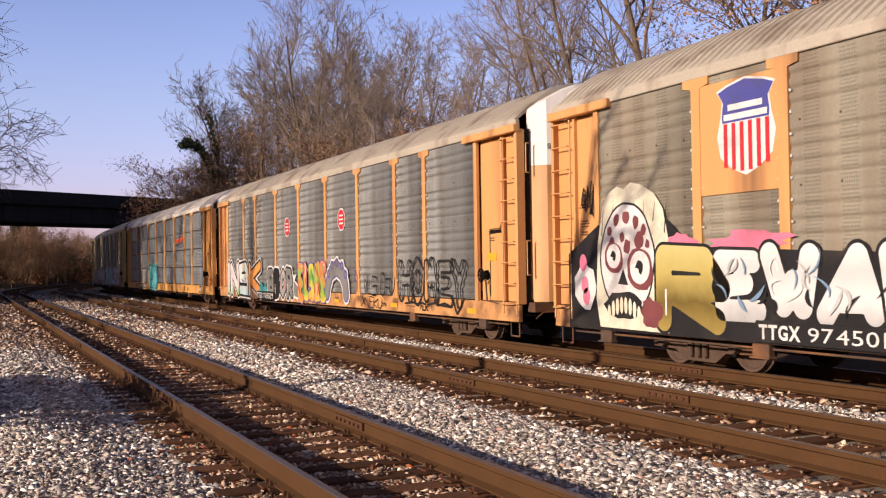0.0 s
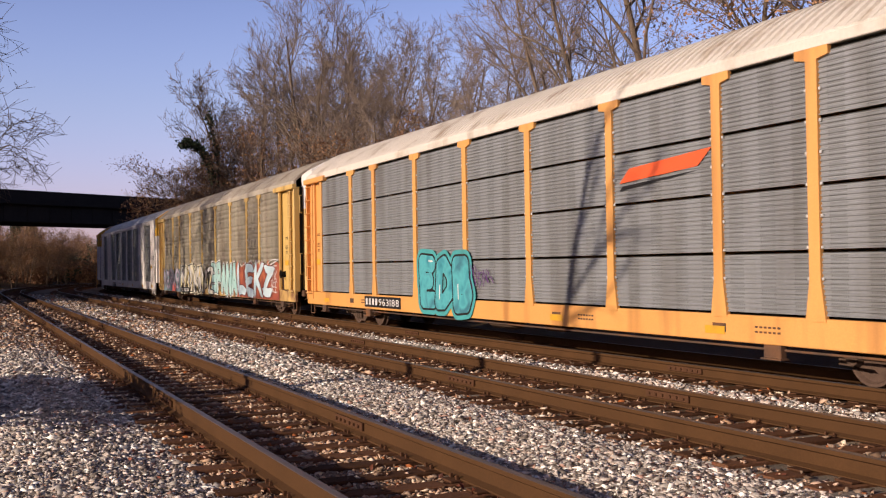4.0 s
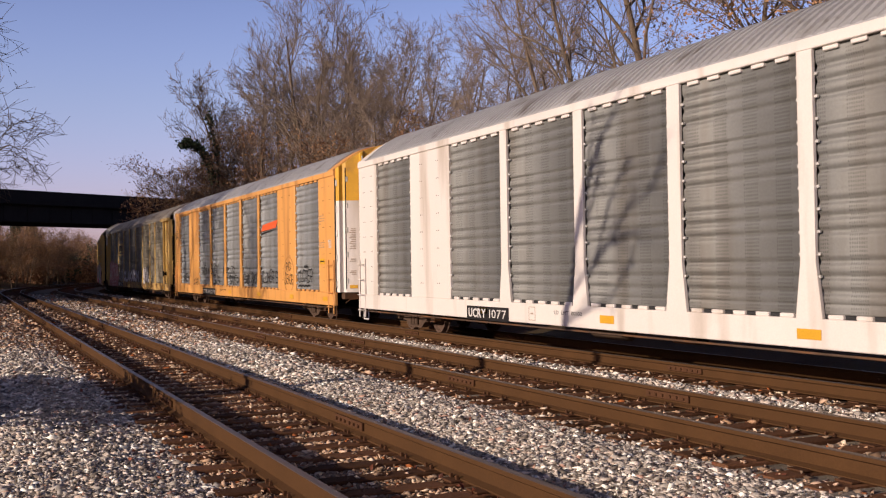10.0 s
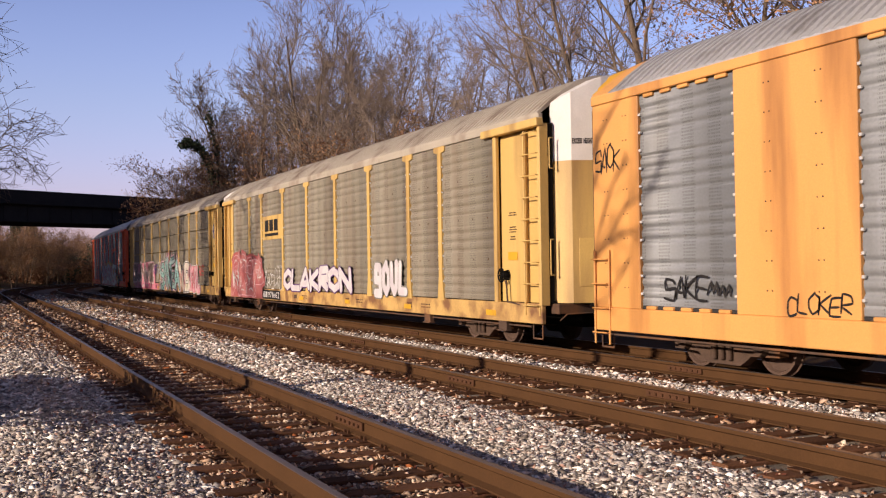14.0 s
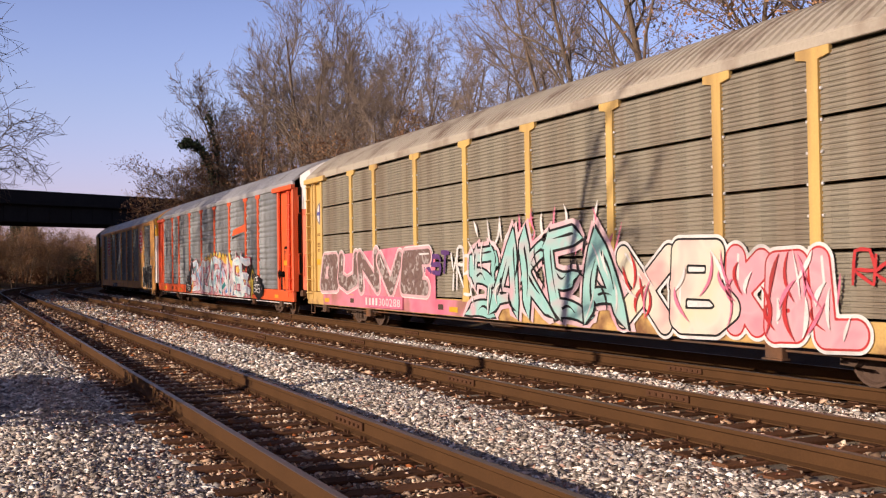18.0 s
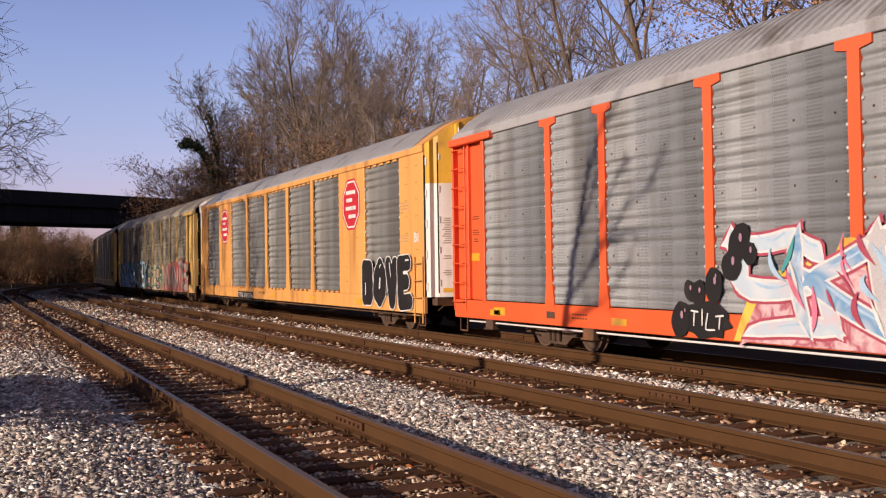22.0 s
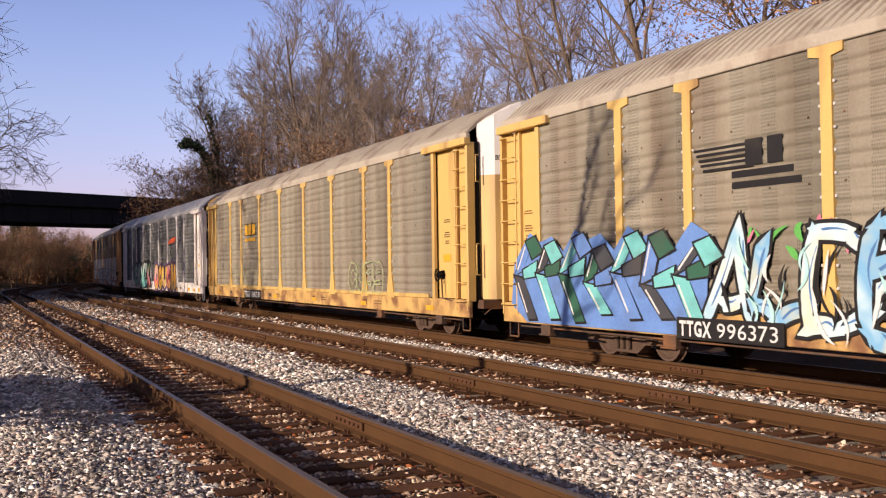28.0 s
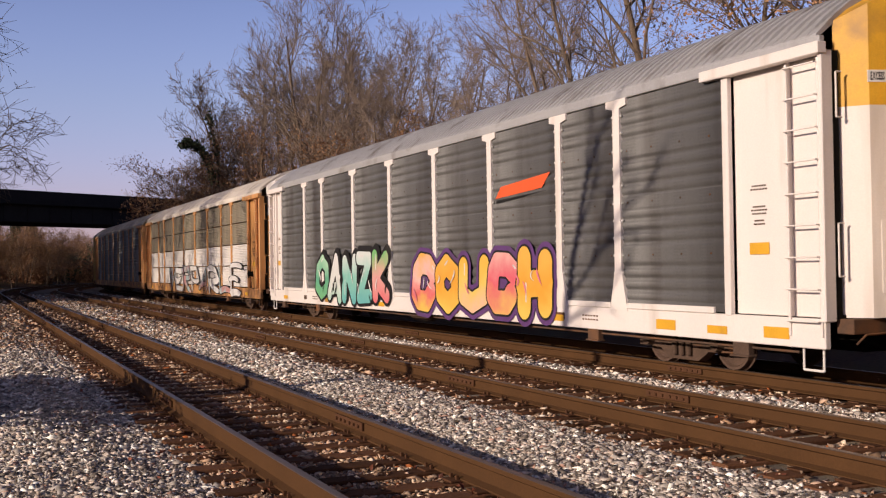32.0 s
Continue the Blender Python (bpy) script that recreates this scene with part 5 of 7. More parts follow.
def fades(name, cols=(), scale=1.3):
    """Sprayed fades of several colours that run into one another."""
    key = "fade_" + name
    if key in MATS:
        return MATS[key]
    m = bpy.data.materials.new(key)
    m.use_nodes = True
    n, l = m.node_tree.nodes, m.node_tree.links
    co = n.new("ShaderNodeTexCoord")
    ns = n.new("ShaderNodeTexNoise")
    ns.inputs["Scale"].default_value, ns.inputs["Detail"].default_value, ns.inputs["Distortion"].default_value = scale, 2.5, 0.6
    rp = n.new("ShaderNodeValToRGB")
    el = rp.color_ramp.elements
    while len(el) < len(cols):
        el.new(0.5)
    for k, c in enumerate(cols):
        el[k].position, el[k].color = 0.3 + 0.4 * k / max(1, len(cols) - 1), (*c, 1)
    l.new(co.outputs["Object"], ns.inputs[0])
    l.new(ns.outputs[0], rp.inputs[0])
    l.new(rp.outputs[0], n["Principled BSDF"].inputs["Base Color"])
    n["Principled BSDF"].inputs["Roughness"].default_value = 0.55
    MATS[key] = m
    return m


G_Y = -SIDE - 0.040


STROKES = {"A": "00-24-40/11-31", "B": "00-04-34-32-02/32-41-30-00", "C": "43-34-14-03-01-10-30-41", "D": "00-04-24-43-41-20-00", "E": "44-04-00-40/02-32", "F": "44-04-00/02-32", "G": "43-34-04-00-40-42-22", "H": "00-04/02-42/44-40", "I": "24-20", "J": "44-41-20-01", "K": "04-00/44-02-40", "L": "04-00-40", "M": "00-14-22-34-40", "N": "00-04-40-44", "O": "24-03-01-20-41-43-24", "P": "00-04-34-42-02", "R": "00-04-34-42-02-40", "S": "43-34-04-02-42-40-00", "T": "04-44/24-20", "U": "04-01-20-41-44", "V": "04-20-44", "W": "04-10-22-30-44", "X": "04-40/00-44", "Y": "04-22-44/22-20", "Z": "04-44-00-40", "?": "03-14-34-42-21/20-11", "*": "20-24/03-41/43-01", "~": "01-13-21-33-41"}


def bubbles(num, text, x0, x1, z0, z1, fill, line=K, halo=None, seed=1, fat=0.17, edge=0.05, label="", back=None, widths=None, rim=0.05, ring=False, drop=None, loose=1.0):
    """Swollen round graffiti letters that crowd one another."""
    g = random.Random(seed)
    car = WAGONS[num]
    fills = fill if isinstance(fill, tuple) else (fill,)
    widths = widths or [1] * len(text)
    ends = [sum(widths[:k]) / sum(widths) for k in range(len(text) + 1)]
    top = None
    for k, ch in enumerate(text):
        r = fat * g.uniform(0.9, 1.1)
        step = (x1 - x0) * (ends[k + 1] - ends[k])
        e = r + edge
        u0, u1 = x0 + LEN_R + (x1 - x0) * ends[k] + e - 0.06 * step, x0 + LEN_R + (x1 - x0) * ends[k + 1] - e + 0.06 * step
        if u1 - u0 < 0.08:
            u0, u1 = (u0 + u1) / 2 - 0.04, (u0 + u1) / 2 + 0.04
        lift, tall, skew = g.uniform(-0.04, 0.04) * loose, 1 + g.uniform(-0.08, 0.05) * loose, g.uniform(-0.12, 0.2) * loose
        lo, hi = z0 + e, z0 + e + (z1 - z0 - 2 * e) * tall
        lines = []
        for part_line in STROKES[ch].split("/"):
            q = []
            for c in part_line.split("-"):
                u, v = int(c[0]) / 4 + g.uniform(-0.06, 0.06), int(c[1]) / 4 + g.uniform(-0.05, 0.05)
                q.append((u0 + (u1 - u0) * (u + skew * (v - 0.5)), lo + (hi - lo) * v + lift))
            lines.append(q)
        yk = G_Y - 0.006 - 0.0022 * k
        if ring:
            o = part("graffiti_letter", swell("graffiti_letter", lines, e, yk, line, r), car, label or "outlined sprayed letter")
            top = top or o
            continue
        o = part("graffiti_letter", swell("graffiti_letter", lines, r, yk - 0.001, fills[k % len(fills)]), car, label or "swollen round sprayed letter")
        part("outline", swell("outline", lines, e, yk, line), o)
        if halo:
            part("halo", swell("halo", lines, e + rim, G_Y - 0.0035 - 0.0001 * k, halo), o)
        if drop:
            part("drop_shade", swell("drop_shade", [[(p[0] + drop[0], p[1] + drop[1]) for p in q] for q in lines], e, G_Y - 0.0048 - 0.0001 * k, drop[2]), o)
        shine = [(p[0] + 0.3 * r, p[1] + 0.35 * r) for p in lines[0][:2]]
        shine = [shine[0], (shine[0][0] + (shine[1][0] - shine[0][0]) * 0.4, shine[0][1] + (shine[1][1] - shine[0][1]) * 0.4)]
        part("glint", swell("glint", [shine], 0.022, yk - 0.0016, W), o)
        top = top or o
    if back:
        n = 40
        pts = [(x0 + LEN_R - 0.1, max(z0, 0.56)), (x1 + LEN_R + 0.1, max(z0, 0.56))] + [(x1 + LEN_R + 0.1 - (x1 - x0 + 0.2) * k / n, z1 + g.uniform(-0.2, 0.1)) for k in range(n + 1)]
        part("graffiti_backing", flat("graffiti_backing", pts, G_Y, back), car)
    return top


def grade(name, cols=(), z0=0.0, z1=1.0, grain=0.25):
    """A sprayed fade from the bottom colour to the top one, uneven along the word."""
    key = "grade_" + name
    if key in MATS:
        return MATS[key]
    m = bpy.data.materials.new(key)
    m.use_nodes = True
    n, l = m.node_tree.nodes, m.node_tree.links
    co, sp, ns, ad, rg, rp = (n.new("ShaderNode" + k) for k in ("TexCoord", "SeparateXYZ", "TexNoise", "Math", "MapRange", "ValToRGB"))
    ns.inputs["Scale"].default_value, ns.inputs["Detail"].default_value = 2.2, 3
    ad.operation = "MULTIPLY_ADD"
    ad.inputs[1].default_value = grain * 2 * (z1 - z0)
    rg.inputs["From Min"].default_value, rg.inputs["From Max"].default_value = z0 + grain * (z1 - z0), z1 + grain * (z1 - z0)
    el = rp.color_ramp.elements
    while len(el) < len(cols):
        el.new(0.5)
    for k, c in enumerate(cols):
        el[k].position, el[k].color = k / max(1, len(cols) - 1), (*c, 1)
    l.new(co.outputs["Object"], sp.inputs[0])
    l.new(co.outputs["Object"], ns.inputs[0])
    l.new(ns.outputs[0], ad.inputs[0])
    l.new(sp.outputs[2], ad.inputs[2])
    l.new(ad.outputs[0], rg.inputs[0])
    l.new(rg.outputs[0], rp.inputs[0])
    l.new(rp.outputs[0], n["Principled BSDF"].inputs["Base Color"])
    n["Principled BSDF"].inputs["Roughness"].default_value = 0.55
    MATS[key] = m
    return m


def blade(V, F, p, q, w0, w1, y, grow_by, bow):
    """One bowed slab of spray with pointed ends, added to the mesh."""
    d = q - p
    ln = max(d.length, 0.05)
    d = d / ln
    o = Vector((-d.y, d.x))
    k0 = len(V)
    n = 6
    for i in range(n + 1):
        t = i / n
        c = p + d * (ln * t) + o * bow * math.sin(math.pi * t)
        w = (w0 + (w1 - w0) * t) * (0.55 if i in (0, n) else 1.0) * 0.5 + grow_by
        if i == 0:
            c = c - d * grow_by
        if i == n:
            c = c + d * grow_by
        lean = d * (0.35 * w0 * (1 if i == n else -1 if i == 0 else 0))
        for sg in (-1, 1):
            v = c + o * w * sg + lean * sg
            V.append((v.x, y, max(v.y, 0.555)))
    F += [(k0 + 2 * i, k0 + 2 * i + 1, k0 + 2 * i + 3, k0 + 2 * i + 2) for i in range(n)]


def spiky(num, text, x0, x1, z0, z1, fill, line=K, halo=None, seed=1, stroke=0.34, edge=0.045, rim=0.05, label="", inner=None, lap=0.12):
    """Interlocking angular graffiti letters: each stroke a bowed blade with pointed ends, edged in another colour."""
    g = random.Random(seed)
    fills = fill if isinstance(fill, tuple) else (fill,)
    step = (x1 - x0) / len(text)
    for k, ch in enumerate(text):
        u0, u1 = x0 + LEN_R + step * (k - lap), x0 + LEN_R + step * (k + 1 + lap)
        hi = z1 - g.uniform(0, 0.16) * (z1 - z0)
        lo = z0 + g.uniform(0, 0.1) * (z1 - z0) + stroke * 0.3
        skew = g.uniform(-0.2, 0.25)
        strokes = []
        for part_line in STROKES[ch].split("/"):
            pts = []
            for c in part_line.split("-"):
                u, v = int(c[0]) / 4 + g.uniform(-0.09, 0.09), int(c[1]) / 4 + g.uniform(-0.07, 0.07)
                pts.append(Vector((u0 + (u1 - u0) * (0.14 + 0.72 * u + skew * (v - 0.5)), lo + (hi - lo) * v)))
            for p, q in zip(pts, pts[1:]):
                e = (q - p).normalized() * stroke * 0.32
                strokes.append((p - e, q + e, stroke * g.uniform(0.75, 1.25), stroke * g.uniform(0.5, 1.0), g.uniform(-0.12, 0.12)))
        yk = G_Y - 0.006 - 0.0036 * k
        made_by = {}
        for nm, by, y, on in (("graffiti_letter", 0.0, yk - 0.0018, True), ("outline", edge, yk, line), ("halo", edge + rim, G_Y - 0.0036, halo)):
            if on:
                V, F = [], []
                for i, st in enumerate(strokes):
                    blade(V, F, *st[:4], y - 0.0001 * i, by, st[4])
                made_by[nm] = (V, F)
        o = part("graffiti_letter", mesh_of("graffiti_letter", *made_by["graffiti_letter"], (fills[k % len(fills)],)), WAGONS[num], label or "angular interlocking sprayed letter")
        part("outline", mesh_of("outline", *made_by["outline"], (line,)), o)
        if halo:
            part("halo", mesh_of("halo", *made_by["halo"], (halo,)), o)
        if inner:
            V, F = [], []
            for i, st in enumerate(strokes):
                m = st[0].lerp(st[1], 0.2), st[0].lerp(st[1], g.uniform(0.55, 0.9))
                off = Vector((0.05, 0.04))
                blade(V, F, m[0] + off, m[1] + off, st[2] * 0.22, 0.01, yk - 0.0027 - 0.0001 * i, 0.0, st[4])
            part("glint", mesh_of("glint", V, F, (inner,)), o)


def tag(num, x0, x1, z0, z1, seed, material=K, width=0.03, y=G_Y - 0.004, loops=7, label="quick marker-like spray tag"):
    """A handwritten scrawl: one looping stroke of even width."""
    g = random.Random(seed)
    a, b = x0 + LEN_R, x1 + LEN_R
    P = []
    n = loops * 8
    ph = [g.uniform(0, 6.3) for _ in range(4)]
    for i in range(n + 1):
        t = i / n
        u = a + (b - a) * (t + 0.06 * math.sin(2 * math.pi * loops * t + ph[0]) + 0.03 * math.sin(5.3 * math.pi * loops * t + ph[1]))
        v = 0.5 + 0.36 * math.sin(2 * math.pi * loops * t + ph[2]) * (0.7 + 0.3 * math.sin(7 * t + ph[3])) + 0.12 * math.sin(4.7 * math.pi * loops * t)
        P.append(Vector((u, v * (z1 - z0) + z0)))
    V, F = [], []
    for i, p in enumerate(P):
        d = (P[min(i + 1, n)] - P[max(i - 1, 0)])
        d = Vector((-d.y, d.x)).normalized() * width / 2
        V += [(p.x - d.x, y, p.y - d.y), (p.x + d.x, y, p.y + d.y)]
    F = [(2 * i, 2 * i + 1, 2 * i + 3, 2 * i + 2) for i in range(n)]
    return part("graffiti_tag", mesh_of("graffiti_tag", V, F, (material,)), WAGONS[num], label)


def licks(num, x0, x1, z0, z1, cols, n, seed, rise=0.7, width=0.06, y=G_Y - 0.03):
    """Curved tapering brush strokes over a sprayed word, one layer a colour."""
    g = random.Random(seed)
    layers = []
    for c, m in enumerate(cols):
        V, F = [], []
        for k in range(n):
            p = Vector((g.uniform(x0, x1) + LEN_R, g.uniform(z0, z1 - 0.3 * (z1 - z0))))
            h = min(g.uniform(0.25, 0.75) * (z1 - z0) * rise + 0.1, z1 + 0.1 - p.y)
            q = p + Vector((g.uniform(-0.35, 0.35), h))
            b = (p + q) / 2 + Vector((g.uniform(-0.28, 0.28), g.uniform(-0.1, 0.1)))
            w = width * g.uniform(0.5, 1.3)
            k0 = len(V)
            for i in range(9):
                t = i / 8
                o = p * (1 - t) ** 2 + b * 2 * t * (1 - t) + q * t * t
                d = (b - p) * (1 - t) + (q - b) * t
                d = Vector((-d.y, d.x)).normalized() * w * (0.12 + math.sin(math.pi * t)) * 0.5
                V += [(o.x - d.x, y - 0.0012 * c, o.y - d.y), (o.x + d.x, y - 0.0012 * c, o.y + d.y)]
            F += [(k0 + 2 * i, k0 + 2 * i + 1, k0 + 2 * i + 3, k0 + 2 * i + 2) for i in range(8)]
        o = part("brush_stroke", mesh_of("brush_stroke", V, F, (m,)), WAGONS[num], "curved sprayed strokes")
        o["kind"] = "stuff"
        layers.append(o)
    return layers


def shards(num, x0, x1, z0, z1, n, cols, seed):
    """A word of folded slanting bars, each facet another colour, edged black with a white line inside."""
    g = random.Random(seed)
    w = (x1 - x0) / n
    a = x0 + LEN_R
    for k in range(n):
        u, lo, hi = a + w * k, z0 + g.uniform(0, 0.25), z1 - g.uniform(0, 0.3)
        mid = lo + (hi - lo) * g.uniform(0.35, 0.6)
        s1, s2 = w * g.uniform(-0.35, 0.1), w * g.uniform(0.3, 0.7)
        quads = [[(u, mid), (u + 0.42 * w, mid + 0.12), (u + 0.42 * w + s2, hi), (u + s2, hi - 0.1)], [(u, mid), (u + 0.45 * w, mid - 0.05), (u + w, lo), (u + 0.6 * w, lo - 0.02)], [(u + 0.45 * w, mid - 0.05), (u + 0.42 * w, mid + 0.12), (u + 1.05 * w, mid + 0.3), (u + 1.0 * w, mid)], [(u + 0.42 * w + s2, hi), (u + s2, hi - 0.1), (u + s2 + 0.3 * w, hi - 0.45), (u + 0.75 * w + s2, hi - 0.3)]]
        for i, q in enumerate(quads):
            yy = G_Y - 0.008 - 0.0012 * (4 * k + i) * 0.5
            cx, cz = sum(p[0] for p in q) / 4, sum(p[1] for p in q) / 4
            o = part("graffiti_facet", flat("graffiti_facet", q, yy - 0.0003, cols[(i + k) % len(cols)]), WAGONS[num], "sprayed blue-green facet of a letter")
            part("outline", flat("outline", [(cx + (p[0] - cx) * 1.1 + 0.03 * (1 if p[0] > cx else -1), cz + (p[1] - cz) * 1.06 + 0.02 * (1 if p[1] > cz else -1)) for p in q], yy, K), o)
            if i < 2:
                e = Vector((q[3][0] - q[0][0], q[3][1] - q[0][1]))
                m = Vector((-e.y, e.x)).normalized() * 0.02
                p0, p1 = Vector(q[0]).lerp(Vector(q[2]), 0.16), Vector(q[3]).lerp(Vector(q[1]), 0.16)
                part("highlight", flat("highlight", [tuple(p0 - m), tuple(p1 - m), tuple(p1 + m), tuple(p0 + m)], yy - 0.0005, W), o)


def scrawl(num, text, x0, x1, z0, z1, seed, material=K, width=0.03, y=G_Y - 0.004, label="black sprayed handwriting"):
    """A hand-sprayed word: each letter a few quick strokes of even width."""
    g = random.Random(seed)
    step = (x1 - x0) / len(text)
    V, F = [], []
    for i, ch in enumerate(text):
        if ch == " ":
            continue
        lift, grow_z = g.uniform(-0.08, 0.1), g.uniform(0.85, 1.2)
        for line in STROKES[ch].split("/"):
            pts = []
            for q in line.split("-"):
                u, v = int(q[0]) / 4 + g.uniform(-0.07, 0.07), int(q[1]) / 4 + g.uniform(-0.08, 0.08)
                pts.append(Vector((x0 + LEN_R + step * (i + 0.04 + 0.98 * u + 0.18 * v), z0 + (z1 - z0) * (v * grow_z + lift))))
            fine = []
            for k in range(len(pts) - 1):
                a, b, c, d = pts[max(k - 1, 0)], pts[k], pts[k + 1], pts[min(k + 2, len(pts) - 1)]
                for f in (0.0, 0.33, 0.67):
                    fine.append(b + (c - b) * f + ((c - a) * (1 - f) - (d - b) * f) * 0.22 * f * (1 - f))
            fine.append(pts[-1])
            n = len(fine)
            for k, p in enumerate(fine):
                d = fine[min(k + 1, n - 1)] - fine[max(k - 1, 0)]
                d = Vector((-d.y, d.x)).normalized() * width * (0.5 if 0 < k < n - 1 else 0.35)
                V += [(p.x - d.x, y, p.y - d.y), (p.x + d.x, y, p.y + d.y)]
            b0 = len(V) - 2 * n
            F += [(b0 + 2 * k, b0 + 2 * k + 1, b0 + 2 * k + 3, b0 + 2 * k + 2) for k in range(n - 1)]
    return part("graffiti_tag", mesh_of("graffiti_tag", V, F, (material,)), WAGONS[num], label)


def sign(num, name, x0, x1, z0, z1, material, label="", y=None, thick=0.006):
    y = -SIDE - 0.036 if y is None else y
    return part(name, boxes(name, [((x0 + x1) / 2 + LEN_R, y, (z0 + z1) / 2, x1 - x0, thick, z1 - z0)], material), WAGONS[num], label)


def number(num, digits, x0, x1, z0, z1, material=W, ground=K, mark=0.4):
    """The wagon's number on its sill: owner's mark as plain bars, then the digits."""
    deep = 0.05 if num in (0, 1, 3, 7, 10) else 0.0
    b = sign(num, "number_panel", x0 - 0.08, x1 + 0.08, z0 - 0.06, z1 + 0.06, ground, "black panel with the wagon's white number", -SIDE - 0.026 - deep * 0.52, 0.006 + deep)
    m = x0 + (x1 - x0) * mark
    code = {0: "TTGX", 1: "TTGX", 3: "TTGX", 4: "UCRY", 5: "CTTX", 9: "TTGX", 10: "TTGX", 11: "TTGX"}.get(num)
    if code:
        part("mark", letters("mark", code, x0 + LEN_R, x0 + (m - x0) * 0.88 + LEN_R, z0, z1, -SIDE - 0.034 - deep * 1.1, material, 0.035), b)
    else:
        part("mark", boxes("mark", [(x0 + (m - x0) * (k + 0.4) / 4 + LEN_R, -SIDE - 0.033 - deep * 1.1, (z0 + z1) / 2, (m - x0) / 7.5, 0.004, z1 - z0) for k in range(4)], material), b)["kind"] = "stuff"
    part("number_text", letters("number_text", digits, m + LEN_R, x1 + LEN_R, z0, z1, -SIDE - 0.034 - deep * 1.1, material, 0.0), b)


red_p, pink, teal, cyan = paint("red", (0.42, 0.03, 0.03)), paint("pink", (0.62, 0.16, 0.24)), paint("teal", (0.06, 0.30, 0.30)), paint("cyan", (0.36, 0.58, 0.55))
orange_p, yellow_p, green_p, blue_p = paint("orange", (0.62, 0.20, 0.03)), paint("yellow", (0.66, 0.46, 0.06)), paint("green", (0.10, 0.34, 0.07)), paint("blue", (0.07, 0.16, 0.34))
cream, silver, gold_p, purple = paint("cream", (0.62, 0.56, 0.42)), paint("silver", (0.42, 0.41, 0.40)), paint("gold", (0.28, 0.19, 0.03)), paint("purple", (0.10, 0.04, 0.14))
badge_red, badge_blue = paint("badge_red", (0.48, 0.02, 0.03)), paint("badge_blue", (0.06, 0.06, 0.24))

# wagon 0: shield badge, skull and silver letters
sign(0, "badge_plate", -22.77, -21.1, 2.72, 4.4, m_org, "orange plate behind the badge", -SIDE - 0.012, 0.03)
sx0, sx1, sz0, sz1 = -22.34 + LEN_R, -20.97 - 0.2 + LEN_R, 3.0, 4.36
SH = [(0.5, 0.0), (0.72, 0.07), (0.94, 0.2), (1.0, 0.42), (0.93, 0.62), (0.9, 0.78), (1.0, 0.9), (0.82, 0.95), (0.5, 1.0), (0.18, 0.95), (0.0, 0.9), (0.1, 0.78), (0.07, 0.62), (0.0, 0.42), (0.06, 0.2), (0.28, 0.07)]
shield = part("badge", flat("badge", [(sx0 + (sx1 - sx0) * (0.5 + (u - 0.5) * 1.06), sz0 + (sz1 - sz0) * (0.5 + (v - 0.5) * 1.05)) for u, v in SH], -SIDE - 0.030, W), WAGONS[0], "white, blue and red striped shield badge")
part("badge_top", flat("badge_top", [(sx0 + (sx1 - sx0) * u, sz0 + (sz1 - sz0) * v) for u, v in [(0.08, 0.56), (0.92, 0.56), (0.93, 0.62), (0.9, 0.78), (1.0, 0.9), (0.82, 0.95), (0.5, 1.0), (0.18, 0.95), (0.0, 0.9), (0.1, 0.78), (0.07, 0.62)]], -SIDE - 0.034, badge_blue), shield)
for k in range(6):
    u = 0.1 + 0.15 * k
    lo = 0.02 + 0.25 * abs(u + 0.04 - 0.5) ** 1.5
    part("stripe", flat("stripe", [(sx0 + (sx1 - sx0) * (u + du), sz0 + (sz1 - sz0) * v) for du, v in ((0, lo), (0.07, lo), (0.07, 0.55), (0, 0.55))], -SIDE - 0.034, badge_red), shield)
for z, w in ((3.98, 0.62), (3.84, 0.78)):
    part("badge_bar", boxes("badge_bar", [((sx0 + sx1) / 2, -SIDE - 0.037, z, (sx1 - sx0) * w, 0.004, 0.09)], W), shield)
back0 = part("graffiti", flat("graffiti", [(-26.6 + LEN_R, 0.55), (-19.0 + LEN_R, 0.55), (-14 + LEN_R, 0.55), (-14 + LEN_R, 1.75), (-19 + LEN_R, 1.8), (-23 + LEN_R, 1.95), (-23.6 + LEN_R, 2.4), (-25.6 + LEN_R, 2.4), (-26.6 + LEN_R, 1.9)], G_Y, K), WAGONS[0], "black sprayed background")
maroon = mat("spray_maroon", (0.16, 0.04, 0.04), 0.6)
hood = [(-25.57, 0.6), (-25.68, 1.08), (-25.62, 2.05), (-25.46, 2.7), (-25.25, 2.95), (-25.0, 3.04), (-24.8, 2.98), (-24.6, 3.08), (-24.3, 3.02), (-23.95, 2.86), (-23.72, 2.6), (-23.58, 2.09), (-23.72, 1.4), (-23.9, 0.95), (-23.6, 0.7), (-23.6, 0.58)]
skull = part("graffiti", flat("graffiti", [(x + LEN_R, z) for x, z in hood], G_Y - 0.004, cream), WAGONS[0], "sprayed cream hooded skull with dark red patches")
part("face_line", flat("face_line", blob(-24.74 + LEN_R, 1.78, 0.8, 0.98, 30, 0.02, 2), G_Y - 0.005, K), skull)
part("face", flat("face", blob(-24.74 + LEN_R, 1.78, 0.76, 0.94, 30, 0.02, 2), G_Y - 0.006, W), skull)
for k in range(7):
    x = -25.5 + 0.3 * k
    part("hair_line", flat("hair_line", [(x + LEN_R, 2.2 + 0.1 * (k % 3)), (x + 0.03 + LEN_R, 2.2 + 0.1 * (k % 3)), (x + 0.1 + LEN_R, 2.85)], G_Y - 0.0055, K), skull)
part("jaw", flat("jaw", blob(-24.85 + LEN_R, 1.0, 0.55, 0.24, 20, 0.1, 3), G_Y - 0.008, K), skull)
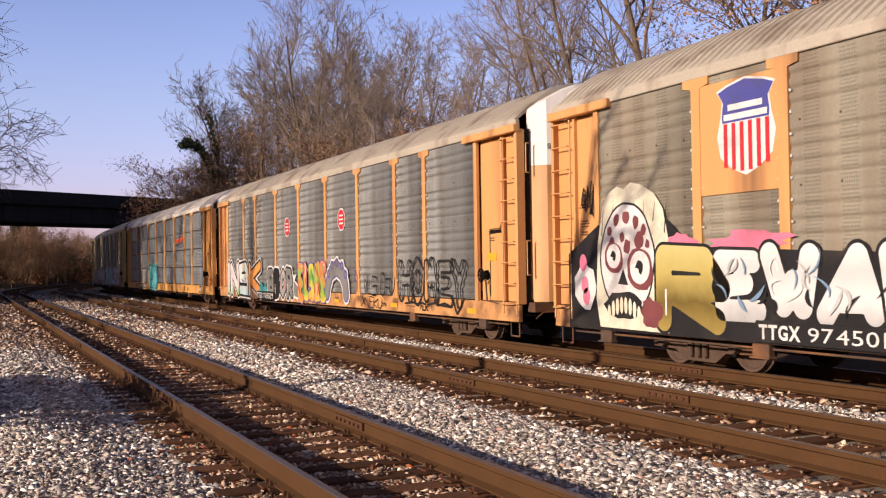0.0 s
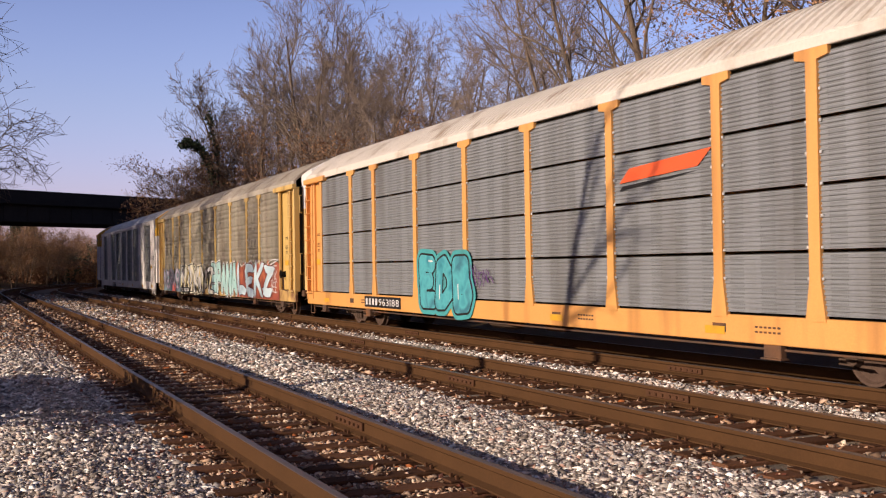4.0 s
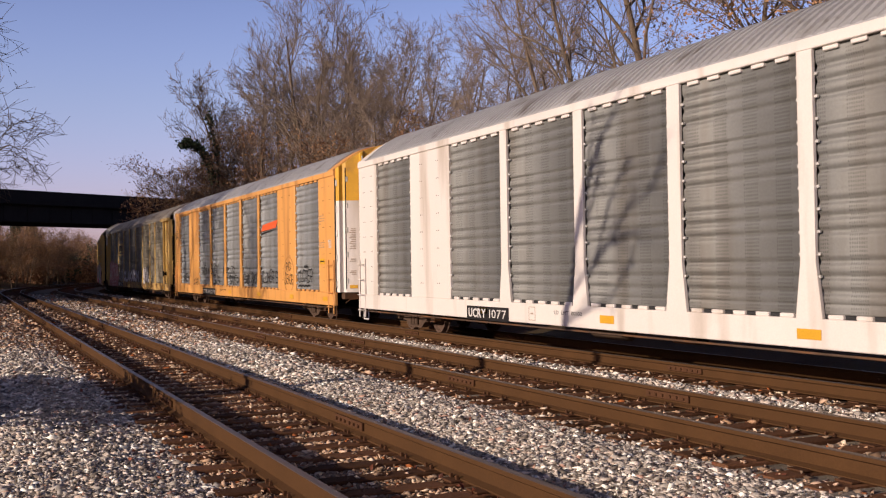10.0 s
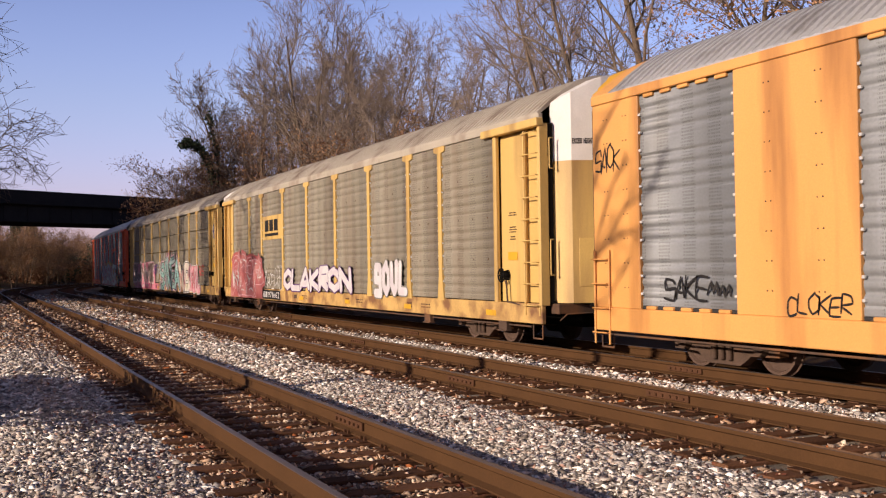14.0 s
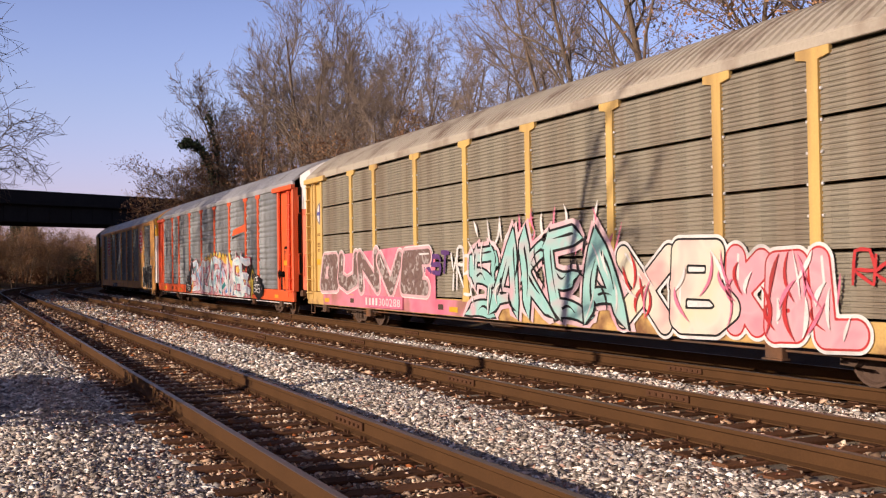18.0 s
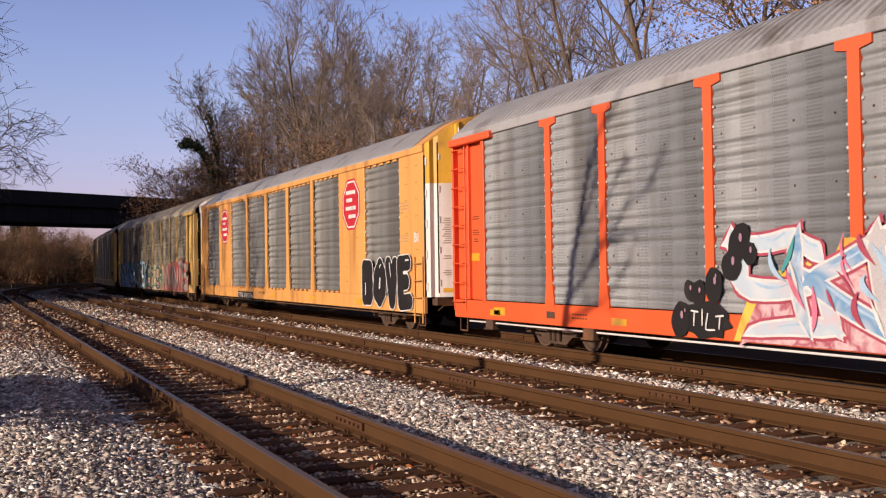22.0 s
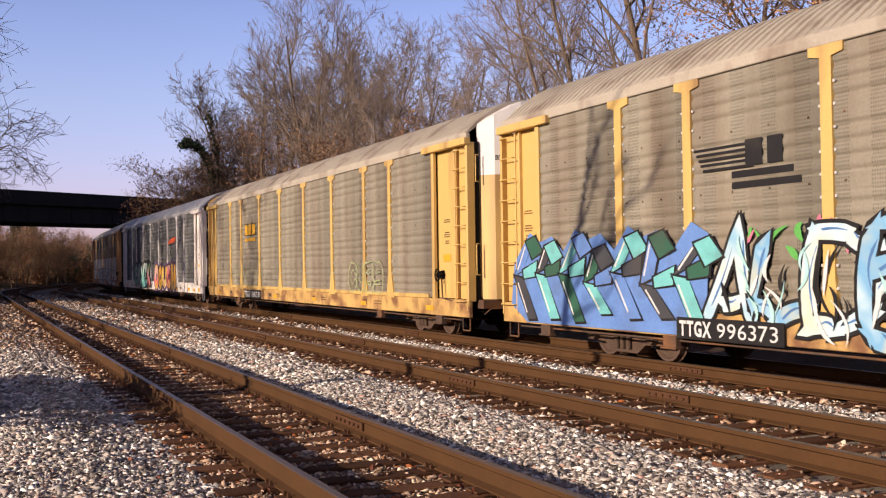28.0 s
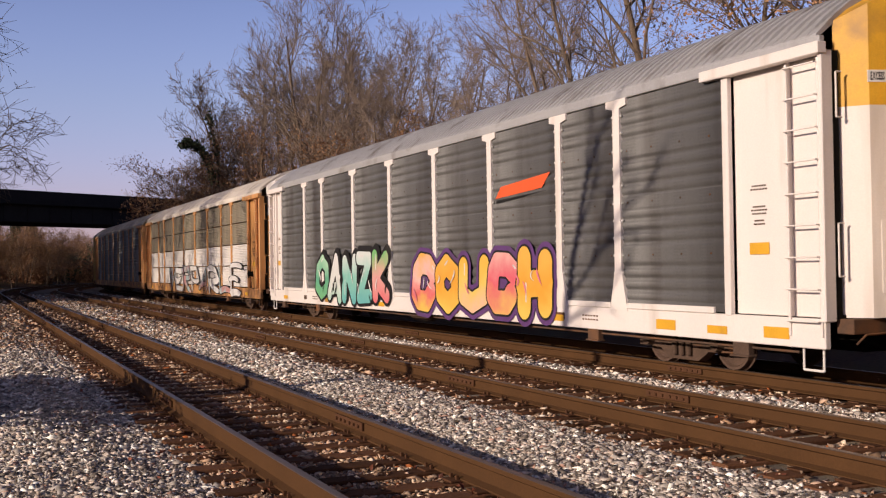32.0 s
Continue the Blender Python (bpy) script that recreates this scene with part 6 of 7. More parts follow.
part("splash", flat("splash", blob(-24.05 + LEN_R, 0.9, 0.28, 0.25, 18, 0.22, 6), G_Y - 0.0085, maroon), skull)
for cx, cz, r in ((-25.12, 1.84, 0.25), (-24.36, 1.64, 0.33)):
    part("eye_shade", flat("eye_shade", blob(cx + LEN_R, cz - 0.03, r * 1.12, r * 1.12, 18, 0.08, 4), G_Y - 0.009, maroon), skull)
    part("eye_white", flat("eye_white", blob(cx + LEN_R, cz, r * 0.85, r * 0.85, 16), G_Y - 0.012, W), skull)
    part("eye_star", flat("eye_star", blob(cx + LEN_R, cz, r * 0.26, r * 0.26, 10, 0.6, 5), G_Y - 0.015, K), skull)
part("nose", flat("nose", [(-25.0 + LEN_R, 1.36), (-24.7 + LEN_R, 1.34), (-24.84 + LEN_R, 1.62)], G_Y - 0.010, K), skull)
for k, (dx, dz, r) in enumerate(((-0.5, 0.5, 0.09), (-0.28, 0.68, 0.11), (0.0, 0.72, 0.12), (0.28, 0.62, 0.12), (0.5, 0.5, 0.1), (-0.42, 0.3, 0.09), (0.36, 0.32, 0.16), (-0.12, 0.38, 0.1), (0.02, 0.22, 0.13), (0.6, 0.25, 0.08))):
    part("patch", flat("patch", blob(-24.74 + LEN_R + dx, 1.78 + dz, r * 0.8, r, 10, 0.2, k), G_Y - 0.0095, maroon), skull)
for k in range(8):
    part("tooth", flat("tooth", blob(-25.28 + 0.125 * k + LEN_R, 1.0 - 0.012 * (k - 3.5) ** 2, 0.052, 0.15, 8), G_Y - 0.010, cream), skull)
fing = part("graffiti", flat("graffiti", blob(-26.05 + LEN_R, 1.3, 0.38, 0.42, 16, 0.12, 7), G_Y - 0.004, W), WAGONS[0], "sprayed white fist with pink nails")
for dx, dz in ((-0.05, 0.62), (0.0, 0.05), (0.05, -0.25)):
    part("nail", flat("nail", blob(-26.05 + LEN_R + dx, 1.3 + dz * 0.7, 0.12, 0.16, 12), G_Y - 0.008, pink), fing)
bubbles(0, "R", -23.85, -22.25, 0.6, 2.05, grade("old_gold", [(0.30, 0.21, 0.05), (0.13, 0.085, 0.012), (0.42, 0.32, 0.09), (0.5, 0.42, 0.16)], 0.6, 2.0, 0.15), K, None, 3, 0.21, 0.05)
bubbles(0, "EWALLEN", -22.5, -15.0, 0.84, 1.98, grade("chrome", [(0.34, 0.33, 0.32), (0.62, 0.59, 0.56), (0.5, 0.48, 0.46), (0.66, 0.63, 0.6)], 0.85, 1.95, 0.2), K, None, 4, 0.17, 0.05)
licks(0, -22.3, -15.2, 0.9, 1.8, (K, paint("steel_blue", (0.16, 0.24, 0.34)), W, silver), 14, 205, 0.4, 0.055)
for k, (x, w) in enumerate(((-23.3, 0.4), (-21.7, 0.8))):
    part("graffiti", flat("graffiti", blob(x + LEN_R, 2.0, w, 0.17, 22, 0.3, k), G_Y - 0.001, pink), WAGONS[0], "pink sprayed glow")
number(0, "974501", -21.5, -19.2, 0.63, 0.82)
tag(0, -26.3, -25.5, 2.5, 3.3, 8, K, 0.03, -SIDE + 0.07, 9)

# wagon 1
bubbles(1, "INSK", -25.75, -20.1, 0.57, 2.02, (grade("pale_lime", [(0.32, 0.5, 0.16), (0.6, 0.56, 0.52), (0.6, 0.5, 0.49), (0.6, 0.53, 0.52)], 0.56, 1.9), grade("pale_lime"), grade("ice_white", [(0.4, 0.56, 0.54), (0.62, 0.62, 0.6), (0.6, 0.6, 0.52)], 0.56, 1.9), grade("orange_teal", [(0.3, 0.5, 0.48), (0.6, 0.22, 0.05), (0.62, 0.24, 0.05), (0.62, 0.25, 0.06)], 0.56, 1.9)), K, W, 5, 0.165, 0.085, widths=[0.62, 1.5, 1.5, 1.75], rim=0.06, loose=0.6)
part("graffiti", flat("graffiti", [(x + LEN_R, z) for x, z in ((-20.5, 0.75), (-20.1, 1.25), (-19.72, 1.0), (-19.55, 1.2), (-18.95, 0.62), (-20.3, 0.6))], G_Y - 0.018, teal), WAGONS[1], "teal sprayed arrow beside the letters")
scrawl(1, "OBES", -23.2, -22.4, 1.1, 1.3, 305, K, 0.02, G_Y - 0.03)
bubbles(1, "GBOR", -19.15, -15.9, 0.6, 1.72, (paint("panel_grey", (0.18, 0.17, 0.155)), K, fades("gtor", [(0.12, 0.11, 0.11), (0.3, 0.28, 0.27), (0.45, 0.08, 0.05)], 2.5), paint("panel_grey", (0.18, 0.17, 0.155))), K, W, 6, 0.12, 0.07, rim=0.06)
part("graffiti", flat("graffiti", [(x + LEN_R, z) for x, z in ((-16.1, 0.75), (-15.35, 0.62), (-15.0, 1.02), (-15.7, 1.3), (-15.5, 1.5), (-16.2, 1.45))], G_Y - 0.002, W), WAGONS[1], "white sprayed arrow edge")
part("graffiti", flat("graffiti", [(x + LEN_R, z) for x, z in ((-16.1, 0.82), (-15.4, 0.7), (-15.12, 1.0), (-15.85, 1.28), (-16.2, 1.3))], G_Y - 0.0026, paint("panel_grey", (0.18, 0.17, 0.155))), WAGONS[1], "grey sprayed arrow")
indigo = paint("indigo", (0.09, 0.07, 0.22))
bubbles(1, "ELSHE", -15.3, -12.3, 0.57, 1.95, (grade("hot", [(0.6, 0.36, 0.06), (0.62, 0.14, 0.04), (0.2, 0.36, 0.06), (0.6, 0.17, 0.06)], 0.56, 1.9, 0.5), grade("hot2", [(0.62, 0.4, 0.05), (0.16, 0.34, 0.05), (0.62, 0.16, 0.05), (0.5, 0.2, 0.14)], 0.56, 1.9, 0.5), grade("hot3", [(0.6, 0.2, 0.04), (0.6, 0.44, 0.06), (0.12, 0.32, 0.05), (0.64, 0.48, 0.07)], 0.56, 1.9, 0.5)), indigo, None, 7, 0.17, 0.04)
licks(1, -15.2, -12.4, 0.65, 1.8, (yellow_p, green_p, red_p), 7, 31)
arch = [[(x + LEN_R, z) for x, z in ((-12.2, 0.92), (-12.1, 1.2), (-11.8, 1.55), (-11.3, 1.7), (-10.8, 1.55), (-10.5, 1.2), (-10.45, 0.92))]]
arch_fill = part("graffiti", swell("graffiti", arch, 0.2, G_Y - 0.016, paint("panel_grey", (0.18, 0.17, 0.155))), WAGONS[1], "sprayed arch edged in indigo and white")
part("outline", swell("outline", arch, 0.25, G_Y - 0.015, indigo), arch_fill)
part("halo", swell("halo", arch, 0.32, G_Y - 0.0045, W), arch_fill)
for x, z in ((-12.05, 1.52), (-11.7, 1.78), (-11.25, 1.86), (-10.8, 1.76), (-10.48, 1.5)):
    part("knob_edge", swell("knob_edge", [[(x + LEN_R, z), (x + LEN_R + 0.02, z)]], 0.2, G_Y - 0.0042, W), arch_fill)
    part("knob", swell("knob", [[(x + LEN_R, z), (x + LEN_R + 0.02, z)]], 0.14, G_Y - 0.0165, indigo), arch_fill)
    part("knob_eye", swell("knob_eye", [[(x + LEN_R, z), (x + LEN_R + 0.02, z)]], 0.07, G_Y - 0.0172, paint("panel_grey", (0.18, 0.17, 0.155))), arch_fill)
scrawl(1, "VLS DFU", -9.0, -6.7, 0.98, 1.5, 9, K, 0.045)
scrawl(1, "XNEKU~", -9.2, -7.3, 0.6, 0.85, 19, K, 0.03)
scrawl(1, "SI", -9.75, -9.4, 1.0, 1.5, 23, purple, 0.03)
bubbles(1, "HOMEY", -6.35, -2.35, 0.78, 1.95, K, K, None, 10, 0.1, 0.055, "black outlined graffiti letters on the grey panels", ring=True, loose=1.6)
scrawl(1, "V", -3.2, -2.6, 0.57, 1.0, 310, K, 0.05)
scrawl(1, "~~", -6.0, -3.4, 0.74, 0.84, 311, K, 0.05)
scrawl(1, "NUR", -5.0, -4.5, 0.62, 0.85, 11, K, 0.03)
number(1, "705029", -20.6, -18.3, 0.6, 0.8)
for x, z in ((-10.9, 3.15), (-16.65, 3.15)):
    b = part("badge", flat("badge", blob(x + LEN_R, z, 0.36, 0.36, 8, turn=math.pi / 8), -SIDE - 0.012, W), WAGONS[1], "small red octagon badge with white bars")
    part("badge_face", flat("badge_face", blob(x + LEN_R, z, 0.32, 0.32, 8, turn=math.pi / 8), -SIDE - 0.016, badge_red), b)
    for dz in (0.12, 0.0, -0.12):
        part("badge_bar", boxes("badge_bar", [(x + LEN_R, -SIDE - 0.020, z + dz, 0.36, 0.004, 0.05)], W), b)

# wagon 2
bubbles(2, "EDB", -17.8, -14.9, 0.62, 2.0, fades("tealp", [(0.03, 0.2, 0.24), (0.08, 0.36, 0.38), (0.04, 0.16, 0.2)], 2), K, teal, 12, 0.2, 0.05, rim=0.1)
tag(2, -15.4, -14.0, 1.1, 1.8, 13, purple, 0.03)
slash = part("badge", flat("badge", [(-9.2 + LEN_R, 3.08), (-7.1 + LEN_R, 3.2), (-6.76 + LEN_R, 3.46), (-8.9 + LEN_R, 3.32)], -SIDE - 0.012, m_red), WAGONS[2], "orange-red slanted emblem with a dark swoosh")
part("swoosh", flat("swoosh", [(-9.2 + LEN_R, 2.95), (-6.9 + LEN_R, 3.15), (-9.1 + LEN_R, 3.03)], -SIDE - 0.012, K), slash)
number(2, "963188", -21.7, -19.2, 0.66, 0.84)
ns = sign(2, "hazard_panel", -3.0, -2.5, 0.6, 0.9, K, "black panel with white squares", -SIDE - 0.026)
part("square", boxes("square", [(-2.87 + LEN_R, -SIDE - 0.032, 0.75, 0.14, 0.006, 0.2)], W), ns)
part("square", boxes("square", [(-2.63 + LEN_R, -SIDE - 0.032, 0.75, 0.14, 0.006, 0.2)], W), ns)

# wagon 3
part("graffiti_backing", flat("graffiti_backing", [(-25.7 + LEN_R, 0.56), (-20.7 + LEN_R, 0.56)] + [(-20.7 - 0.2 * k + LEN_R, 1.62 + 0.16 * math.sin(k * 1.3)) for k in range(26)], G_Y, fades("slate_teal", [(0.15, 0.15, 0.18), (0.16, 0.2, 0.22), (0.2, 0.3, 0.32)], 0.9)), WAGONS[3], "slate and teal sprayed cloud")
spiky(3, "NERVS", -25.6, -21.0, 0.75, 1.65, fades("lilac", [(0.36, 0.28, 0.38), (0.42, 0.35, 0.42), (0.34, 0.30, 0.36)], 1.8), paint("slate", (0.17, 0.15, 0.2)), None, 14, 0.2, 0.03, inner=W)
part("graffiti", flat("graffiti", [(x + LEN_R, z) for x, z in ((-22.9, 0.57), (-22.75, 1.0), (-22.3, 0.78), (-21.9, 1.05), (-21.9, 0.57))], G_Y - 0.03, fades("star_red", [(0.6, 0.08, 0.06), (0.6, 0.2, 0.18)], 2)), WAGONS[3], "red sprayed star points")
bubbles(3, "MUSKR", -20.6, -14.9, 0.57, 1.95, fades("creams", [(0.62, 0.58, 0.52), (0.64, 0.6, 0.54), (0.56, 0.46, 0.2)], 1.2), K, cream, 15, 0.23, 0.06)
licks(3, -20.5, -14.9, 0.58, 1.0, (K, K), 12, 330, 0.5, 0.16)
spiky(3, "AZ", -14.9, -12.8, 0.58, 1.8, (fades("ylw", [(0.4, 0.34, 0.05), (0.3, 0.24, 0.2), (0.55, 0.5, 0.42)], 2), fades("creams")), K, None, 16, 0.24, 0.05)
bubbles(3, "SPANA", -13.1, -8.2, 0.57, 1.98, fades("mint", [(0.30, 0.50, 0.47), (0.34, 0.52, 0.48), (0.42, 0.56, 0.52)], 1.2), K, W, 17, 0.165, 0.035)
spiky(3, "LEKZ", -8.1, -2.7, 0.6, 1.85, fades("pale", [(0.40, 0.55, 0.6), (0.5, 0.6, 0.62), (0.46, 0.56, 0.6)], 1.2), mat("spray_maroon", (0.16, 0.04, 0.04), 0.6), None, 18, 0.37, 0.04, lap=0.04)
part("graffiti_backing", flat("graffiti_backing", [(-8.4 + LEN_R, 0.56), (-1.9 + LEN_R, 0.56)] + [(-1.9 - 0.25 * k + LEN_R, 1.85 + 0.22 * math.sin(k * 2.3) * math.cos(k)) for k in range(27)], G_Y, fades("rust", [(0.20, 0.05, 0.035), (0.34, 0.08, 0.04), (0.46, 0.15, 0.05)], 1.5)), WAGONS[3], "red-brown sprayed ground behind the letters")
scrawl(3, "SNK", -2.95, -2.1, 1.25, 1.65, 24, W, 0.03, G_Y - 0.03)
scrawl(3, "ARSE", -2.95, -2.1, 0.85, 1.2, 25, W, 0.03, G_Y - 0.03)
scrawl(3, "VAMVZ", -8.0, -2.2, 1.78, 2.02, 26, W, 0.04, G_Y - 0.002)
scrawl(3, "YX", -26.45, -25.85, 2.3, 2.9, 27, K, 0.05, -SIDE + 0.084)
scrawl(3, "OJ", -26.4, -25.9, 1.75, 2.2, 28, K, 0.04, -SIDE + 0.084)
licks(3, -25.5, -21.0, 0.6, 1.8, (paint("slate", (0.17, 0.15, 0.2)), silver), 12, 29)
licks(3, -20.5, -14.7, 0.6, 1.9, (K, W, yellow_p), 14, 30)
number(3, "988784", -20.4, -18.2, 0.6, 0.76)

m_print = mat("faded_stencil_print", (0.33, 0.24, 0.17), 0.7)
# wagon 4 and the other smooth-sided ones: clearance letters, small print, plates
for n, col in ((4, K), (5, W), (9, W)):
    for z, w in ((3.35, 0.5), (3.27, 0.55), (3.19, 0.5), (3.1, 0.2), (2.5, 0.6), (2.43, 0.5), (2.36, 0.5)):
        part("small_print", boxes("small_print", [(-1.5 + w * (q + 0.5) / 8 + LEN_R, -SIDE - 0.002, z, w / 8 * (0.45 + 0.4 * ((q * 7 + int(z * 50)) % 3) / 2), 0.004, 0.026) for q in range(8)], m_print), WAGONS[n])["kind"] = "stuff"
    part("mark", letters("mark", "BI" if n != 5 else "TRI", -0.62 + LEN_R, -0.3 + LEN_R, 2.33, 2.56, -SIDE - 0.005, col, 0.035), WAGONS[n], "stencilled letters")
    pl = sign(n, "notice_plate", -1.45, -0.95, 1.82, 2.0, m_gold, "orange notice plate", -SIDE - 0.006)
    part("print", boxes("print", [(-1.2 + LEN_R, -SIDE - 0.011, 1.91, 0.4, 0.004, 0.04)], K), pl)
    for x in (-0.9, -4.6, -9.0, -13.8, -18.6):
        sign(n, "reflector", x - 0.22, x + 0.22, 0.66, 0.8, m_gold, "", -SIDE - 0.026)
number(4, "1077", -19.3, -17.5, 0.58, 0.76, mark=0.54)
for n, x in ((4, -15.6), (5, -15.6), (9, -15.9)):
    part("load_limit", letters("load_limit", "LD LMT 80000", x + LEN_R, x + 1.0 + LEN_R, 0.76, 0.83, -SIDE - 0.024, m_under, 0.0), WAGONS[n], "small black stencilled load limit")
    part("stencil_box", boxes("stencil_box", [(x - 0.85 + LEN_R + dx, -SIDE - 0.023, 0.74 + dz, w, 0.004, h) for dx, dz, w, h in ((-0.12, 0, 0.012, 0.26), (0.12, 0, 0.012, 0.26), (0, 0.13, 0.25, 0.012), (0, -0.13, 0.25, 0.012), (0, 0, 0.1, 0.03))], m_print), WAGONS[n])
# wagon 5
yp = -SIDE + 0.028
for k, (w, a, b, lo, hi, wd, y) in enumerate((("SAKE~~", -24.4, -22.8, 1.12, 1.45, 0.045, yp), ("CLOKER", -21.6, -20.45, 0.98, 1.26, 0.035, -SIDE - 0.003), ("SAZER * ", -19.9, -17.9, 1.5, 1.85, 0.045, yp), ("SAZER?", -17.55, -15.9, 1.5, 1.9, 0.045, -SIDE - 0.022), ("SAZER", -17.1, -15.9, 1.05, 1.4, 0.045, yp), (" * SAZE", -15.6, -12.9, 1.35, 1.75, 0.045, -SIDE - 0.022), ("SAZER", -14.1, -12.5, 1.08, 1.35, 0.04, yp), ("BACK BACK", -11.5, -9.3, 1.12, 1.5, 0.045, yp), ("CLOHER S", -8.75, -6.5, 1.2, 1.6, 0.045, yp), ("RID", -5.35, -4.75, 1.62, 1.9, 0.04, -SIDE - 0.003), ("DEHOR", -5.45, -4.5, 1.15, 1.5, 0.04, -SIDE - 0.003), ("CLOTER", -4.0, -2.4, 1.25, 1.6, 0.045, yp), ("SAOK", -26.3, -25.55, 3.35, 3.75, 0.04, -SIDE - 0.003))):
    scrawl(5, w, a, b, lo, hi, 30 + k, K, wd, y)
sl5 = part("badge", flat("badge", [(-8.74 + LEN_R, 3.12), (-6.7 + LEN_R, 3.2), (-6.4 + LEN_R, 3.48), (-8.5 + LEN_R, 3.36)], -SIDE + 0.03, m_red), WAGONS[5], "orange-red slanted emblem with a dark swoosh")
part("swoosh", flat("swoosh", [(-8.8 + LEN_R, 2.98), (-6.5 + LEN_R, 3.17), (-8.7 + LEN_R, 3.07)], -SIDE + 0.03, K), sl5)
part("graffiti_ring", swell("graffiti_ring", [[(-4.97 + LEN_R + 0.62 * math.cos(q), 1.48 + 0.62 * math.sin(q)) for q in np.arange(0, 6.5, 0.3)]], 0.035, -SIDE - 0.003, mat("spray_ochre_mist", (0.45, 0.2, 0.055), 0.7)), WAGONS[5], "faint sprayed ring round a tag")
scrawl(5, "~~", -4.0, -2.7, 1.05, 1.15, 331, K, 0.05, yp)
scrawl(5, "~", -3.3, -2.9, 1.7, 1.82, 332, K, 0.07, yp)
number(5, "690278", -19.2, -16.7, 0.6, 0.78)

# wagon 6
spiky(6, "RDSP", -25.55, -20.95, 0.58, 2.1, (fades("reds", [(0.24, 0.04, 0.04), (0.36, 0.085, 0.08), (0.42, 0.16, 0.15)], 1.6), fades("reds2", [(0.5, 0.2, 0.18), (0.34, 0.07, 0.07)], 1.4)), paint("rose_line", (0.6, 0.36, 0.37)), fades("reds"), 50, 0.42, 0.035, 0.13, inner=W, lap=0.16)
part("graffiti_backing", flat("graffiti_backing", [(-25.7 + LEN_R, 0.57), (-20.8 + LEN_R, 0.57)] + [(-20.8 - 0.2 * k + LEN_R, 2.12 + 0.13 * math.sin(k * 1.9)) for k in range(25)], G_Y, K), WAGONS[6], "black sprayed edge behind the letters")
part("graffiti_backing", flat("graffiti_backing", [(-25.6 + LEN_R, 0.57), (-20.9 + LEN_R, 0.57)] + [(-20.9 - 0.2 * k + LEN_R, 2.04 + 0.13 * math.sin(k * 1.9 + 0.2)) for k in range(24)], G_Y - 0.002, fades("reds")), WAGONS[6], "red sprayed ground behind the letters")
licks(6, -25.3, -21.2, 0.65, 1.9, (W, cyan), 8, 56, 0.5, 0.05)
bubbles(6, "OLAKRON", -18.0, -10.9, 0.9, 1.75, fades("oyster", [(0.5, 0.44, 0.46), (0.6, 0.56, 0.54)], 2), purple, None, 51, 0.11, 0.035)
bubbles(6, "SOUL", -9.05, -6.7, 0.9, 1.9, fades("oyster", [(0.5, 0.44, 0.46), (0.6, 0.56, 0.54)], 2), mat("spray_grey", (0.2, 0.18, 0.15), 0.7), None, 52, 0.11, 0.035)
scrawl(6, "KAOS", -20.5, -19.3, 1.0, 1.6, 53, W, 0.03)
scrawl(6, "DRE", -19.2, -18.2, 1.0, 1.7, 54, W, 0.03)
bp = sign(6, "badge_plate", -20.85, -18.25, 2.78, 3.66, m_yel, "yellow plate with black block emblem", -SIDE - 0.010, 0.02)
for k in range(3):
    part("badge_block", boxes("badge_block", [(-20.25 + 0.62 * k + LEN_R, -SIDE - 0.023, 3.3, 0.5, 0.006, 0.42)], K), bp)
part("badge_bar", boxes("badge_bar", [(-19.6 + LEN_R, -SIDE - 0.023, 2.96, 1.8, 0.006, 0.1)], K), bp)
number(6, "971662", -21.2, -18.6, 0.63, 0.85)
# wagon 7
part("graffiti_backing", flat("graffiti_backing", [(-25.6 + LEN_R, 0.92), (-16.9 + LEN_R, 0.92), (-16.9 + LEN_R, 1.9), (-18.2 + LEN_R, 2.25), (-25.5 + LEN_R, 2.05)], G_Y, fades("pinkish", [(0.5, 0.1, 0.16), (0.6, 0.2, 0.26), (0.3, 0.14, 0.1)], 0.8)), WAGONS[7], "pink sprayed ground behind the letters")
bubbles(7, "GUNVE", -25.55, -17.3, 0.92, 2.2, fades("gunl", [(0.12, 0.07, 0.06), (0.17, 0.11, 0.09), (0.13, 0.07, 0.06), (0.38, 0.33, 0.3), (0.14, 0.07, 0.06)], 4.5), paint("rose_line", (0.6, 0.22, 0.27)), W, 60, 0.19, 0.07, rim=0.03)
scrawl(7, "RST", -17.6, -16.2, 1.5, 2.0, 68, purple, 0.12)
scrawl(7, "YRS", -16.1, -15.0, 1.1, 2.0, 61, W, 0.08)
spiky(7, "SAKEA", -15.0, -9.2, 0.58, 2.25, fades("sea", [(0.22, 0.42, 0.38), (0.28, 0.5, 0.45), (0.5, 0.34, 0.36)], 1.2), K, fades("pale_rose", [(0.62, 0.5, 0.48), (0.6, 0.3, 0.34)], 1.5), 62, 0.36, 0.05, 0.09, inner=K)
licks(7, -14.9, -9.3, 1.6, 2.75, (W, pink), 12, 162, 0.7, 0.07, G_Y - 0.002)
licks(7, -14.9, -9.3, 0.6, 2.3, (K, W), 10, 163, 0.5, 0.05)
bubbles(7, "XB", -9.2, -6.3, 0.58, 2.0, fades("buff", [(0.6, 0.52, 0.34), (0.6, 0.54, 0.44), (0.55, 0.3, 0.28)], 1.2), K, W, 63, 0.2, 0.035)
bubbles(7, "KBL", -6.45, -3.9, 0.58, 1.95, fades("rose", [(0.58, 0.2, 0.24), (0.62, 0.32, 0.34), (0.6, 0.26, 0.3)], 1.6), red_p, W, 64, 0.2, 0.03)
licks(7, -9.2, -4.1, 0.62, 1.8, (red_p, W, pink), 12, 67)
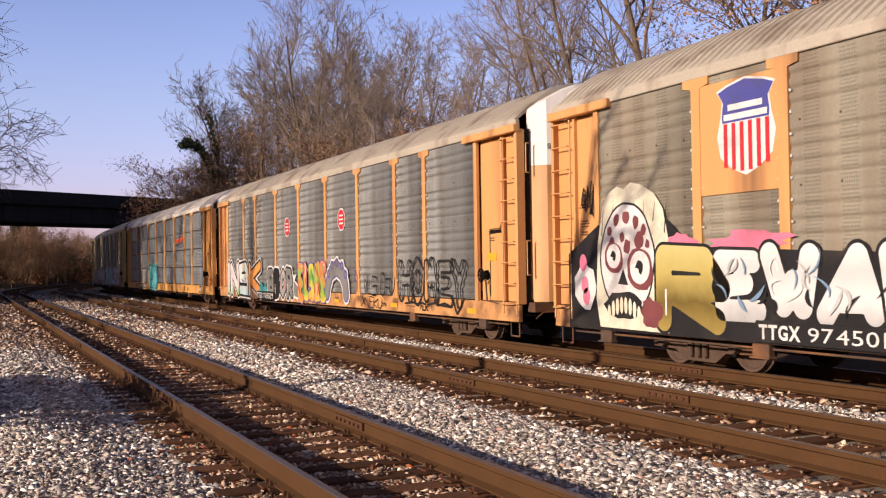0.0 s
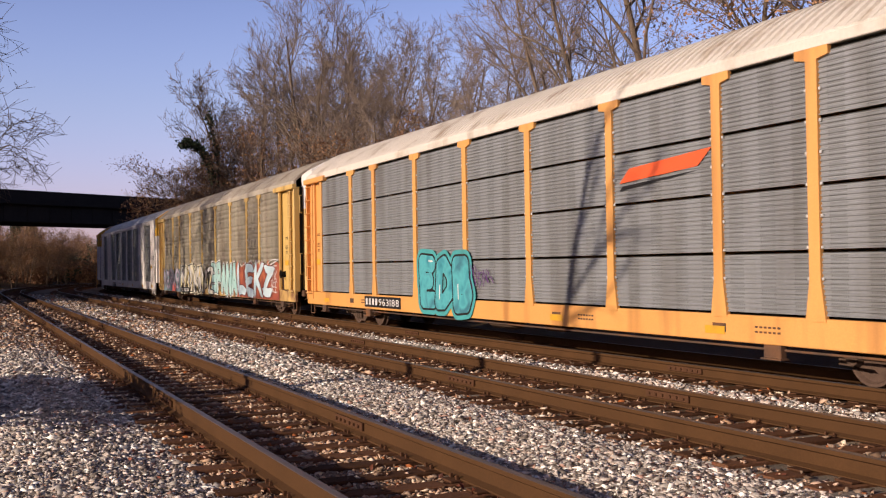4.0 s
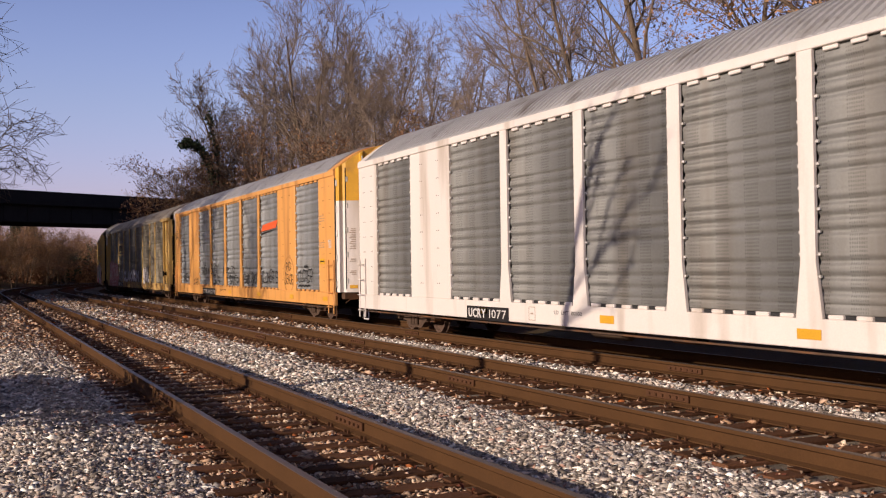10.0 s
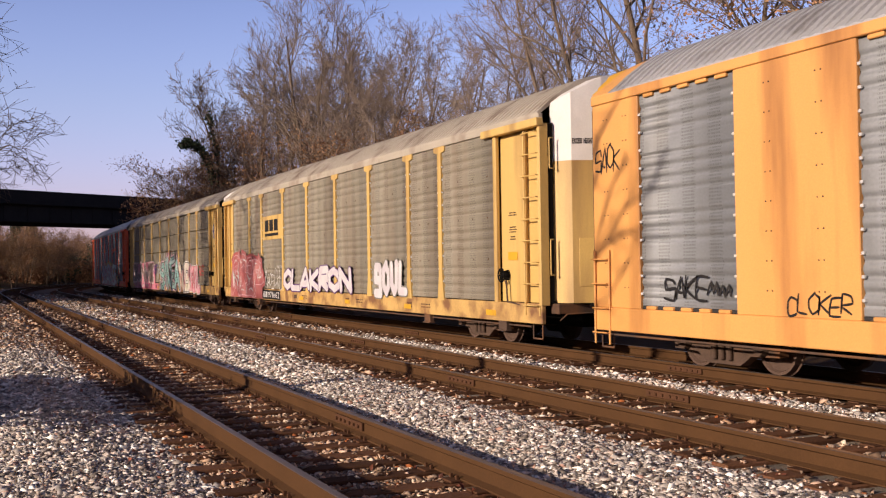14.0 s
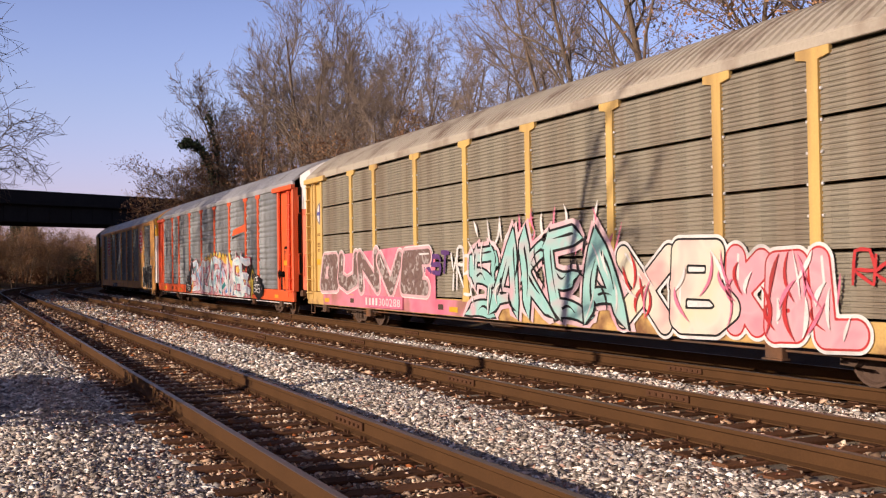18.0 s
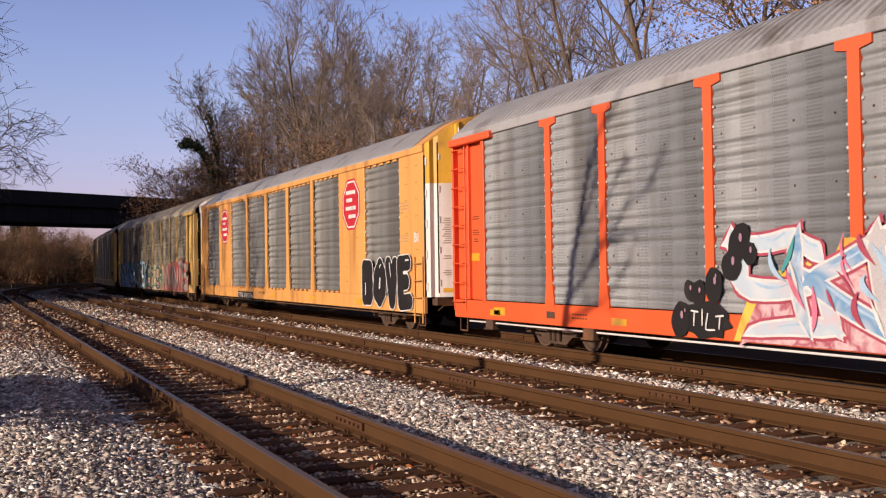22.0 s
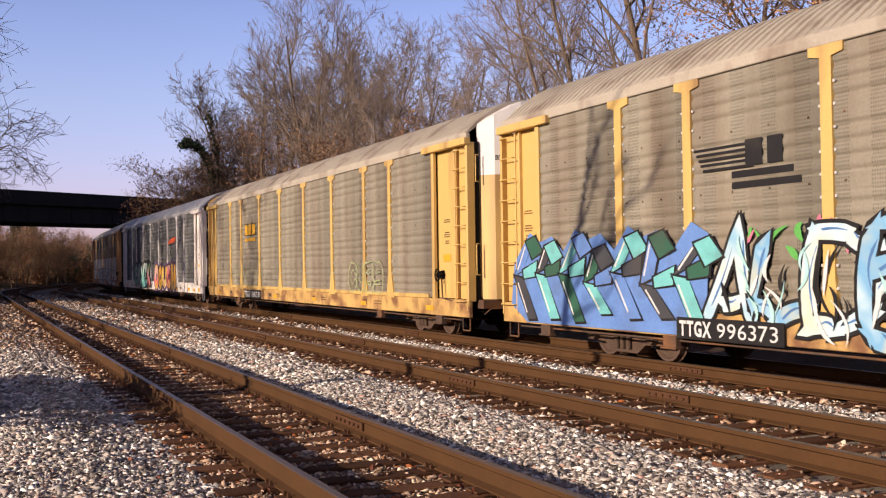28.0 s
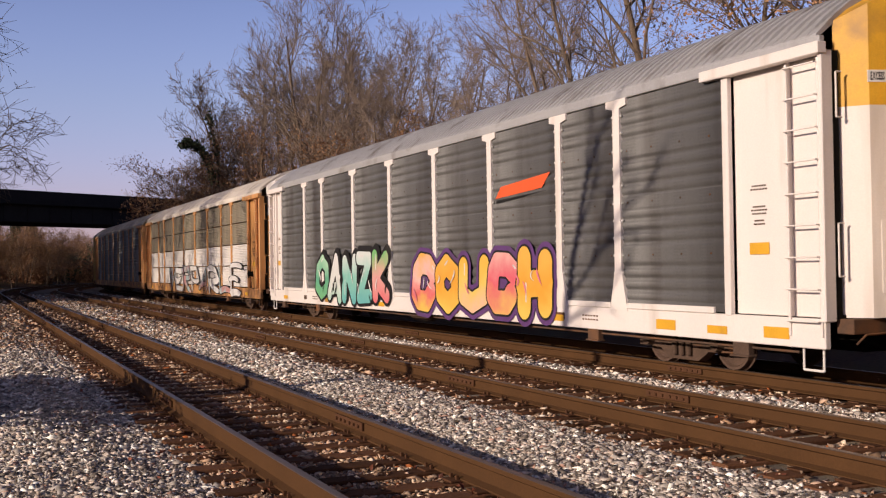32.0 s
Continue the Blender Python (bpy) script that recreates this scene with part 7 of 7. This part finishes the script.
scrawl(7, "RKS", -4.1, -3.1, 1.4, 1.85, 65, red_p, 0.05)
scrawl(7, "SOK", -3.0, -2.1, 1.4, 1.9, 66, K, 0.035)
scrawl(7, "BAE", -3.0, -2.1, 1.0, 1.35, 67, K, 0.03)
sign(7, "painted_sill", -25.5, -15.0, 0.56, 0.92, fades("pinkish", [(0.5, 0.1, 0.16)]), "pink overspray on the sill", -SIDE - 0.024, 0.004)
number(7, "300288", -21.6, -19.0, 0.66, 0.86, W, pink)
for xx in (-1.25, -26.08):
    em = part("badge", flat("badge", blob(xx + LEN_R, 3.45, 0.36, 0.36, 24), -SIDE + 0.082, mat("spray_grey", (0.2, 0.18, 0.15), 0.7)), WAGONS[7], "round grey and white emblem with a blue cross")
    part("badge_face", flat("badge_face", blob(xx + LEN_R, 3.45, 0.29, 0.29, 24), -SIDE + 0.078, W), em)
    part("cross", boxes("cross", [(xx + LEN_R, -SIDE + 0.074, 3.45, 0.11, 0.004, 0.56), (xx + LEN_R, -SIDE + 0.074, 3.45, 0.56, 0.004, 0.11)], badge_blue), em)
# wagon 8: a long flame of pale letters
fl = []
fg = random.Random(70)
for k in range(60):
    t = k / 59
    base = 0.9 + 1.45 * math.sin(math.pi * t) ** 0.6
    fl.append((-17.5 + 11.8 * t + LEN_R, base - 0.1 + (0.3 if k % 3 else 0.0) * fg.uniform(0.1, 1.0) + fg.uniform(-0.06, 0.06)))
part("graffiti", flat("graffiti", [(-17.6 + LEN_R, 0.56)] + fl + [(-5.6 + LEN_R, 0.56)], G_Y - 0.001, fades("flame", [(0.66, 0.36, 0.03), (0.68, 0.48, 0.08), (0.6, 0.26, 0.04)], 2)), WAGONS[8], "orange-yellow sprayed flame edge")
part("graffiti", flat("graffiti", [(-17.3 + LEN_R, 0.56)] + [(x, z - 0.3) for x, z in fl[::2]] + [(-5.8 + LEN_R, 0.56)], G_Y - 0.003, fades("flesh", [(0.5, 0.16, 0.19), (0.6, 0.42, 0.42), (0.36, 0.07, 0.1), (0.55, 0.3, 0.31)], 3.2)), WAGONS[8], "pink and white sprayed backdrop")
wine = mat("spray_wine", (0.34, 0.05, 0.08), 0.6)
ice_blue = paint("ice_blue", (0.34, 0.46, 0.58))
spiky(8, "SKEARNWSE", -17.3, -5.9, 0.6, 2.2, (fades("ice", [(0.6, 0.58, 0.58), (0.42, 0.5, 0.56), (0.55, 0.42, 0.44)], 1.5), fades("ice2", [(0.6, 0.56, 0.55), (0.14, 0.28, 0.45), (0.6, 0.58, 0.55)], 1.6), paint("ash", (0.46, 0.42, 0.42)), fades("ice3", [(0.4, 0.58, 0.56), (0.62, 0.58, 0.56)], 1.5)), W, wine, 71, 0.27, 0.035, 0.04, inner=ice_blue, lap=0.3)
spiky(8, "VX", -11.8, -8.4, 0.57, 1.15, (paint("deep_teal", (0.03, 0.2, 0.21)), blue_p), W, None, 72, 0.26, 0.035)
licks(8, -16.8, -6.2, 0.62, 2.1, (wine, W, pink, ice_blue, teal), 18, 171, 0.5, 0.07)
part("graffiti", flat("graffiti", blob(-5.45 + LEN_R, 1.2, 0.3, 0.5, 16, 0.15, 74), G_Y - 0.006, yellow_p), WAGONS[8], "yellow sprayed patch")
part("graffiti", flat("graffiti", blob(-4.7 + LEN_R, 0.95, 0.75, 0.42, 20, 0.15, 75), G_Y - 0.007, K), WAGONS[8], "black sprayed patch")
scrawl(8, "IZE", -5.3, -4.6, 1.1, 1.35, 76, W, 0.035, G_Y - 0.03)
scrawl(8, "ERS", -5.25, -4.4, 0.8, 1.05, 77, W, 0.035, G_Y - 0.03)
bg = random.Random(78)
part("graffiti", flat("graffiti", blob(-18.2 + LEN_R, 0.85, 0.55, 0.3, 20, 0.15, 79), G_Y - 0.007, K), WAGONS[8], "black sprayed patch")
scrawl(8, "TILT", -18.6, -17.8, 0.72, 0.95, 80, W, 0.03, G_Y - 0.03)
for k in range(19):
    x, z = (-18.9 + 0.2 * k, 0.95 + 0.13 * k) if k < 9 else (-7.0 + 0.34 * (k - 9), 2.1 - 0.12 * (k - 9))
    x, z, r = x + bg.uniform(-0.12, 0.12), z + bg.uniform(-0.16, 0.16), bg.uniform(0.09, 0.23)
    o = part("graffiti", flat("graffiti", blob(x + LEN_R, z, r, r * bg.uniform(0.9, 1.5), 18, 0.06, k, bg.uniform(-0.6, 0.6)), G_Y - 0.014 - 0.0004 * k, K), WAGONS[8], "black sprayed bubble")
    part("glint", flat("glint", blob(x + 0.25 * r + LEN_R, z + 0.35 * r, r * 0.16, r * 0.3, 8), G_Y - 0.03 - 0.0004 * k, paint("mauve", (0.34, 0.2, 0.26))), o)
sl8 = part("badge", flat("badge", [(-9.05 + LEN_R, 3.1), (-6.95 + LEN_R, 3.22), (-6.62 + LEN_R, 3.52), (-8.75 + LEN_R, 3.36)], -SIDE - 0.006, m_red), WAGONS[8], "red-orange slanted emblem with a dark swoosh")
part("swoosh", flat("swoosh", [(-9.1 + LEN_R, 2.96), (-6.8 + LEN_R, 3.18), (-9.0 + LEN_R, 3.05)], -SIDE - 0.006, K), sl8)
sign(8, "notice_plate", -25.2, -24.7, 0.66, 0.82, m_gold, "yellow notice plate", -SIDE - 0.026)
# wagon 9: octagon badges and black bubble letters
for x0, x1 in ((-6.1, -4.4), (-22.35, -20.6)):
    cx = (x0 + x1) / 2 + LEN_R
    b = part("badge", flat("badge", blob(cx, 3.55, 0.82, 0.8, 8, turn=math.pi / 8), -SIDE - 0.004, badge_red), WAGONS[9], "large red octagon badge with white border and bars")
    part("border", flat("border", blob(cx, 3.55, 0.76, 0.74, 8, turn=math.pi / 8), -SIDE - 0.007, W), b)
    part("badge_face", flat("badge_face", blob(cx, 3.55, 0.7, 0.68, 8, turn=math.pi / 8), -SIDE - 0.010, badge_red), b)
    for z, w, dx in ((3.9, 0.8, 0.0), (3.68, 0.5, -0.12), (3.44, 0.85, 0.0), (3.2, 0.6, 0.1)):
        part("badge_bar", boxes("badge_bar", [(cx + dx, -SIDE - 0.014, z, w, 0.004, 0.11)], W), b)
bubbles(9, "BOVE", -4.25, -0.72, 0.57, 2.0, K, W, None, 83, 0.215, 0.032, "black bubble letters with white outline")
number(9, "696054", -19.05, -16.72, 0.56, 0.74)
# wagon 10
sky_blue, sea, bottle, coal = paint("sky_blue", (0.12, 0.22, 0.48)), paint("sea", (0.16, 0.46, 0.44)), paint("dark_green", (0.03, 0.10, 0.06)), paint("coal", (0.05, 0.05, 0.055))
part("graffiti_backing", flat("graffiti_backing", [(-26.75 + LEN_R, 0.9), (-26.1 + LEN_R, 0.57), (-20.6 + LEN_R, 0.57)] + [(-20.5 - 0.42 * k + LEN_R, (2.15, 2.35, 1.95, 2.25)[k % 4]) for k in range(14)] + [(-26.6 + LEN_R, 1.75)], G_Y - 0.002, sky_blue), WAGONS[10], "sky-blue sprayed cloud behind the letters")
shards(10, -26.6, -20.5, 0.6, 2.3, 7, (sky_blue, coal, sea, bottle, sea), 90)
spiky(10, "AUDESK", -20.5, -14.3, 0.58, 2.2, (fades("skies", [(0.2, 0.42, 0.56), (0.5, 0.6, 0.62), (0.56, 0.56, 0.42)], 1.3), fades("skies2", [(0.5, 0.62, 0.64), (0.16, 0.36, 0.55), (0.5, 0.5, 0.36)], 1.3)), K, None, 91, 0.25, 0.055, inner=blue_p, lap=0.2)
licks(10, -20.4, -14.5, 0.6, 2.0, (K, W, cyan), 14, 394, 0.5, 0.06)
licks(10, -20.4, -14.6, 1.7, 2.3, (pink, green_p), 7, 94, 0.4, 0.09, G_Y - 0.002)
part("graffiti_backing", flat("graffiti_backing", [(-14.4 + LEN_R, 0.57), (-8.6 + LEN_R, 0.57)] + [(-8.6 - 0.29 * k + LEN_R, 1.85 + 0.2 * math.sin(k * 1.7)) for k in range(21)], G_Y, fades("rosy", [(0.6, 0.16, 0.3), (0.6, 0.4, 0.2), (0.55, 0.12, 0.24)], 1)), WAGONS[10], "pink sprayed ground behind the letters")
spiky(10, "SEGER", -14.3, -8.7, 0.6, 1.95, (fades("bottle", [(0.03, 0.07, 0.045), (0.05, 0.10, 0.06), (0.3, 0.32, 0.12)], 1.6), coal), fades("lemon_line", [(0.5, 0.52, 0.2), (0.62, 0.58, 0.55)], 2), None, 92, 0.28, 0.045, inner=W)
part("graffiti_backing", flat("graffiti_backing", [(-8.6 + LEN_R, 0.57), (-1.5 + LEN_R, 0.57), (-1.5 + LEN_R, 2.1), (-3.0 + LEN_R, 2.0), (-5.0 + LEN_R, 2.15), (-8.6 + LEN_R, 1.9)], G_Y, fades("crimson", [(0.42, 0.06, 0.06), (0.3, 0.1, 0.08), (0.2, 0.3, 0.28)], 0.8)), WAGONS[10], "crimson sprayed ground behind the letters")
spiky(10, "VANTS", -8.5, -1.6, 0.6, 2.05, fades("dull", [(0.26, 0.2, 0.17), (0.3, 0.24, 0.2), (0.22, 0.17, 0.14)], 1.5), red_p, None, 93, 0.36, 0.05, inner=silver)
for k, z in enumerate((3.42, 3.34, 3.26, 3.18, 3.1)):
    sign(10, "badge_stripe", -20.85 + 0.05 * k, -19.55, z - 0.02, z + 0.02, K, "", -SIDE - 0.006)
sign(10, "badge_block", -19.7, -19.35, 3.1, 3.48, K, "black block emblem on the tan panel", -SIDE - 0.008)
sign(10, "badge_block", -19.25, -18.95, 3.1, 3.48, K, "black block emblem on the tan panel", -SIDE - 0.008)
sign(10, "badge_bar", -20.0, -18.75, 2.94, 3.04, K, "", -SIDE - 0.006)
sign(10, "badge_bar", -20.0, -18.6, 2.78, 2.88, K, "", -SIDE - 0.006)
number(10, "996373", -21.2, -19.0, 0.58, 0.8)
# wagon 11
scrawl(11, "SEKTR", -22.3, -20.5, 1.0, 1.78, 95, paint("lime", (0.34, 0.38, 0.18)), 0.016)
scrawl(11, "NOEM", -20.4, -18.5, 1.0, 1.7, 96, paint("lime", (0.34, 0.38, 0.18)), 0.016)
bubbles(11, "CUBS", -7.9, -5.2, 1.0, 1.85, K, paint("lime", (0.34, 0.38, 0.18)), None, 97, 0.1, 0.03, "pale green outlined graffiti letters", ring=True)
for k in range(3):
    b = sign(11, "badge_block", -20.42 + 0.57 * k, -19.92 + 0.57 * k, 3.02, 3.5, K, "gold block emblem with black edge", -SIDE - 0.004)
    part("badge_face", boxes("badge_face", [(-20.17 + 0.57 * k + LEN_R, -SIDE - 0.010, 3.26, 0.43, 0.006, 0.41)], m_gold), b)
sign(11, "badge_bar", -20.42, -18.75, 2.8, 2.92, m_gold, "", -SIDE - 0.006)
number(11, "988291", -20.5, -18.0, 0.6, 0.82)
# wagon 12
bubbles(12, "OANZK", -21.6, -15.3, 0.58, 2.2, (grade("leaf", [(0.16, 0.4, 0.16), (0.1, 0.32, 0.2), (0.4, 0.6, 0.4)], 0.6, 2.1), grade("mist", [(0.3, 0.5, 0.4), (0.56, 0.56, 0.52), (0.6, 0.58, 0.56)], 0.6, 2.1), grade("lagoon", [(0.1, 0.34, 0.34), (0.2, 0.44, 0.36), (0.56, 0.58, 0.55)], 0.6, 2.1), grade("lagoon"), grade("coral", [(0.6, 0.1, 0.12), (0.6, 0.3, 0.26), (0.16, 0.4, 0.14)], 0.6, 2.1)), K, None, 100, 0.19, 0.085, drop=(0.1, 0.08, K))
licks(12, -21.6, -15.4, 0.65, 1.7, (K, W), 7, 103, 0.5)
bubbles(12, "COUCH", -13.65, -6.9, 0.58, 2.05, (grade("peach", [(0.66, 0.42, 0.08), (0.62, 0.12, 0.12), (0.66, 0.4, 0.34), (0.66, 0.34, 0.06)], 0.6, 2.0, 0.4), grade("amber", [(0.66, 0.44, 0.08), (0.66, 0.3, 0.03), (0.66, 0.36, 0.06)], 0.6, 2.0, 0.4), grade("lemon", [(0.66, 0.4, 0.3), (0.66, 0.46, 0.1), (0.66, 0.36, 0.04)], 0.6, 2.0, 0.4), grade("cherry", [(0.66, 0.44, 0.1), (0.6, 0.1, 0.13), (0.66, 0.34, 0.3)], 0.6, 2.0, 0.4), grade("amber")), K, purple, 101, 0.25, 0.045, rim=0.1)
licks(12, -13.5, -7.0, 0.7, 1.7, (pink, W), 5, 104, 0.4, 0.05)
sl12 = part("badge", flat("badge", [(-9.25 + LEN_R, 3.12), (-7.3 + LEN_R, 3.22), (-6.98 + LEN_R, 3.5), (-9.0 + LEN_R, 3.36)], -SIDE - 0.006, m_red), WAGONS[12], "red-orange slanted emblem")
part("swoosh", flat("swoosh", [(-9.25 + LEN_R, 3.02), (-7.1 + LEN_R, 3.16), (-9.2 + LEN_R, 3.08)], -SIDE - 0.006, K), sl12)
for x in (-0.9, -3.4, -7.2):
    sign(12, "reflector", x - 0.25, x + 0.25, 0.64, 0.8, m_gold, "", -SIDE - 0.026)
# wagon 13
spiky(13, "VERPARLE", -19.5, -2.8, 0.58, 1.85, (fades("soot", [(0.5, 0.46, 0.42), (0.3, 0.4, 0.4), (0.45, 0.2, 0.18), (0.55, 0.5, 0.46)], 0.8), W), K, None, 110, 0.26, 0.04)

# warning words on the doors that face forward
for n in WAGONS:
    if n in (0, 14, 15, 16):
        continue
    if n in (4, 5, 9):
        part("lock_rod", tubes("lock_rod", [((LEN_R + 0.55, -0.84, 1.0), (LEN_R + 0.55, -0.84, 5.1), 0.02, 0.02)], m_bolt, 6), WAGONS[n])
        leaf = Matrix.Translation((LEN_R + 0.335, -1.085, 0)) @ Matrix.Rotation(math.atan2(0.37, 0.18), 4, "Z")
        part("door_print", boxes("door_print", [(0.015 * (q % 3) - 0.02, -0.008, z, 0.2 - 0.03 * (q % 3), 0.008, 0.022) for q, z in enumerate([2.28 + 0.055 * q for q in range(12)] + [1.9, 1.96, 1.5, 1.55, 1.6])], m_print), WAGONS[n], at=leaf)["kind"] = "stuff"
        part("notice_plate", boxes("notice_plate", [(0, -0.008, 1.12, 0.24, 0.012, 0.1)], m_gold), WAGONS[n], "orange notice plate", at=leaf)
        continue
    t = letters("door_words", "EXCESS HEIGHT CAR", -0.29, 0.29, 4.08, 4.18, 0.0, K, 0.035)
    a = math.atan2(0.59, 0.2)
    part("door_words", t, WAGONS[n], "small black warning words", at=Matrix.Translation((LEN_R + 0.405, -0.75, 0)) @ Matrix.Rotation(a, 4, "Z"))
    if n == 12:
        part("word_plate", boxes("word_plate", [(0, 0.006, 4.13, 0.66, 0.008, 0.16)], W), WAGONS[n], "white plate with the warning words", at=Matrix.Translation((LEN_R + 0.405, -0.75, 0)) @ Matrix.Rotation(a, 4, "Z"))
    part("lock_rod", tubes("lock_rod", [((LEN_R + 0.56, -0.1, 1.0), (LEN_R + 0.56, -0.1, 5.3), 0.02, 0.02)], m_steel, 6), WAGONS[n])
    part("door_hatch", boxes("door_hatch", [(0, 0, 0, 0.36, 0.012, 0.95)], MATS["white_side_paint"] if n in (4, 12) else m_yel), WAGONS[n], at=Matrix.Translation((LEN_R + 0.405, -0.75, 1.75)) @ Matrix.Rotation(a, 4, "Z"))

# ---------------------------------------------------------------- what moves


def run(t):
    """How far the train has gone after t seconds, slowing a little."""
    return 10.45 * t - 0.011 * t * t


def wagon_pose(num, t):
    s = OFFSET[num] - LEN_R + run(t)
    a, _ = on_line(s + 9.95, Y_TRAIN, Z_TRAIN)
    b, _ = on_line(s - 9.95, Y_TRAIN, Z_TRAIN)
    d = a - b
    return Matrix.Translation((a + b) / 2) @ Matrix.Rotation(math.atan2(d.y, d.x), 4, "Z")


def motions():
    for num, car in WAGONS.items():
        walk(car, [(t, wagon_pose(num, t)) for t in range(33)])
    # the wheels roll while their wagon passes near
    for w, num, x in WHEELS:
        home = w.matrix_local.copy()
        rows, last = [(0.0, home)], 0.0
        for k in range(1, 32 * 18):
            t = k / 18
            place = OFFSET[num] - LEN_R + x + run(t)
            if -45 < place < -6 and t < 31.95:
                if len(rows) == 1 and t > 0.1:
                    last = run(t)
                    rows.append((t, home))
                else:
                    rows.append((t, home @ Matrix.Rotation((run(t) - last) / 0.405, 4, "Y")))
        rows.append((32.0, rows[-1][1]))
        walk(w, rows)


motions()
